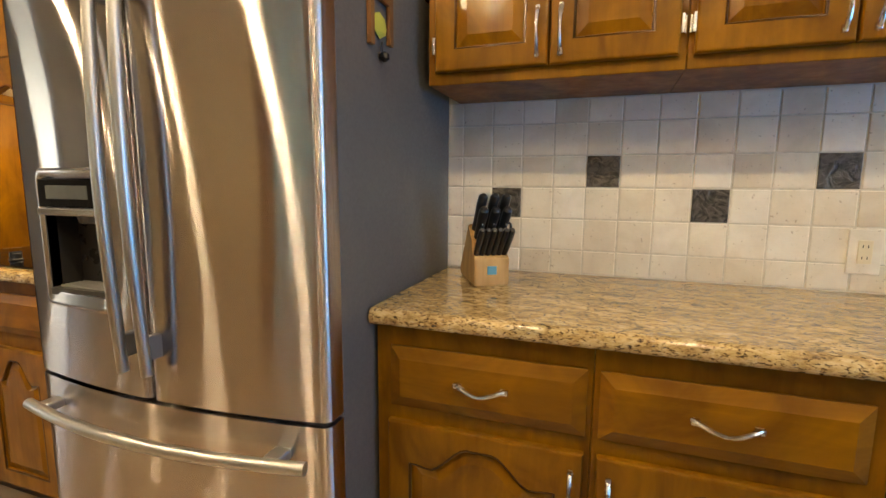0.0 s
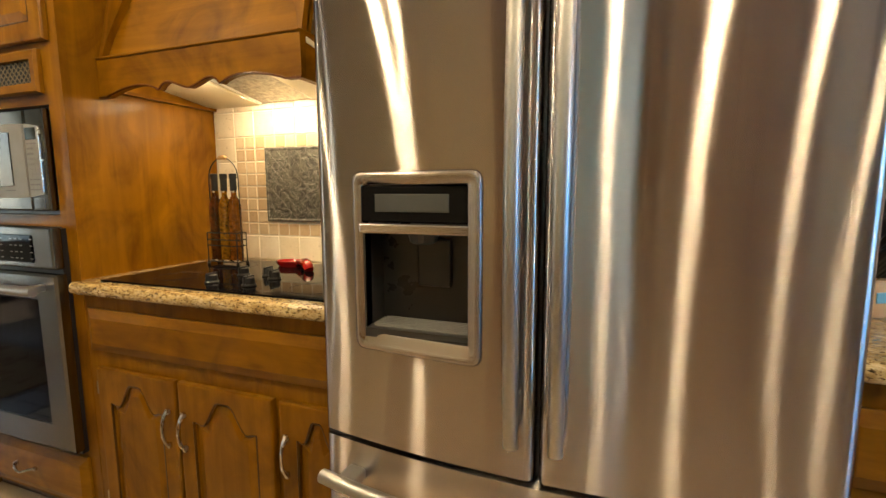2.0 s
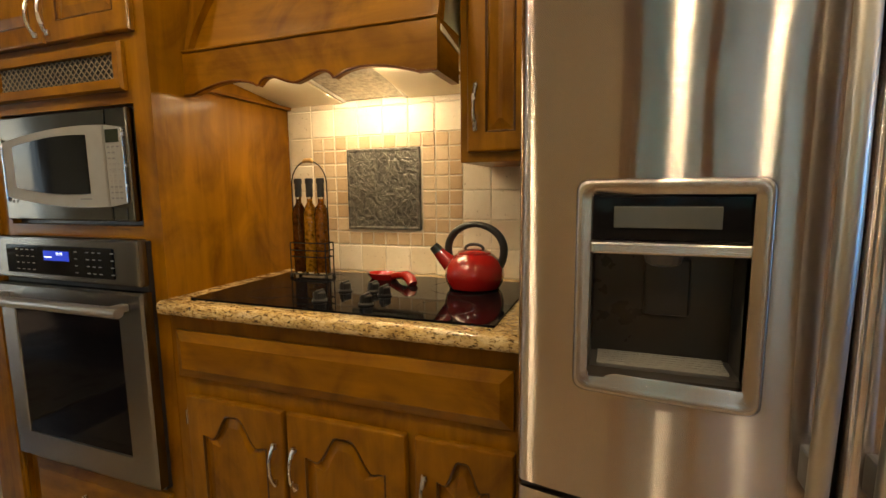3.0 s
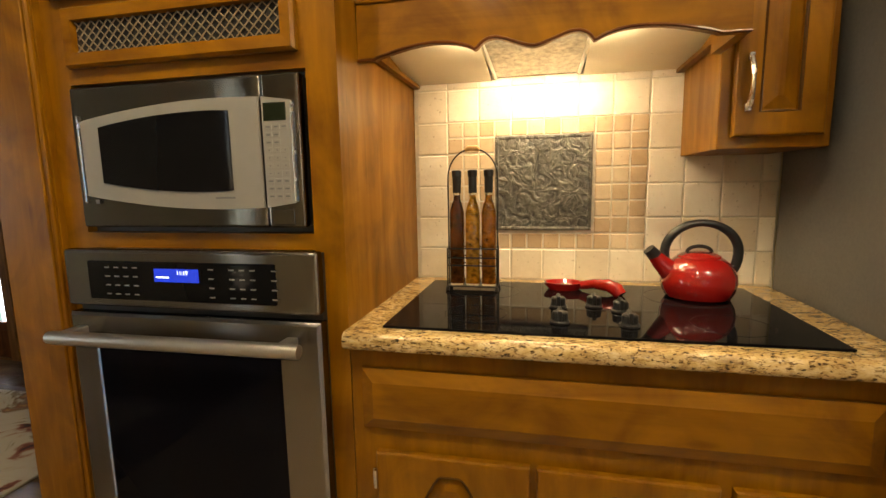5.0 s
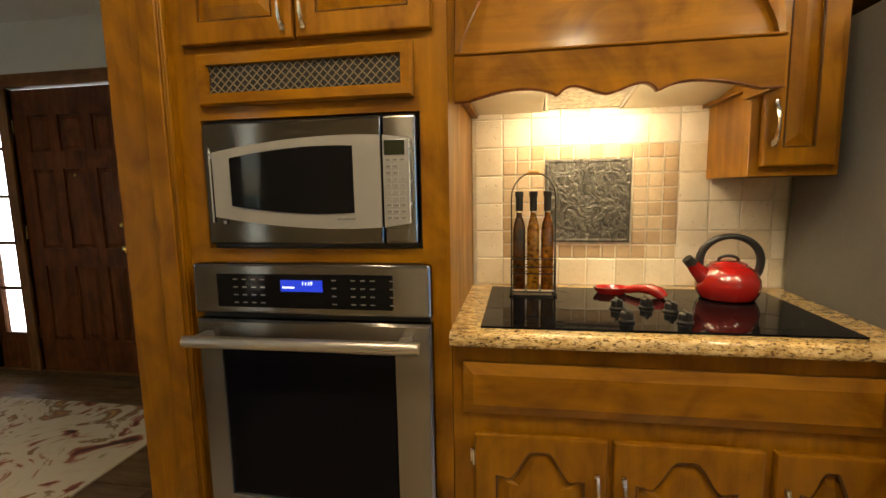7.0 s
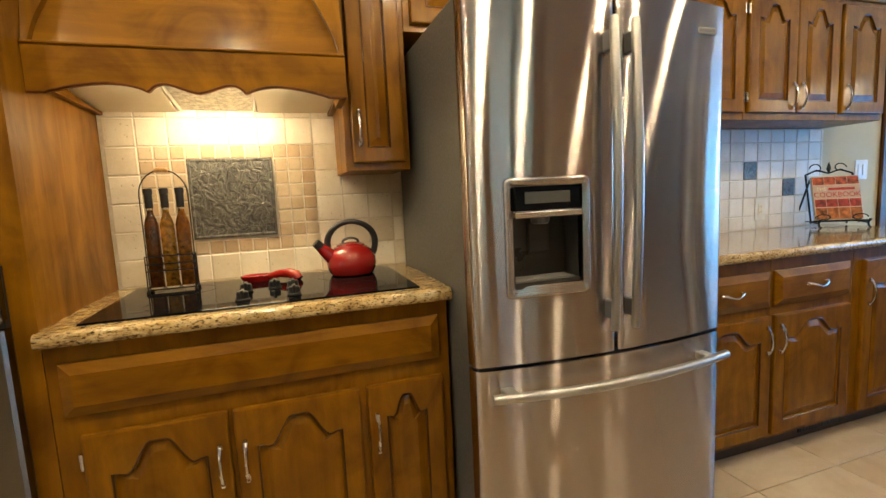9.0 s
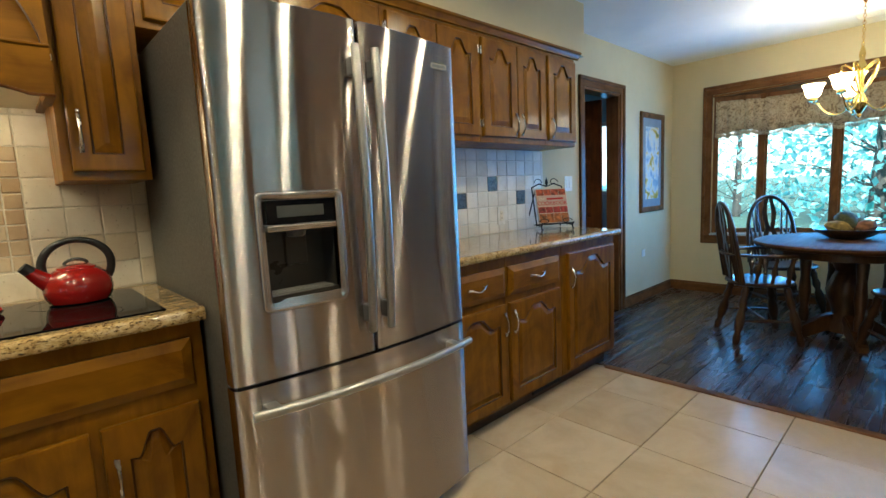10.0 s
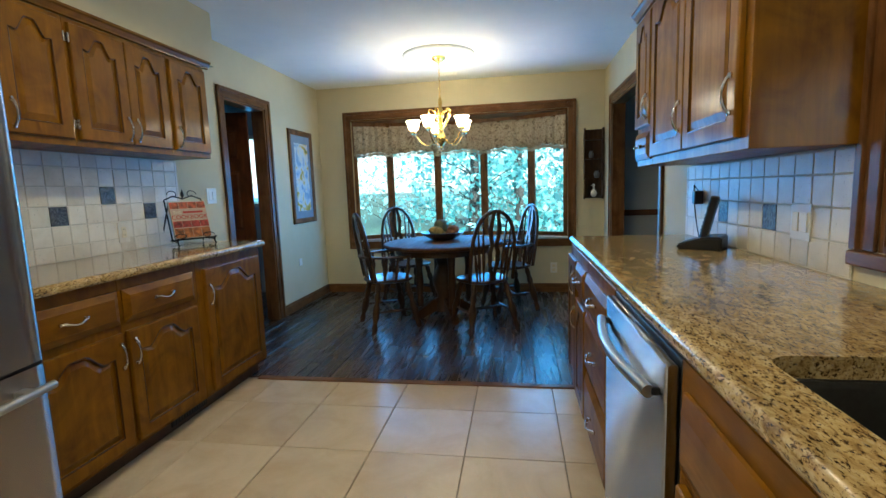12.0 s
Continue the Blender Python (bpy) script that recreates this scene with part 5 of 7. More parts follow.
# south wall cabinets
SU = -1.442
def south_wall_unit(x0, x1, z0, label):
    t = thing("wall_cabinet", (x0 + x1) / 2, (SU + RIGHT) / 2, z0, label, "cabinet", "wall cabinets")
    carcass(t, x0, x1, SU, SW, z0, 2.10)
    return t


u = south_wall_unit(-0.262, 0.712, 1.330, "honey-stained maple wall cabinet with two arched doors")
door_leaf(u, -0.215, 0.238, 1.367, 2.075, SU + 0.002, 1, grip="left", pull_at=1.50)
door_leaf(u, 0.246, 0.698, 1.367, 2.075, SU + 0.002, 1, grip="left", pull_at=1.50)
u = south_wall_unit(0.713, 1.01, 1.330, "narrow maple wall cabinet with small drawers")
door_leaf(u, 0.728, 0.995, 1.53, 2.075, SU + 0.002, 1, grip="left", pull_at=1.62, rail=0.05)
dr = drawer_front(u, 0.728, 0.995, 1.360, 1.50, SU + 0.002, 1, grip=False)
bm = bmesh.new()
for a in (0.81, 0.91):
    lathe(bm, [(0.006, 0.0), (0.005, 0.008), (0.010, 0.014), (0.011, 0.018), (0.006, 0.022)], 0, 0, 0, 12)
    fresh = [v for v in bm.verts if v.co.length < 0.05]
    bmesh.ops.transform(bm, matrix=pose(a, SU + 0.024, 1.428, -90, 0, 0), verts=fresh)
part("knob", bm, nickel, dr, "two small nickel knobs", True)
crown("crown_south", -0.275, 1.05, SU + 0.001, RIGHT, 2.1, "stained maple crown moulding on the wall cabinets")


# ---- windows ----
def sash(parent, a, b, z0, z1, m, stile=0.045, depth=0.035, bars=0, cols=0):
    """A glazed sash from the plan point a to b: four rails, one pane, optional bars."""
    a, b = Vector((*a, 0)), Vector((*b, 0))
    d = (b - a).normalized()
    nrm = Vector((d.y, -d.x, 0)) * depth / 2
    ln = (b - a).length

    def slab(s0, s1, q0, q1, half):
        bm = bmesh.new()
        o = [a + d * s0 - nrm * half, a + d * s1 - nrm * half, a + d * s1 + nrm * half, a + d * s0 + nrm * half]
        prism(bm, [(p.x, p.y, q0) for p in o], (0, 0, q1 - q0))
        return bm

    part("stile", slab(0, stile, z0, z1, 1), m, parent)
    part("stile", slab(ln - stile, ln, z0, z1, 1), m, parent)
    part("rail", slab(stile, ln - stile, z0, z0 + stile, 1), m, parent)
    part("rail", slab(stile, ln - stile, z1 - stile, z1, 1), m, parent)
    g = part("pane", slab(stile, ln - stile, z0 + stile, z1 - stile, 0.12), pane_glass, parent, "clear glass pane")
    g.visible_shadow = False
    for k in range(bars):
        q = z0 + stile + (z1 - z0 - 2 * stile) * (k + 1) / (bars + 1)
        part("glazing_bar", slab(stile, ln - stile, q - 0.012, q + 0.012, 0.6), m, parent)


W0, W1 = 0.637, 2.106
bow = [(FAR + 0.04, 1.195), (4.03, 0.80), (4.15, 0.21), (4.15, -0.375), (4.03, -0.955), (FAR + 0.04, -1.353)]
t = thing("window_1", FAR, -0.08, W0, "stained wood bow window of five tall panes", "window", "", "structure")
for p, q in zip(bow, bow[1:]):
    sash(t, p, q, W0 + 0.02, W1 - 0.02, trim_wood)
for p in bow[1:-1]:
    bm = bmesh.new()
    box(bm, p[0] - 0.035, p[0] + 0.03, p[1] - 0.028, p[1] + 0.028, W0 + 0.02, W1 - 0.02, 0.004, 1)
    part("mullion", bm, trim_wood, t)
ring = [(FAR, 1.195), (FAR + 0.10, 1.195)] + [(p[0] + 0.06, p[1]) for p in bow[1:-1]] + [(FAR + 0.10, -1.353), (FAR, -1.353)]
bm = bmesh.new()
prism(bm, [(a + (0.002 if a > FAR else -0.03), b, W0 + 0.001) for a, b in ring], (0, 0, 0.018))
sill_paint = plain("window_seat_paint", (0.55, 0.60, 0.58), 0.35)
part("seat_board", bm, sill_paint, t, "pale painted seat board")
bm = bmesh.new()
prism(bm, [(a + (0.0 if a > FAR else 0.002), b, W1 - 0.02) for a, b in ring], (0, 0, 0.018))
part("head_board", bm, trim_wood_y, t)
bm = bmesh.new()
prism(bm, [(a + (0.3 if a > FAR else 0.125), b * 1.1, W1 + 0.002) for a, b in ring], (0, 0, 0.25))
part("roof", bm, dark_wood, t, "small roof over the bow window")
bm = bmesh.new()
prism(bm, [(a + (0.04 if a > FAR else 0.125), b, W0 - 0.28) for a, b in ring], (0, 0, 0.275))
part("underside", bm, dark_wood, t)
casing("window_casing", "x", FAR, -0.024, -1.353, 1.195, W1, (trim_wood, trim_wood_y), 0.09, "stained wood casing round the bow window", W0 - 0.09)
structure("window_apron", boxed(FAR - 0.02, FAR, -1.443, 1.285, W0 - 0.092, W0 - 0.002, 0.004), trim_wood_y, "stained wood apron under the bow window", "trim")

# gathered valance with a tasselled edge
fabric, nt, b = material("valance_fabric")
v = spread(nt, (1, 1, 1), "World", False)
n1, n2 = noise_at(nt, v, 22, 4, 0.6, 1.6), noise_at(nt, v, 60, 3)
c = ramp(nt, n1, [(0.36, (0.16, 0.11, 0.07)), (0.46, (0.36, 0.28, 0.18)), (0.56, (0.50, 0.42, 0.30)), (0.66, (0.26, 0.18, 0.11))])
nt.links.new(c.outputs[0], b.inputs["Base Color"])
b.inputs["Roughness"].default_value = 0.9
b.inputs["Sheen Weight"].default_value = 0.3
bump(nt, b, n2, 0.3, 0.002)
t = thing("window_valance", FAR + 0.2, -0.08, 1.7, "gathered beige floral valance with tassel fringe", "valance")
path = []
inner = [(p[0] - 0.075, p[1]) for p in bow]
inner[0], inner[-1] = (FAR + 0.03, 1.17), (FAR + 0.03, -1.33)
for (ax, ay), (bx, by) in zip(inner, inner[1:]):
    for s in arc(26)[:-1]:
        path.append(Vector((ax + (bx - ax) * s, ay + (by - ay) * s, 0)))
path.append(Vector((*inner[-1], 0)))
bm = bmesh.new()
rows = []
for h in (0.0, 0.03, 0.12, 0.22, 0.32):
    row = []
    for k, p in enumerate(path):
        w = math.sin(k * 1.25) * 0.012 + math.sin(k * 0.53) * 0.008
        z = 2.035 - h - (0.014 * math.sin(k * 0.26) + 0.006 * math.sin(k * 1.1)) * (h / 0.32)
        row.append(bm.verts.new((p.x - 0.015 + w * (0.5 + h * 2), p.y, z)))
    rows.append(row)
for r0, r1 in zip(rows, rows[1:]):
    for k in range(len(path) - 1):
        bm.faces.new((r0[k], r0[k + 1], r1[k + 1], r1[k]))
cloth = part("cloth", bm, fabric, t, "", True)
sol = cloth.modifiers.new("thickness", "SOLIDIFY")
sol.thickness = 0.004
bm = bmesh.new()
for k, p in enumerate(path):
    for q in (0.0, 0.5):
        kk = k + q
        pp = p if q == 0 or k == len(path) - 1 else (p + path[k + 1]) / 2
        z = 2.035 - 0.32 - 0.014 * math.sin(kk * 0.26) - 0.006 * math.sin(kk * 1.1)
        x = pp.x - 0.015 + (math.sin(kk * 1.25) * 0.012 + math.sin(kk * 0.53) * 0.008) * 1.14
        tube(bm, [(x, pp.y, z + 0.004), (x, pp.y, z - 0.022), (x, pp.y, z - 0.045)], [0.002, 0.0055, 0.003], 5)
fringe = part("fringe", bm, plain("fringe_thread", (0.42, 0.36, 0.26), 0.8), t, "tan tassel fringe")
fringe["kind"] = "stuff"
bm = bmesh.new()
tube(bm, [(p.x - 0.005, p.y, 2.03) for p in path[::4]], 0.008, 8)
part("rod", bm, brass, t, "thin curtain rod")

# window above the sink
casing("window_casing_sink", "y", RIGHT, 0.024, -1.75, -0.335, 2.06, (trim_wood, trim_wood_x), 0.085, "stained wood casing round the sink window", 1.03)
structure("window_apron_sink", boxed(-1.835, -0.25, RIGHT, RIGHT + 0.03, 0.985, 1.028, 0.006), trim_wood_x, "stained wood stool of the sink window", "trim")
jamb("window_jamb_sink", "y", RIGHT + 0.001, -0.122, -1.75, -0.335, 1.03, 2.06, (trim_wood, trim_wood_x), True, "stained wood window jamb")
t = thing("window_2", -1.09, RIGHT - 0.08, 1.03, "stained wood casement window above the sink", "window", "", "structure")
sash(t, (-1.73, RIGHT - 0.08), (-1.095, RIGHT - 0.08), 1.05, 2.04, trim_wood)
sash(t, (-1.095, RIGHT - 0.08), (-0.355, RIGHT - 0.08), 1.05, 2.04, trim_wood)

# patio window of the living side, seen only in reflections
t = thing("window_5", -4.75, RIGHT - 0.08, 0.3, "tall narrow unseen stained wood window added to light the entry", "window", "", "structure")
sash(t, (-4.88, RIGHT - 0.08), (-4.62, RIGHT - 0.08), 0.3, 2.06, trim_wood, 0.03)
# unseen window, added in the west wall so that the entry gets light
t = thing("window_6", -7.66, -1.25, 0.6, "unseen stained wood window added to light the entry", "window", "", "structure")
sash(t, (-7.66, -1.65), (-7.66, -0.85), 0.6, 2.06, trim_wood)

# window of the room behind the doorway, with slatted blind
t = thing("window_3", FAR + 0.06, 2.6, 1.1, "white window with a slatted blind", "window", "", "structure")
sash(t, (FAR + 0.06, 3.0), (FAR + 0.06, 2.2), 1.1, 2.0, white_plastic)
for k in range(30):
    part("blind_slat", boxed(FAR + 0.003, FAR + 0.02, 2.22, 2.98, 1.12 + k * 0.029, 1.124 + k * 0.029), white_plastic, t)

# ---- panelled doors ----
def panel_door(name, label, x0, x1, z0, z1, panels, m, mat, thick=0.04):
    """A door built flat in x and z at y = 0, then posed by m; panels are sunk fields on both faces."""
    t = thing(name, 0, 0, 0, label, "door", "", "structure")
    core = boxed(x0, x1, 0.012, thick - 0.012, z0, z1)
    part("core", core, mat, t)
    xs = sorted({x0, x1, *[p[0] for p in panels], *[p[1] for p in panels]})
    for side in (0, 1):
        bm = bmesh.new()
        ya, yb = (0.0, 0.012) if side == 0 else (thick - 0.012, thick)
        for c0, c1 in zip(xs, xs[1:]):
            spans = [(z0, z1)]
            for p in panels:
                if p[0] < c1 - 1e-6 and p[1] > c0 + 1e-6:
                    spans = [(lo, hi) for s in spans for lo, hi in ((s[0], min(s[1], p[2])), (max(s[0], p[3]), s[1])) if hi - lo > 1e-4]
            for lo, hi in spans:
                box(bm, c0, c1, ya, yb, lo, hi)
        part("frame", bm, mat, t)
        for p in panels:
            bm = bmesh.new()
            o = rect_like(p[0] + 0.002, p[1] - 0.002, p[2] + 0.002, p[3] - 0.002, 2, 4)
            s = -1 if side == 0 else 1
            base = 0.0115 if side == 0 else thick - 0.0115
            Q = lambda pts, w: [(a, base + s * w, c) for a, c in pts]
            rings_mesh(bm, [Q(o, 0.0), Q(shrink(o, 0.012), 0.001), Q(shrink(o, 0.03), 0.009), Q(shrink(o, 0.032), 0.0095)])
            part("panel", bm, mat, t)
    t.matrix_basis = m
    return t


def three_by(x0, x1, rows):
    w = x1 - x0
    cols = ((x0 + 0.13 * w, x0 + 0.32 * w), (x0 + 0.40 * w, x0 + 0.62 * w), (x0 + 0.70 * w, x0 + 0.87 * w))
    return [(a, b, c, d) for a, b in cols for c, d in rows]


d = panel_door("door_1", "dark stained panelled wooden front door, closed", 0, 0.915, 0.008, 2.05, three_by(0, 0.915, ((0.25, 0.80), (0.93, 1.50), (1.62, 1.87))), pose(-5.867, 2.66, 0, 0, 0, 0), dark_wood)
for z, r in ((0.93, 0.028), (1.10, 0.022)):
    bm = bmesh.new()
    lathe(bm, [(0.030, 0.0), (0.030, 0.006), (0.012, 0.010), (0.010, 0.03), (r, 0.04), (r, 0.055), (0.01, 0.066)], 0, 0, 0, 18)
    bmesh.ops.transform(bm, matrix=pose(0.85, -0.001, z, 90, 0, 0), verts=bm.verts)
    part("knob" if z < 1 else "deadbolt", bm, brass, d, "brass door hardware", True)
bm = bmesh.new()
lathe(bm, [(0.012, 0.0), (0.012, 0.006), (0.006, 0.008)], 0, 0, 0, 12)
bmesh.ops.transform(bm, matrix=pose(0.46, 0.003, 1.45, 90, 0, 0), verts=bm.verts)
part("peephole", bm, brass, d, "brass peephole")
for z in (0.3, 1.05, 1.8):
    bm = bmesh.new()
    tube(bm, [(-0.002, -0.006, z - 0.045), (-0.002, -0.006, z + 0.045)], 0.006, 8)
    part("hinge", bm, brass, d)
t = thing("door_frame_entry", -5.66, 2.64, 0, "stained wood frame round front door and sidelight", "door frame", "", "structure")
for a0, a1 in ((-6.345, -6.26), (-5.95, -5.87), (-4.95, -4.865)):
    part("post", boxed(a0, a1, 2.622, 2.76, 0, 2.06, 0.003, 1), trim_wood, t)
part("head", boxed(-6.36, -4.85, 2.615, 2.76, 2.061, 2.15, 0.004, 1), trim_wood_x, t)
part("sill", boxed(-6.26, -4.95, 2.65, 2.76, -0.012, 0.007), trim_wood_x, t)
t = thing("window_4", -6.16, 2.70, 0, "narrow stained wood sidelight of five panes beside the door", "window", "", "structure")
part("lower_panel", boxed(-6.259, -5.951, 2.67, 2.71, 0.008, 0.22), dark_wood, t)
sash(t, (-6.259, 2.69), (-5.951, 2.69), 0.221, 2.058, dark_wood, 0.06, 0.035, 4)

six = [(a, b, c, d) for a, b in ((0.10, 0.29), (0.37, 0.56)) for c, d in ((0.22, 0.78), (0.92, 1.48), (1.60, 1.86))]
panel_door("door_2", "dark stained six-panel interior door standing open", 0, 0.66, 0.01, 2.03, six, pose(2.455, 1.755, 0, 0, 0, 104), dark_wood, 0.035)

# ---- dining furniture ----
def chair(m, arms, label):
    """A bow-back windsor chair; it faces +y at the origin before it is posed."""
    t = thing("dining_chair", 0, 0, 0, label, "chair", "chairs round the dining table")
    bm = bmesh.new()
    out = []
    for k in range(28):
        a = 2 * math.pi * k / 28
        c, s = math.cos(a), math.sin(a)
        out.append((0.235 * math.copysign(abs(c) ** 0.75, c) * (1.0 if s > 0 else 0.90), 0.215 * math.copysign(abs(s) ** 0.8, s)))
    rings_mesh(bm, [[(a * 0.9, b * 0.9, 0.425) for a, b in out], [(a, b, 0.438) for a, b in out], [(a, b, 0.448) for a, b in out], [(a * 0.96, b * 0.96, 0.456) for a, b in out],
                    [(a * 0.78, b * 0.78, 0.450) for a, b in out], [(a * 0.4, b * 0.4, 0.446) for a, b in out]], True)
    part("seat", bm, chair_wood, t, "", True)
    prof = [0.017, 0.027, 0.021, 0.031, 0.019, 0.032, 0.035, 0.031, 0.019, 0.027, 0.020]
    feet = {}
    for sx in (-1, 1):
        for sy in (-1, 1):
            top, foot = Vector((sx * 0.15, sy * 0.13, 0.43)), Vector((sx * 0.225, sy * 0.215, 0.0))
            bm = bmesh.new()
            tube(bm, [top.lerp(foot, k / 10) for k in range(11)], prof, 10)
            part("leg", bm, chair_wood, t, "", True)
            feet[sx, sy] = top.lerp(foot, 0.6)
    for sx in (-1, 1):
        bm = bmesh.new()
        a, b = feet[sx, -1], feet[sx, 1]
        tube(bm, [a.lerp(b, k / 6) for k in range(7)], [0.007, 0.009, 0.012, 0.015, 0.012, 0.009, 0.007], 8)
        part("stretcher", bm, chair_wood, t, "", True)
    bm = bmesh.new()
    a, b = (feet[-1, -1] + feet[-1, 1]) / 2, (feet[1, -1] + feet[1, 1]) / 2
    tube(bm, [a.lerp(b, k / 6) for k in range(7)], [0.007, 0.009, 0.012, 0.015, 0.012, 0.009, 0.007], 8)
    part("stretcher", bm, chair_wood, t, "", True)

    def bow_at(s):
        a = math.pi * s
        h = 0.60 * math.sin(a) ** 0.62
        return Vector((-0.205 * math.cos(a) * (1.0 + 0.10 * math.sin(a)), -0.17 - 0.17 * h, 0.45 + h))

    bm = bmesh.new()
    tube(bm, [bow_at(s) for s in arc(28)], 0.0165, 10)
    part("bow", bm, chair_wood, t, "bent wooden back bow", True)
    for s in (0.16, 0.25, 0.335, 0.665, 0.75, 0.84):
        top = bow_at(s)
        base = Vector((top.x * 0.72, -0.175, 0.45))
        bm = bmesh.new()
        tube(bm, [base.lerp(top, k / 8) for k in range(9)], [0.008, 0.009, 0.013, 0.0165, 0.012, 0.009, 0.0085, 0.0075, 0.007], 8)
        part("spindle", bm, chair_wood, t, "", True)
    # pierced splat
    bm = bmesh.new()
    base, top = Vector((0, -0.18, 0.45)), bow_at(0.5)
    d = top - base
    sides = ((0.0, 0.022), (0.12, 0.024), (0.25, 0.042), (0.42, 0.048), (0.52, 0.030), (0.62, 0.040), (0.76, 0.052), (0.88, 0.036), (1.0, 0.030))
    for sx in (-1, 1):
        edge = [base + d * k + Vector((sx * w * 1.2, 0, 0)) for k, w in sides]
        core = [base + d * k + Vector((sx * (w * 0.40 if 0.2 < k < 0.46 or 0.58 < k < 0.9 else 0.0005), 0, 0)) for k, w in sides]
        prism(bm, edge + core[::-1], (0, -0.012, 0))
    part("splat", bm, chair_wood, t, "pierced vase-shaped splat")
    if arms:
        bm = bmesh.new()
        pts = []
        for s in arc(24):
            a = math.pi * (1.0 - s)
            pts.append((0.255 * math.cos(a), 0.15 - 0.40 * math.sin(a) ** 0.7, 0.665))
        tube(bm, pts, [0.019 if 2 < k < 22 else 0.024 for k in range(25)], 10)
        bmesh.ops.transform(bm, matrix=Matrix.Translation((0, 0, 0.665)) @ Matrix.Diagonal((1, 1, 0.6, 1)) @ Matrix.Translation((0, 0, -0.665)), verts=bm.verts)
        part("arm_bow", bm, chair_wood, t, "bent arm rail", True)
        for sx in (-1, 1):
            for q, (x, y) in enumerate(((0.253, 0.13), (0.250, 0.03), (0.240, -0.07))):
                bm = bmesh.new()
                a, b = Vector((sx * (x - 0.055), y - 0.01, 0.45)), Vector((sx * x, y, 0.66))
                w = 1.7 if q == 0 else 1.3
                tube(bm, [a.lerp(b, k / 8) for k in range(9)], [r * w for r in (0.007, 0.010, 0.008, 0.013, 0.015, 0.012, 0.008, 0.010, 0.007)], 8)
                part("arm_post", bm, chair_wood, t, "", True)
    t.matrix_basis = m
    return t


TX, TY = 2.68, -0.06


def facing(x, y):
    return math.degrees(math.atan2(TY - y, TX - x)) - 90


chair(pose(2.375, 0.425, 0, 0, 0, -148), True, "dark-stained windsor armchair with turned legs at the table")
near = chair(pose(2.335, -0.465, 0, 0, 0, -60), False, "dark-stained windsor side chair with bow back at the table")
copy_thing(near, pose(3.22, 0.42, 0, 0, 0, facing(3.22, 0.42)))
chair(pose(3.05, -0.68, 0, 0, 0, facing(3.05, -0.68) - 6), True, "dark-stained windsor armchair with turned legs at the table")

t = thing("dining_table", TX, TY, 0, "round dark-stained wooden pedestal dining table", "table")
bm = bmesh.new()
lathe(bm, [(0.50, 0.70), (0.55, 0.705), (0.575, 0.715), (0.582, 0.728), (0.575, 0.742), (0.555, 0.748), (0.2, 0.748)], TX, TY, 0, 64)
part("tabletop", bm, table_wood, t, "", True)
bm = bmesh.new()
lathe(bm, [(0.44, 0.64), (0.46, 0.645), (0.46, 0.70), (0.4, 0.70)], TX, TY, 0, 48)
part("apron", bm, chair_wood, t, "", True)
bm = bmesh.new()
lathe(bm, [(0.10, 0.06), (0.105, 0.12), (0.08, 0.16), (0.075, 0.22), (0.11, 0.32), (0.12, 0.38), (0.09, 0.46), (0.065, 0.52), (0.08, 0.56), (0.14, 0.62), (0.2, 0.645)], TX, TY, 0, 28)
part("pedestal", bm, chair_wood, t, "", True)
for k in range(4):
    a = radians(45 + 90 * k - 20)
    dx, dy = math.cos(a), math.sin(a)
    side = Vector((-dy, dx, 0)) * 0.035
    prof = [(0.07, 0.20), (0.15, 0.17), (0.25, 0.09), (0.33, 0.05), (0.345, 0.0), (0.24, 0.0), (0.16, 0.05), (0.07, 0.08)]
    bm = bmesh.new()
    prism(bm, [Vector((TX + dx * r, TY + dy * r, z)) - side for r, z in prof], side * 2)
    bmesh.ops.bevel(bm, geom=list(bm.edges), offset=0.008, segments=2, affect="EDGES")
    part("foot", bm, chair_wood, t)
    bm = bmesh.new()
    r = 0.25
    lathe(bm, [(0.03, 0.13), (0.034, 0.2), (0.026, 0.24), (0.040, 0.36), (0.030, 0.48), (0.036, 0.56), (0.04, 0.642)], TX + dx * r, TY + dy * r, 0, 14)
    part("column", bm, chair_wood, t, "", True)

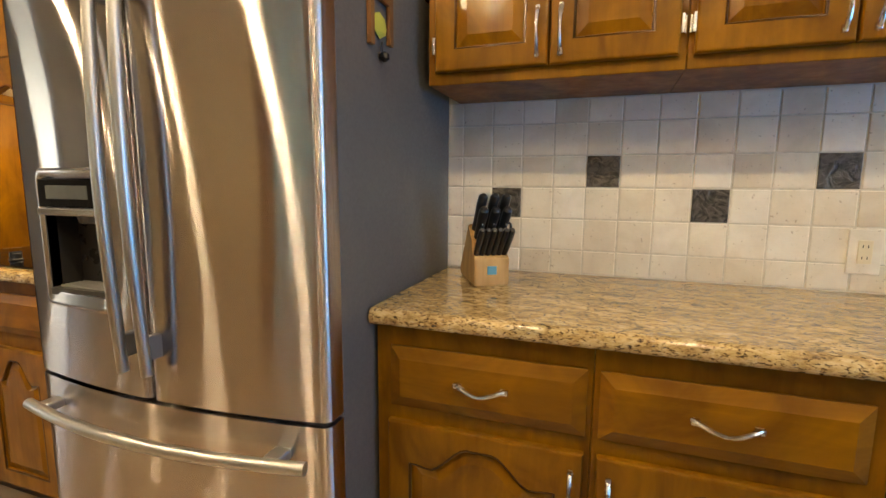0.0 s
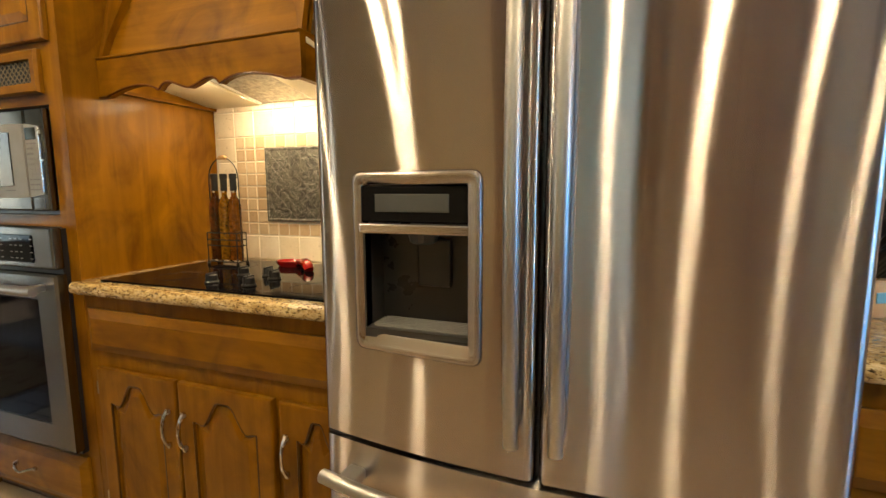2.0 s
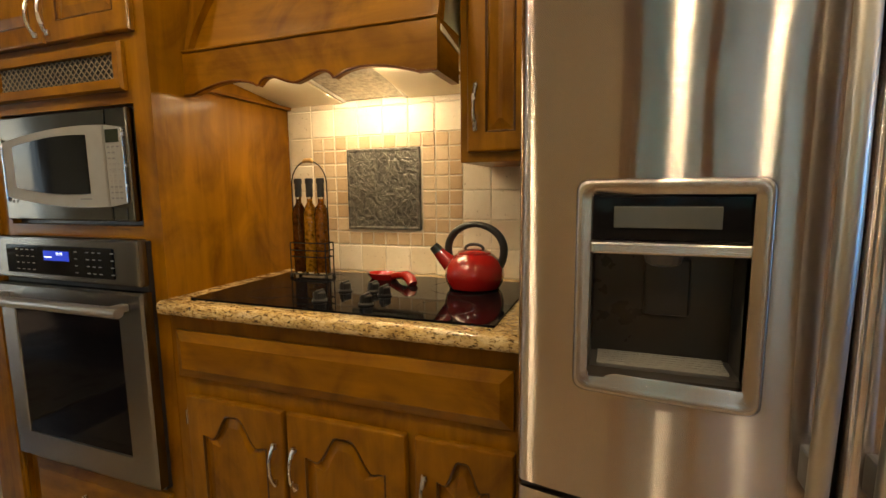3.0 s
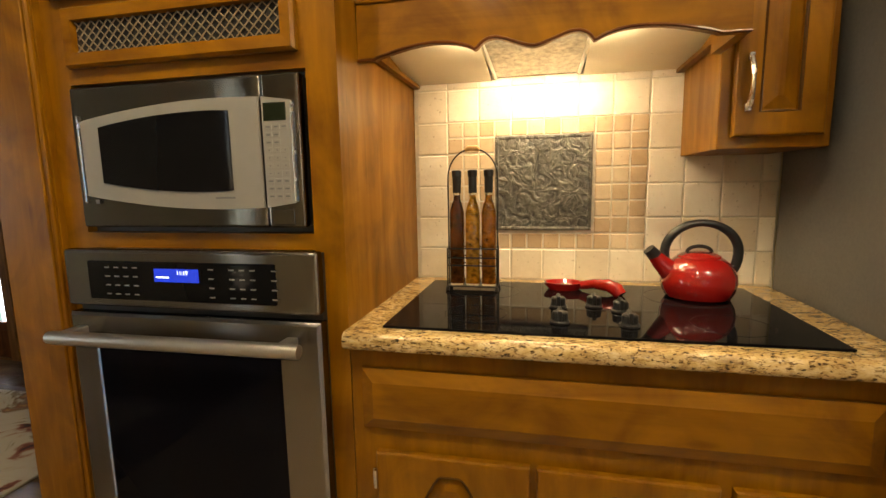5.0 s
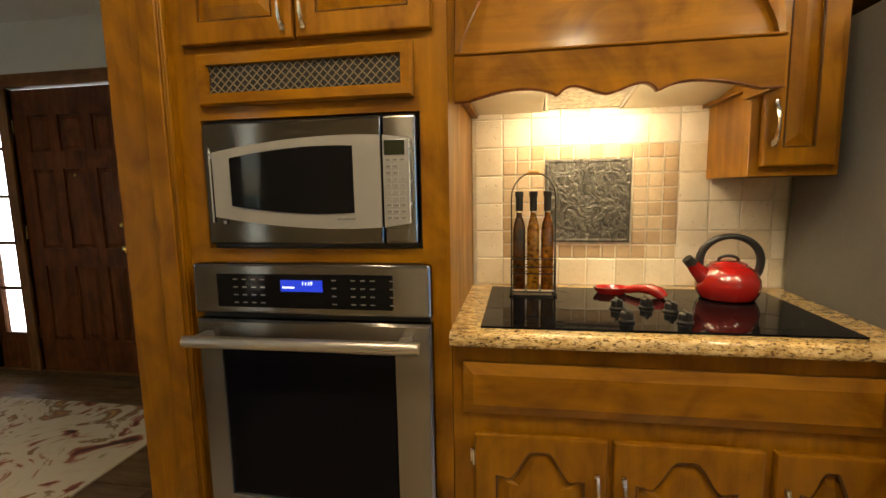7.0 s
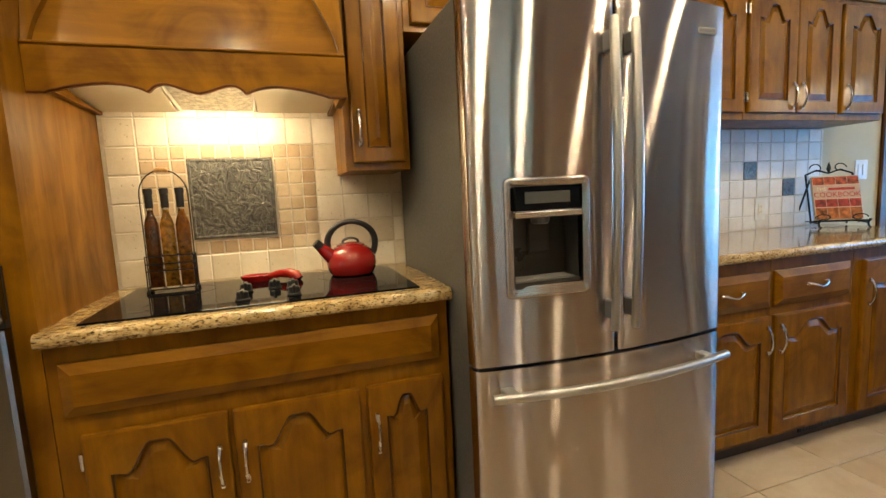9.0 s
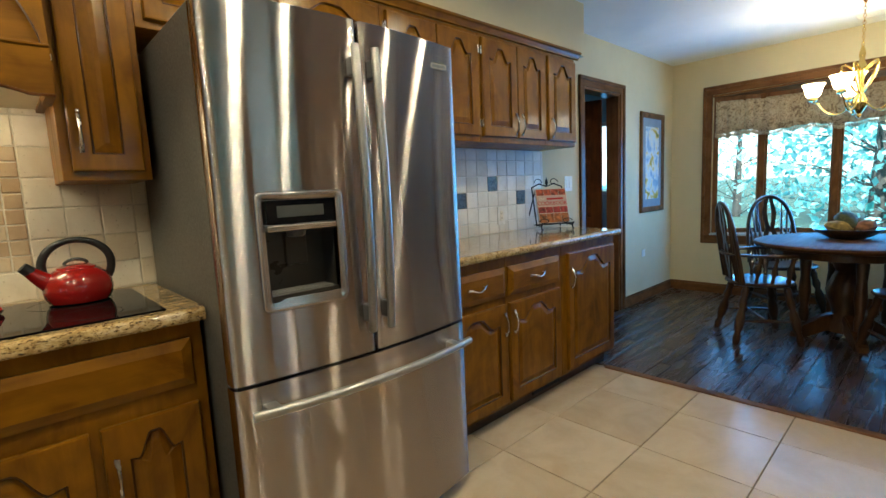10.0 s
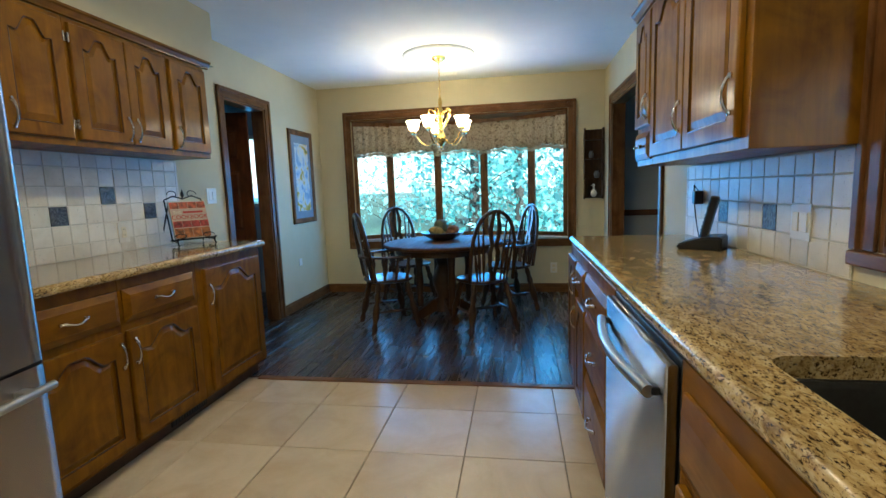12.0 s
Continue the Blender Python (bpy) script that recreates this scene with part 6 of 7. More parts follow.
t = thing("wooden_bowl", TX + 0.12, TY + 0.02, 0.748, "shallow dark wooden bowl heaped with gourds", "bowl")
BX, BY = TX + 0.12, TY + 0.02
bm = bmesh.new()
lathe(bm, [(0.09, 0.0), (0.13, 0.012), (0.20, 0.055), (0.215, 0.075), (0.205, 0.076), (0.12, 0.025), (0.0, 0.018)], BX, BY, 0.7485, 36)
part("dish", bm, chair_wood, t, "", True)
for k, (dx, dy, dz, rx, ry, rz, col) in enumerate(((-0.06, 0.05, 0.085, 0.10, 0.06, 0.05, (0.30, 0.20, 0.05)), (0.07, -0.02, 0.09, 0.11, 0.06, 0.05, (0.10, 0.085, 0.03)), (0.0, -0.09, 0.085, 0.10, 0.055, 0.048, (0.24, 0.10, 0.035)), (0.0, 0.01, 0.13, 0.12, 0.065, 0.05, (0.075, 0.07, 0.025)))):
    g = thing("gourd", BX + dx, BY + dy, 0.748 + dz - rz, "dried mottled gourd lying in the wooden bowl", "gourd", "gourds in the bowl")
    bm = bmesh.new()
    bmesh.ops.create_uvsphere(bm, u_segments=18, v_segments=10, radius=1)
    for w in bm.verts:
        ang = math.atan2(w.co.y, w.co.z)
        q = 1 + 0.05 * math.cos(8 * ang)
        w.co = Vector((w.co.x * rx, w.co.y * ry * q * (1 - 0.25 * w.co.x), w.co.z * rz * q * (1 - 0.25 * w.co.x)))
    bmesh.ops.transform(bm, matrix=pose(BX + dx, BY + dy, 0.748 + dz, 0, 10 * (k - 1), 60 + 47 * k), verts=bm.verts)
    part("skin", bm, plain("gourd_" + str(k), col, 0.75, 0, 0.5, 30, 0.0, 0.1, None, 0.3), g, "", True)

# ---- chandelier ----
CX, CY = 2.72, -0.07
t = thing("ceiling_medallion", CX, CY, CEIL - 0.02, "round white moulded plaster ceiling medallion", "medallion")
bm = bmesh.new()
lathe(bm, [(0.335, 0.0), (0.335, -0.008), (0.32, -0.022), (0.295, -0.024), (0.285, -0.012), (0.25, -0.012), (0.24, -0.02), (0.10, -0.02)], CX, CY, CEIL - 0.001, 56)
part("rose", bm, ceiling_paint, t, "", True)
t = thing("chandelier", CX, CY, 1.62, "brass chandelier with five lit frosted glass shades", "chandelier")
bm = bmesh.new()
lathe(bm, [(0.065, 0.0), (0.065, -0.012), (0.045, -0.03), (0.015, -0.045), (0.008, -0.06)], CX, CY, CEIL - 0.0215, 24)
part("canopy", bm, brass, t, "", True)
for k in range(13):
    bm = bmesh.new()
    z = 2.415 - k * 0.024
    c, s = (1, 0) if k % 2 else (0, 1)
    tube(bm, [(CX + c * 0.008 * math.cos(a), CY + s * 0.008 * math.cos(a), z + 0.016 * math.sin(a)) for a in arc(10, 0, 2 * math.pi)[:-1]], 0.002, 5, True)
    part("chain_link", bm, brass, t)
bm = bmesh.new()
lathe(bm, [(0.004, 0.50), (0.012, 0.48), (0.02, 0.44), (0.014, 0.40), (0.03, 0.36), (0.036, 0.32), (0.018, 0.28), (0.014, 0.20), (0.024, 0.16), (0.042, 0.12), (0.046, 0.09), (0.025, 0.05), (0.012, 0.03), (0.016, 0.015), (0.003, 0.0)], CX, CY, 1.62, 20)
part("stem", bm, brass, t, "turned brass stem", True)
shade_glow = plain("lit_shade", (0.85, 0.8, 0.7), 0.5, 0, 0.02, 5, 0, 0, ((1.0, 0.74, 0.42), 3.2))
for k in range(5):
    a = radians(20 + 72 * k)
    dx, dy = math.cos(a), math.sin(a)
    arm = []
    for s in arc(22):
        r = 0.03 + 0.235 * s
        z = 1.74 - 0.075 * math.sin(math.pi * min(1.0, s * 1.15)) + 0.035 * max(0, s - 0.75) * 4
        arm.append((CX + dx * r, CY + dy * r, z))
    bm = bmesh.new()
    tube(bm, arm, 0.006, 8)
    curl = [(CX + dx * (0.02 + 0.09 * math.sin(math.pi * s)), CY + dy * (0.02 + 0.09 * math.sin(math.pi * s)), 1.80 + 0.20 * math.sin(math.pi * 0.75 * s)) for s in arc(12)]
    ap = part("arm", bm, brass, t, "curved brass arm", True)
    bm = bmesh.new()
    tube(bm, curl, 0.007, 6)
    part("scroll", bm, brass, ap, "brass scroll", True)
    ex, ey, ez = arm[-1]
    bm = bmesh.new()
    lathe(bm, [(0.006, 0.0), (0.028, 0.006), (0.030, 0.012), (0.022, 0.03), (0.018, 0.045)], ex, ey, ez, 16)
    part("cup", bm, brass, ap, "", True)
    bm = bmesh.new()
    lathe(bm, [(0.034, 0.035), (0.046, 0.05), (0.054, 0.08), (0.060, 0.105), (0.072, 0.128), (0.069, 0.128), (0.056, 0.105), (0.050, 0.08), (0.042, 0.052), (0.030, 0.04)], ex, ey, ez, 24)
    part("shade", bm, shade_glow, ap, "lit frosted bell shade", True)
    d = bpy.data.lights.new("chandelier_lamp", "POINT")
    d.energy, d.color, d.shadow_soft_size = CHAND, WARM, 0.03
    new("chandelier_lamp", d).location = (ex, ey, ez + 0.155)

# ---- dining wall things ----
t = thing("framed_picture", 3.21, BACK - 0.02, 0.92, "framed print of pale yellow flowers on blue", "picture")
bm = bmesh.new()
P = lambda pts, w: [front_point(a, b, w, BACK - 0.002, -1) for a, b in pts]
o, h = rect_like(2.93, 3.49, 0.925, 1.94, 2, 4), rect_like(2.985, 3.435, 0.98, 1.885, 2, 4)
rings_mesh(bm, [P(o, 0), P(o, 0.018), P(shrink(o, 0.012), 0.026), P(h, 0.014), P(h, 0.004)], True, False)
part("frame", bm, trim_wood, t, "stained wood frame")
part("mat_board", boxed(2.984, 3.436, BACK - 0.010, BACK - 0.006, 0.979, 1.886), plain("mat_board", (0.22, 0.27, 0.30), 0.8), t, "blue-grey mat board")
art, nt, b = material("flower_print")
v = spread(nt, (1, 1, 1), "World", False)
n1 = noise_at(nt, v, 9, 3, 0.5, 0.6)
c = ramp(nt, n1, [(0.35, (0.30, 0.42, 0.55)), (0.47, (0.62, 0.68, 0.70)), (0.53, (0.75, 0.70, 0.55)), (0.62, (0.62, 0.42, 0.06)), (0.70, (0.20, 0.24, 0.10))])
nt.links.new(c.outputs[0], b.inputs["Base Color"])
b.inputs["Roughness"].default_value = 0.25
part("print", boxed(3.05, 3.37, BACK - 0.0125, BACK - 0.0102, 1.06, 1.80), art, t, "printed flowers")


def plate(name, axis, at, s, a, z, w, h, label, kind="outlet", mat=None):
    """A wall plate facing along s, with rocker or sockets."""
    t = thing(name, *((a, at, z) if axis == "y" else (at, a, z)), label, kind)

    def slab(a0, a1, c0, c1, d0, d1, bev=0.002):
        lo, hi = sorted((at + s * d0, at + s * d1))
        return boxed(a0, a1, lo, hi, c0, c1, bev) if axis == "y" else boxed(lo, hi, a0, a1, c0, c1, bev)

    part("cover", slab(a - w / 2, a + w / 2, z - h / 2, z + h / 2, 0.0005, 0.006), mat or white_plastic, t)
    return t, slab


plate("wall_outlet", "y", BACK, -1, 3.03, 0.50, 0.07, 0.075, "small white wall box on the yellow wall")
t, slab = plate("wall_outlet", "x", FAR, -1, -1.19, 0.29, 0.075, 0.12, "white wall outlet above the baseboard")
for q in (-0.025, 0.025):
    part("socket", slab(-1.19 - 0.016, -1.19 + 0.016, 0.29 + q - 0.014, 0.29 + q + 0.014, 0.006, 0.008), ivory, t)
t, slab = plate("wall_outlet", "x", FAR, -1, 0.78, 0.29, 0.075, 0.12, "white wall outlet above the baseboard")
t, slab = plate("light_switch", "y", BACK, -1, 1.60, 1.255, 0.115, 0.12, "white double rocker light switch", "light switch")
for q in (-0.023, 0.023):
    part("rocker", slab(1.60 + q - 0.016, 1.60 + q + 0.016, 1.22, 1.29, 0.006, 0.010), white_plastic, t)
t, slab = plate("wall_outlet", "y", BACK - 0.010, -1, 0.72, 1.053, 0.078, 0.125, "stone-coloured outlet plate on the tiles", "outlet", wall_tile)
part("socket_block", slab(0.703, 0.737, 1.02, 1.086, 0.006, 0.009), ivory, t, "ivory sockets")
for q in (1.037, 1.069):
    for w in (-0.006, 0.006):
        part("slot", slab(0.72 + w - 0.001, 0.72 + w + 0.001, q - 0.004, q + 0.004, 0.009, 0.0096, 0), black_plastic, t)
t, slab = plate("light_switch", "y", RIGHT + 0.010, 1, 0.003, 1.09, 0.115, 0.125, "off-white plate with outlet and switch", "light switch", white_plastic)
part("socket_block", slab(0.011, 0.046, 1.057, 1.123, 0.006, 0.009), ivory, t, "ivory sockets")
part("rocker", slab(-0.042, -0.007, 1.057, 1.123, 0.006, 0.011), white_plastic, t, "white rocker")

t = thing("ceiling_vent", 3.45, -0.05, CEIL, "small white metal ceiling air vent", "vent")
part("frame", boxed(3.38, 3.52, -0.15, 0.05, CEIL - 0.008, CEIL - 0.001, 0.002), white_plastic, t)
for k in range(6):
    part("slat", boxed(3.395 + k * 0.02, 3.404 + k * 0.02, -0.14, 0.04, CEIL - 0.012, CEIL - 0.008), white_plastic, t)

t = thing("wall_shelf", FAR - 0.06, -1.62, 1.08, "dark wooden curio shelf with scalloped sides", "shelf")
bm = bmesh.new()
for yy in (-1.735, -1.535):
    prof = [(FAR - 0.002, 1.08)] + [(FAR - 0.055 - 0.035 * abs(math.sin(math.pi * 3.5 * s)), 1.08 + 0.78 * s) for s in arc(28)] + [(FAR - 0.002, 1.86)]
    prism(bm, [(a, yy, c) for a, c in prof], (0, 0.014, 0))
part("sides", bm, chair_wood, t)
for k, z in enumerate((1.09, 1.30, 1.52, 1.73)):
    part("shelf_board", boxed(FAR - 0.08, FAR - 0.004, -1.721, -1.535, z, z + 0.014, 0.002), chair_wood, t)
part("back", boxed(FAR - 0.004, FAR - 0.001, -1.721, -1.535, 1.10, 1.85), chair_wood, t)
t = thing("goose_figurine", FAR - 0.045, -1.63, 1.104, "small white ceramic goose on the wooden shelf", "figurine")
bm = bmesh.new()
lathe(bm, [(0.018, 0.0), (0.030, 0.02), (0.034, 0.045), (0.024, 0.066), (0.010, 0.08), (0.008, 0.115), (0.013, 0.128), (0.010, 0.142), (0.002, 0.147)], FAR - 0.045, -1.63, 1.1045, 14)
tube(bm, [(FAR - 0.045, -1.62, 1.235), (FAR - 0.045, -1.602, 1.231)], [0.006, 0.002], 6)
part("goose", bm, white_plastic, t, "", True)
for yy, z, r in ((-1.60, 1.534, 0.026), (-1.66, 1.314, 0.03)):
    t = thing("small_pot", FAR - 0.045, yy, z, "small dark pottery jar on the wooden shelf", "pot")
    bm = bmesh.new()
    lathe(bm, [(r * 0.7, 0.0005), (r, 0.02), (r, 0.05), (r * 0.6, 0.07), (r * 0.7, 0.08)], FAR - 0.045, yy, z, 14)
    part("jar", bm, grey_plastic, t, "", True)

# ---- cookbook on its easel ----
t = thing("book_easel", 1.09, 1.42, 0.936, "black wrought iron scroll easel on the counter", "easel")
E = pose(1.09, 1.41, 0.936, 0, 0, -30)


def iron_bar(name, pts, r=0.0052):
    bm = bmesh.new()
    tube(bm, [E @ Vector(p) for p in pts], r, 6)
    part(name, bm, iron, t, "", True)


lean = lambda x, h: (x, 0.02 + h * 0.28, h)
for sx in (-0.12, 0.12):
    iron_bar("upright", [lean(sx, 0.02), lean(sx, 0.30)])
    iron_bar("front_foot", [lean(sx, 0.03), (sx, -0.05, 0.025)] + [(sx, -0.075 + 0.022 * math.sin(a), 0.025 + 0.022 * math.cos(a) - 0.001) for a in arc(8, 0, 3.0)])
iron_bar("back_leg", [lean(-0.10, 0.27), (-0.14, 0.17, 0.004)])
iron_bar("back_leg", [lean(0.10, 0.27), (0.14, 0.17, 0.004)])
iron_bar("cross_bar", [(-0.14, 0.17, 0.02), (0.14, 0.17, 0.02)], 0.003)
iron_bar("ledge", [(-0.15, -0.02, 0.035), (0.15, -0.02, 0.035)])
iron_bar("top_bar", [lean(-0.12, 0.30), lean(-0.06, 0.325), lean(0.0, 0.305), lean(0.06, 0.325), lean(0.12, 0.30)])
for sx in (-1, 1):
    iron_bar("scroll", [lean(sx * (0.06 + 0.035 * math.cos(a) * (1 - a / 9)), 0.335 + 0.03 * math.sin(a) * (1 - a / 9)) for a in arc(18, 0, 5.5)], 0.003)
    iron_bar("ledge_scroll", [(sx * (0.085 + 0.045 * math.cos(a) * (1 - a / 9)), -0.035, 0.055 + 0.022 * math.sin(a) * (1 - a / 9)) for a in arc(18, 0, 5.5)], 0.003)
bm = bmesh.new()
lathe(bm, [(0.004, 0.0), (0.012, 0.02), (0.008, 0.04), (0.001, 0.06)], 0, 0, 0, 8)
bmesh.ops.transform(bm, matrix=E @ Matrix.Translation(lean(0, 0.31)), verts=bm.verts)
part("finial", bm, iron, t)

t = thing("cookbook", 1.08, 1.40, 0.97, "red and white cookbook standing on the iron easel", "book")
BK = E @ pose(0, -0.022, 0.042, -15.6, 0, 0)
part("cover", turned(boxed(-0.118, 0.118, 0.0, 0.022, 0.0, 0.255, 0.002), BK), plain("cover_white", (0.62, 0.52, 0.44), 0.35), t, "white cover")
for k, (z0, z1, col) in enumerate(((0.205, 0.250, (0.50, 0.10, 0.05)), (0.145, 0.200, (0.36, 0.05, 0.04)), (0.075, 0.14, (0.42, 0.05, 0.045)), (0.005, 0.070, (0.45, 0.16, 0.05)))):
    m = plain("food_photos_" + str(k), col, 0.35, 0, 0.9, 35)
    if k in (1,):
        part("title_band", turned(boxed(-0.114, 0.114, -0.0012, 0.0005, 0.125, 0.200), BK), plain("title_band", (0.55, 0.42, 0.36), 0.35), t, "pale title band")
        continue
    for q in range(4):
        a = -0.114 + q * 0.0575
        zt = z1 if k != 2 else 0.120
        part("photo", turned(boxed(a, a + 0.055, -0.0012, 0.0005, z0, zt), BK), m, t, "printed food photo")
title_red = plain("title_red", (0.45, 0.03, 0.03), 0.4)
lettering("THE", 0.030, BK @ pose(-0.075, -0.0018, 0.170, 90, 0, 0), white_plastic, t, "title", "printed title word")
lettering("COOKBOOK", 0.040, BK @ pose(0.0, -0.0018, 0.133, 90, 0, 0), title_red, t, "title", "printed title word")
part("title_bar", turned(boxed(-0.04, 0.09, -0.0018, -0.001, 0.172, 0.186), BK), title_red, t, "red printed bar")

# ---- telephone ----
t = thing("cordless_phone", 0.53, -1.62, 0.936, "black cordless telephone standing in its base", "telephone")
N = pose(0.53, -1.62, 0.936, 0, 0, 150) @ Matrix.Scale(1.2, 4)
bm = bmesh.new()
prism(bm, [(-0.06, -0.075, 0.0005), (-0.06, 0.075, 0.0), (-0.06, 0.075, 0.05), (-0.06, 0.02, 0.048), (-0.06, -0.075, 0.02)], (0.15, 0, 0))
bmesh.ops.bevel(bm, geom=list(bm.edges), offset=0.006, segments=2, affect="EDGES")
part("base", turned(bm, N), black_plastic, t)
bm = boxed(-0.024, 0.024, -0.014, 0.014, 0.0, 0.17, 0.007, 2)
hs = part("handset", turned(bm, N @ pose(-0.03, -0.005, 0.03, -13, 0, 0)), black_plastic, t)
part("screen", turned(boxed(-0.016, 0.016, -0.016, -0.0135, 0.115, 0.15), N @ pose(-0.03, -0.005, 0.03, -13, 0, 0)), lcd_mat, hs, "grey screen")
for r in range(5):
    for c in range(3):
        part("key", turned(boxed(-0.015 + c * 0.011, -0.007 + c * 0.011, -0.0165, -0.0135, 0.03 + r * 0.015, 0.039 + r * 0.015), N @ pose(-0.03, -0.005, 0.03, -13, 0, 0)), grey_plastic, hs)
part("tray", turned(boxed(-0.20, -0.07, -0.06, 0.06, 0.0, 0.012, 0.004), N), black_plastic, t, "flat black tray")
t = thing("wall_plug", 0.886, RIGHT + 0.02, 1.13, "black wall adapter with a hanging cord", "adapter")
part("adapter", boxed(0.866, 0.906, RIGHT + 0.0105, RIGHT + 0.055, 1.12, 1.19, 0.005), black_plastic, t)
bm = bmesh.new()
tube(bm, [(0.886, RIGHT + 0.03, 1.19), (0.906, RIGHT + 0.045, 1.22), (0.92, RIGHT + 0.04, 1.15), (0.90, RIGHT + 0.03, 1.02), (0.80, RIGHT + 0.05, 0.95), (0.70, RIGHT + 0.08, 0.942)], 0.003, 6)
part("cord", bm, black_plastic, t)

# ---- rug in the entry ----
rug_mat, nt, b = material("rug_wool")
v = spread(nt, (1, 1, 1), "World", False)
n1 = noise_at(nt, v, 3.2, 5, 0.55, 2.2)
c = ramp(nt, n1, [(0.30, (0.02, 0.018, 0.015)), (0.34, (0.17, 0.03, 0.02)), (0.40, (0.30, 0.10, 0.05)), (0.43, (0.55, 0.47, 0.35)), (0.57, (0.58, 0.51, 0.39)), (0.60, (0.25, 0.20, 0.10)), (0.66, (0.20, 0.035, 0.025)), (0.72, (0.45, 0.28, 0.10))])
c.color_ramp.interpolation = "B_SPLINE"
nt.links.new(c.outputs[0], b.inputs["Base Color"])
b.inputs["Roughness"].default_value = 0.95
bump(nt, b, noise_at(nt, v, 220, 3), 0.5, 0.003)
t = thing("area_rug", -5.1, 1.0, 0, "cream wool rug with burgundy and olive floral pattern", "rug")
part("rug_field", boxed(-6.05, -4.24, -0.25, 2.2, 0.0005, 0.012, 0.004), rug_mat, t)

# ---- outside ----
lawn = plain("lawn", (0.03, 0.085, 0.06), 0.9, 0, 0.5, 3, 0, 0.6)
bm = bmesh.new()
prism(bm, [(-400, -400, -0.6), (400, -400, -0.6), (400, 400, -0.6), (-400, 400, -0.6)], (0, 0, 0.1))
structure("ground", bm, lawn, "mown green lawn round the house", "ground")
leaf_mat, nt, b = material("leaves")
o = nt.nodes.new("ShaderNodeNewGeometry")
# teal and very light: bluish, overexposed daylight is put into the leaf colour
c = ramp(nt, o.outputs["Random Per Island"], [(0.0, (0.06, 0.32, 0.30)), (0.5, (0.20, 0.58, 0.58)), (1.0, (0.42, 0.80, 0.82))])
nt.links.new(c.outputs[0], b.inputs["Base Color"])
b.inputs["Roughness"].default_value = 0.45
tr = nt.nodes.new("ShaderNodeBsdfTranslucent")
nt.links.new(c.outputs[0], tr.inputs[0])
mx = nt.nodes.new("ShaderNodeMixShader")
mx.inputs[0].default_value = 0.4
nt.links.new(b.outputs[0], mx.inputs[1])
nt.links.new(tr.outputs[0], mx.inputs[2])
nt.links.new(mx.outputs[0], nt.nodes["Material Output"].inputs[0])
bark = plain("bark", (0.045, 0.05, 0.045), 0.9, 0, 0.4, 20, 0, 0.6)


def tree(x, y, height, spread_r, count, seed, low=0.12):
    """A tapered trunk with limbs, and a crown of loose leaf clusters round the limb ends."""
    rng = np.random.default_rng(seed)
    t = thing("tree", x, y, -0.5, "leafy green broadleaf tree on the lawn", "tree", "garden trees")
    bm = bmesh.new()
    pts = [(x + 0.12 * math.sin(3 * s + seed), y + 0.12 * math.cos(2 * s + seed), -0.5 + height * 0.85 * s) for s in arc(8)]
    tube(bm, pts, [0.16 * (1 - 0.85 * s) * height / 6 for s in arc(8)], 8)
    ends = []
    for k in range(26):
        s = low + (0.95 - low) * rng.random()
        i = min(7, int(s * 8))
        base = Vector(pts[i])
        a = rng.random() * 2 * math.pi
        ln = spread_r * (1.05 - 0.55 * s) * (0.55 + 0.6 * rng.random())
        tip = base + Vector((math.cos(a) * ln, math.sin(a) * ln, ln * (0.1 + 0.5 * rng.random())))
        mid = base.lerp(tip, 0.5) + Vector((0, 0, 0.08 * ln))
        tube(bm, [base, mid, tip], [0.022, 0.013, 0.005], 5)
        ends += [tip, mid, base.lerp(tip, 0.8)]
    part("trunk", bm, bark, t, "", True)
    ends = np.array([tuple(e) for e in ends])
    pick = ends[rng.integers(0, len(ends), count)]
    centre = pick + rng.normal(0, spread_r * 0.14, (count, 3))
    a = rng.normal(0, 1, (count, 3))
    a /= np.linalg.norm(a, axis=1)[:, None]
    c = np.cross(a, rng.normal(0, 1, (count, 3)))
    c /= np.linalg.norm(c, axis=1)[:, None]
    size = (0.06 + 0.075 * rng.random(count))[:, None]
    quad = np.stack([centre - a * size, centre + c * size * 0.5, centre + a * size, centre - c * size * 0.5], 1).reshape(-1, 3)
    me = bpy.data.meshes.new("crown")
    faces = np.arange(count * 4).reshape(-1, 4)
    me.from_pydata((quad - np.array((x, y, -0.5))).tolist(), [], faces.tolist())
    me.materials.append(leaf_mat)
    ob = new("crown", me)
    ob.parent = t


tree(9.5, -2.4, 6.0, 2.3, 3600, 5)
tree(10.5, 0.4, 6.5, 2.4, 1900, 8)
tree(13.5, -5.4, 8.0, 3.0, 4800, 13)
tree(17.0, -0.9, 9.0, 3.2, 2800, 17)
tree(22.0, 5.6, 7.0, 3.6, 1500, 31, 0.03)
tree(20.5, -5.0, 8.0, 3.6, 3600, 37, 0.03)
tree(21.0, 0.6, 8.0, 3.6, 3000, 41, 0.03)
tree(-1.6, -9.0, 7.0, 2.6, 7000, 23, 0.02)
# two unseen trees added to darken the sink window's reflection on the refrigerator
tree(0.4, -6.6, 6.0, 2.0, 5000, 29, 0.02)
tree(-3.4, -6.8, 6.0, 2.0, 5000, 43, 0.02)
# Added glowing panel: its emission whites out the sidelight panes like bright daylight.
structure("backdrop_entry", boxed(-9.0, -4.0, 4.6, 4.65, -0.5, 3.6), plain("backdrop_glow", (0.8, 0.82, 0.85), 0.9, 0, 0.05, 2, 0, 0, ((0.86, 0.88, 1.0), 1.1)), "glowing pale panel standing in for daylight beyond the front door", "backdrop")

# ---- floor pieces ----
tile_mesh = {}


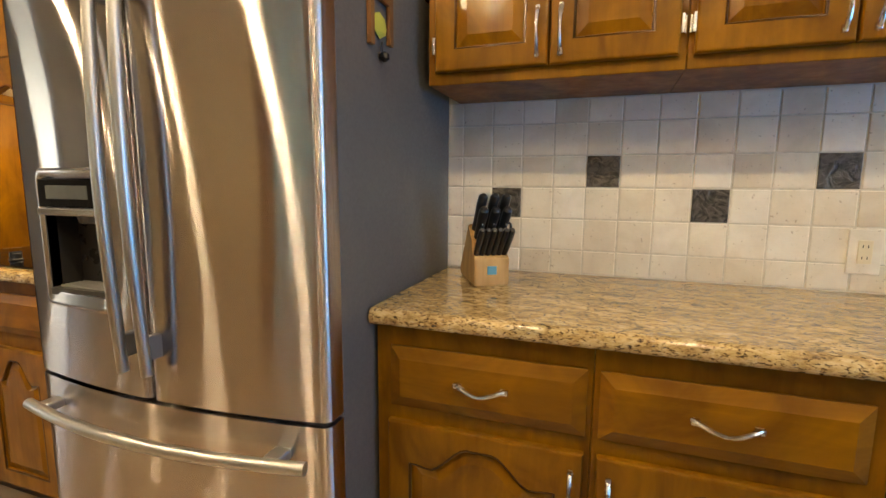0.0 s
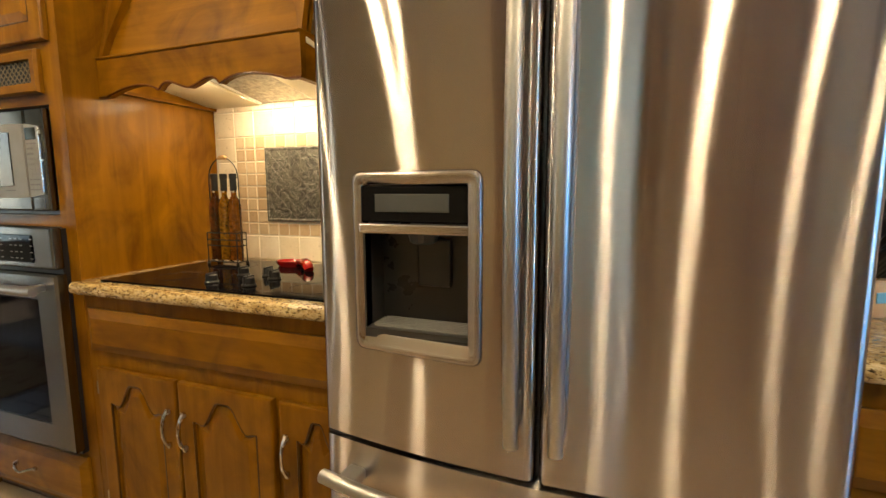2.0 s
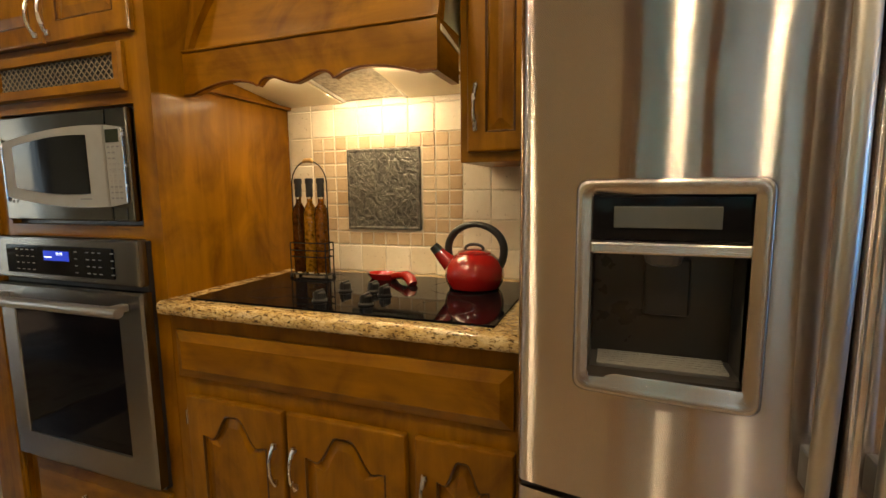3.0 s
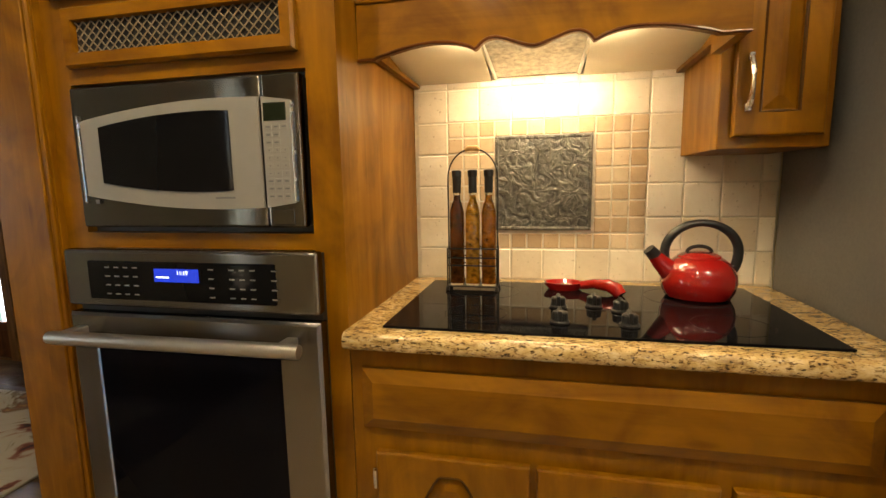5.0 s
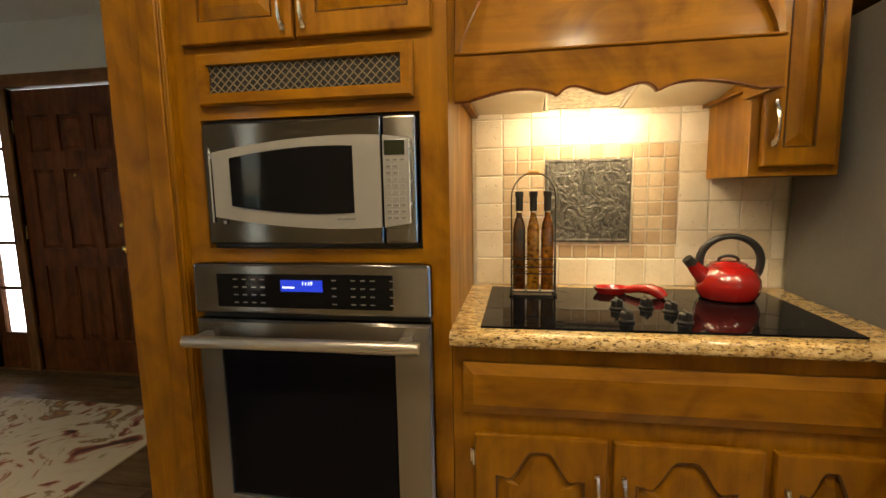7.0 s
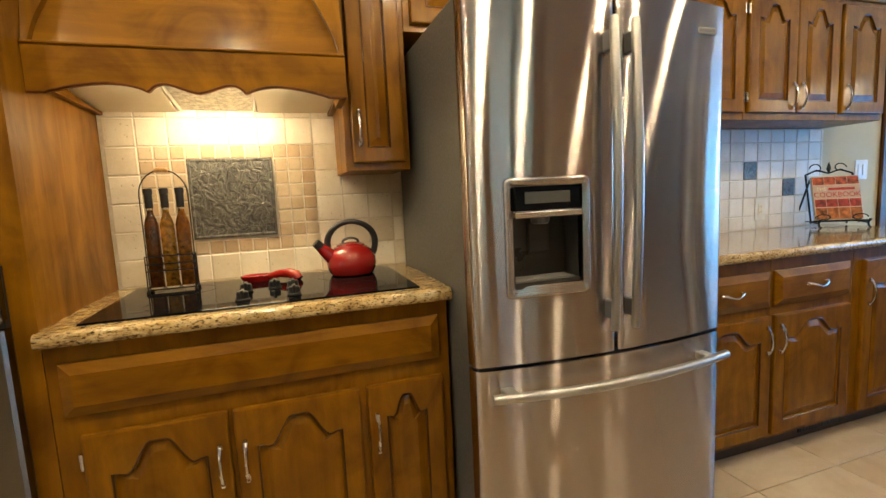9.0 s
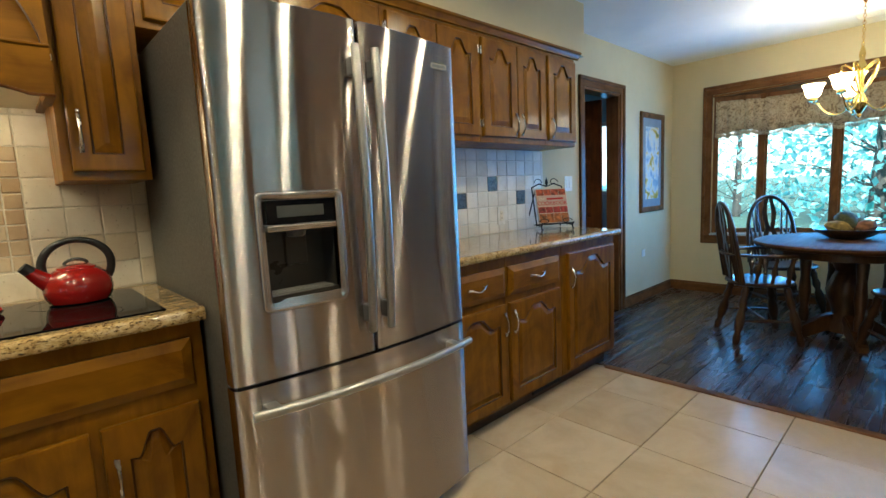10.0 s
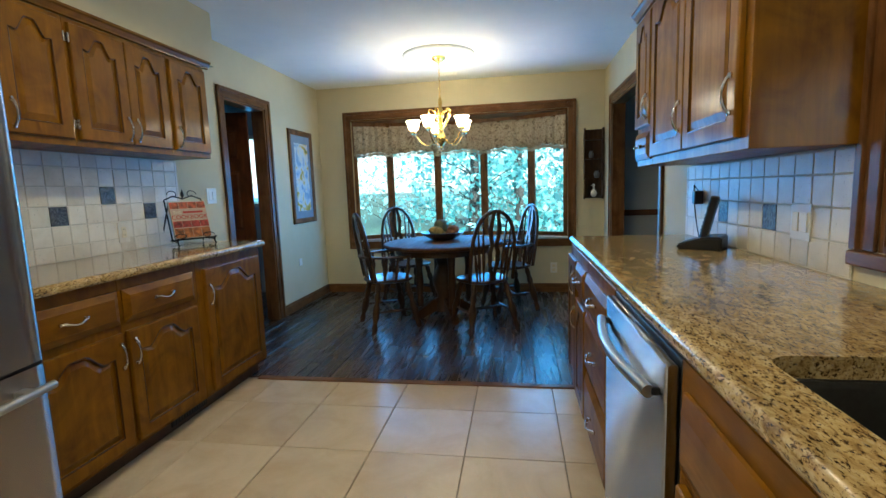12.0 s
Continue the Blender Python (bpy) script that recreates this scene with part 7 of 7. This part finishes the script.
def slab_mesh(name, w, d, h, bev, mat):
    """A flat piece, w by d, its top at h, with eased edges; shared by all pieces of its size."""
    key = (name, round(w, 3), round(d, 3), mat.name)
    if key not in tile_mesh:
        bm = bmesh.new()
        r = [[(-w / 2, -d / 2), (w / 2, -d / 2), (w / 2, d / 2), (-w / 2, d / 2)]]
        q = [[(x, y, 0) for x, y in r[0]], [(x, y, h - bev) for x, y in r[0]], [(x - math.copysign(bev, x), y - math.copysign(bev, y), h) for x, y in r[0]]]
        rings_mesh(bm, q, False, True)
        bmesh.ops.recalc_face_normals(bm, faces=bm.faces)
        me = bpy.data.meshes.new(name)
        bm.to_mesh(me)
        bm.free()
        me.materials.append(mat)
        tile_mesh[key] = me
    return tile_mesh[key]


def lay(name, parent, mesh, m):
    ob = new(name, mesh)
    ob.parent = parent
    ob.matrix_basis = m
    return ob


fl = thing("floor_tiling", 0, 0, 0, "cream square ceramic floor tiles with tan grout", "floor", "", "structure")
G, TP = 0.0045, 0.4575
ys = [0.402 + TP * k for k in range(-4, 3)]
xs = [0.257 + TP * k for k in range(-9, 3)]
rng = random.Random(4)
for x0 in xs:
    for y0 in ys:
        a0, a1, b0, b1 = x0 + G / 2, min(x0 + TP, 1.045) - G / 2, max(y0, -1.72) + G / 2, min(y0 + TP, 1.58) - G / 2
        if a1 - a0 < 0.05 or b1 - b0 < 0.05:
            continue
        lay("tile", fl, slab_mesh("tile", a1 - a0, b1 - b0, 0.012, 0.002, floor_tile), pose((a0 + a1) / 2, (b0 + b1) / 2, -0.012 + rng.uniform(-0.0004, 0.0004)))

dark_plank, nt, b = material("dark_plank")
o = nt.nodes.new("ShaderNodeObjectInfo")
base = ramp(nt, o.outputs["Random"], [(0.0, (0.030, 0.016, 0.009)), (0.5, (0.060, 0.032, 0.017)), (1.0, (0.105, 0.056, 0.028))])
v = spread(nt, (1.2, 11, 11))
g1 = noise_at(nt, v, 2.0, 7, 0.65, 0.8)
gc = ramp(nt, g1, [(0.3, (0.7, 0.66, 0.6)), (0.7, (1, 1, 1))])
mixed = blend(nt, "MULTIPLY", base.outputs[0], gc.outputs[0], 0.9)
nt.links.new(mixed.outputs[2], b.inputs["Base Color"])
r = ramp(nt, g1, [(0.3, (0.34,) * 3), (0.7, (0.20,) * 3)])
nt.links.new(r.outputs[0], b.inputs["Roughness"])
bump(nt, b, noise_at(nt, spread(nt, (2.2, 9, 9)), 2.5, 4, 0.6), 0.34, 0.005)


def planks(name, label, x0, x1, y0, y1, mat, seed, widths=(0.085, 0.125, 0.165), along="x"):
    t = thing(name, 0, 0, 0, label, "floor", "", "structure")
    rng = random.Random(seed)
    y = y0
    while y < y1 - 0.02:
        w = min(rng.choice(widths), y1 - y)
        x = x0 - rng.uniform(0, 0.7)
        while x < x1:
            ln = rng.choice((0.55, 0.75, 0.95, 1.15))
            a0, a1 = max(x, x0), min(x + ln, x1)
            if a1 - a0 > 0.04:
                m = pose((a0 + a1) / 2, y + w / 2, -0.012 + rng.uniform(-0.0012, 0.0008), rng.uniform(-0.6, 0.6), rng.uniform(-0.12, 0.12), 0)
                lay("plank", t, slab_mesh("plank", round(a1 - a0 - 0.002, 2), round(w - 0.002, 3), 0.012, 0.003, mat), m)
            x += ln
        y += w
    return t


planks("floor_dining", "dark hand-scraped hardwood plank floor", 1.097, FAR, RIGHT, BACK, dark_plank, 7)
planks("floor_entry", "brown hardwood plank floor of the entry", -7.6, -3.865, RIGHT, 2.64, wood("entry_plank", "x", (0.07, 0.04, 0.018), (0.13, 0.08, 0.038), (0.19, 0.12, 0.06), 0.35, 0.2), 9, (0.13,))
structure("floor_side_rooms", boxed(0.5, FAR, -4.6, RIGHT - 0.001, -0.012, 0.0), dark_plank, "dark wood floor of the next room", "floor")
structure("floor_back_room", boxed(1.0, FAR, BACK + 0.001, 3.2, -0.012, 0.0), dark_plank, "dark wood floor of the room behind the doorway", "floor")

# ---- backsplash pieces ----
metal_tile, nt, b = material("embossed_bronze")
v = spread(nt, (1, 1, 1), "World", False)
n1 = noise_at(nt, v, 26, 3, 0.5, 2.2)
c = ramp(nt, n1, [(0.35, (0.035, 0.03, 0.026)), (0.6, (0.13, 0.115, 0.095))])
nt.links.new(c.outputs[0], b.inputs["Base Color"])
b.inputs["Metallic"].default_value, b.inputs["Roughness"].default_value = 0.55, 0.38
bump(nt, b, n1, 1.0, 0.006)
slate, nt, b = material("embossed_slate")
v = spread(nt, (1, 1, 1), "World", False)
n1 = noise_at(nt, v, 24, 4, 0.55, 2.2)
c = ramp(nt, n1, [(0.34, (0.06, 0.06, 0.054)), (0.64, (0.19, 0.18, 0.155))])
nt.links.new(c.outputs[0], b.inputs["Base Color"])
b.inputs["Metallic"].default_value, b.inputs["Roughness"].default_value = 0.35, 0.36
bump(nt, b, n1, 1.0, 0.009)


def wall_piece(parent, name, x0, x1, z0, z1, y, side, mat, gap=0.004, rng=None, h=0.010):
    a0, a1, c0, c1 = x0 + gap / 2, x1 - gap / 2, z0 + gap / 2, z1 - gap / 2
    if a1 - a0 < 0.012 or c1 - c0 < 0.012:
        return
    me = slab_mesh(name, round(a1 - a0, 3), round(c1 - c0, 3), h, 0.0022, mat)
    r = rng or random
    m = pose((a0 + a1) / 2, y, (c0 + c1) / 2, 90 if side < 0 else -90, 0, 0) @ pose(0, 0, 0, r.uniform(-0.25, 0.25), r.uniform(-0.25, 0.25), r.uniform(-0.3, 0.3))
    lay(name, parent, me, m)


def grout_bed(name, x0, x1, z0, z1, y, side, label):
    t = thing(name, (x0 + x1) / 2, y, z0, label, "backsplash", "", "structure")
    lo, hi = sorted((y, y + side * 0.006))
    part("grout", boxed(x0, x1, lo, hi, z0, z1), grout, t)
    t.location = (0, 0, 0)
    for ch in t.children:
        ch.location = ((x0 + x1) / 2, y, z0)
    return t


rng = random.Random(12)
P4 = 0.1035
t = grout_bed("backsplash_north", -0.515, 1.236, 0.936, 1.508, BACK - 0.001, -1, "cream tumbled marble backsplash with dark accent tiles")
x_first = -0.029 - 6 * P4
for i in range(-1, 20):
    for j in range(6):
        x0, x1 = x_first + i * P4, x_first + (i + 1) * P4
        z0, z1 = 1.224 + (j - 3) * P4, 1.224 + (j - 2) * P4
        a = (i, j) in {(3, 2), (6, 3), (9, 2), (12, 3), (15, 2)}
        x0, x1, z0, z1 = max(x0, -0.513), min(x1, 1.235), max(z0, 0.938), min(z1, 1.506)
        if x1 > x0 and z1 > z0:
            wall_piece(t, "accent_tile" if a else "tile", x0, x1, z0, z1, BACK - 0.004, -1, metal_tile if a else wall_tile, 0.004, rng, 0.007 if a else 0.0055)

t = grout_bed("backsplash_cooktop", -2.487, -1.395, 0.936, 1.62, BACK - 0.001, -1, "cream marble backsplash with a mosaic-framed slate plaque")
MX = (-2.375, -1.753)
MZ = (1.040, 1.456)
for i in range(12):
    for j in range(7):
        x0, x1 = -2.478 + (i) * P4, -2.478 + (i + 1) * P4
        z0, z1 = 1.040 + (j - 1) * P4, 1.040 + j * P4
        x0, x1, z0, z1 = max(x0, -2.486), min(x1, -1.396), max(z0, 0.938), min(z1, 1.60)
        if MX[0] - 0.001 < (x0 + x1) / 2 < MX[1] and MZ[0] < (z0 + z1) / 2 < MZ[1]:
            continue
        if x1 > x0 and z1 > z0:
            wall_piece(t, "tile", x0, x1, z0, z1, BACK - 0.004, -1, wall_tile, 0.004, rng, 0.0055)
PQ = (-2.2195, -1.9135, 1.100, 1.407)
q = 0.05185
for i in range(12):
    for j in range(8):
        x0, z0 = MX[0] + i * q, MZ[0] + j * q + 0.001
        x1, z1 = x0 + q, z0 + q
        if x1 > PQ[0] + 0.01 and x0 < PQ[1] - 0.01 and z1 > PQ[2] + 0.012 and z0 < PQ[3] - 0.012:
            continue
        wall_piece(t, "mosaic_piece", x0, x1, z0, z1, BACK - 0.004, -1, mosaic_tile, 0.005, rng, 0.0055)
pl = thing("relief_plaque", (PQ[0] + PQ[1]) / 2, BACK - 0.02, PQ[2], "grey embossed slate plaque with vine relief", "plaque")
bm = bmesh.new()
P = lambda pts, w: [front_point(a, c, w, BACK - 0.006, -1) for a, c in pts]
o = rect_like(PQ[0] + 0.002, PQ[1] - 0.002, PQ[2] + 0.002, PQ[3] - 0.002, 2, 4)
rings_mesh(bm, [P(o, 0.0), P(o, 0.010), P(shrink(o, 0.003), 0.012), P(shrink(o, 0.009), 0.012), P(shrink(o, 0.012), 0.009), P(shrink(o, 0.05), 0.009)])
part("plate", bm, slate, pl)
rg = random.Random(5)
for k in range(16):
    bm = bmesh.new()
    cx, cz = rg.uniform(PQ[0] + 0.035, PQ[1] - 0.035), rg.uniform(PQ[2] + 0.035, PQ[3] - 0.035)
    if k % 2:
        for u in range(9):
            lathe(bm, [(0.006, 0.0), (0.005, 0.004), (0.001, 0.006)], cx + rg.uniform(-0.014, 0.014), -(cz + rg.uniform(-0.02, 0.02)), 0, 8)
    else:
        a0 = rg.uniform(0, 6.28)
        tube(bm, [(cx + 0.03 * s * math.cos(a0 + 2.2 * s), -(cz + 0.03 * s * math.sin(a0 + 2.2 * s)), 0.001) for s in arc(8, -1, 1)], [0.001 + 0.0045 * math.sin(math.pi * s) for s in arc(8)], 6)
        lathe(bm, [(0.016, 0.0), (0.012, 0.004), (0.002, 0.006)], cx, -cz, 0, 7)
    bmesh.ops.transform(bm, matrix=pose(0, BACK - 0.0155, 0, 90, 0, 0), verts=bm.verts)
    part("relief", bm, slate, pl, "raised leaf or grape cluster", True)
bm = bmesh.new()
for k in range(-3, 7):
    for s in (1, -1):
        a = Vector((PQ[0] + 0.012 + k * 0.047, BACK - 0.0152, PQ[2] + 0.012 if s > 0 else PQ[3] - 0.012))
        pts = [a + Vector((0.283 * d, 0, s * 0.283 * d)) for d in arc(40)]
        pts = [p for p in pts if PQ[0] + 0.012 < p.x < PQ[1] - 0.012]
        if len(pts) > 2:
            tube(bm, pts, 0.0016, 4)
part("trellis", bm, slate, pl, "raised diagonal trellis")

t = grout_bed("backsplash_south", -0.247, 1.13, 0.936, 1.325, RIGHT + 0.001, 1, "cream tumbled marble backsplash with dark accent tiles")
for i in range(14):
    for j in range(4):
        x0, x1 = -0.247 + i * P4, min(-0.247 + (i + 1) * P4, 1.129)
        z0, z1 = 0.938 + j * P4, min(0.938 + (j + 1) * P4, 1.324)
        a = (i, j) in {(4, 1), (8, 1)}
        if x1 > x0:
            wall_piece(t, "accent_tile" if a else "tile", x0, x1, z0, z1, RIGHT + 0.004, 1, metal_tile if a else wall_tile, 0.004, rng, 0.0055)
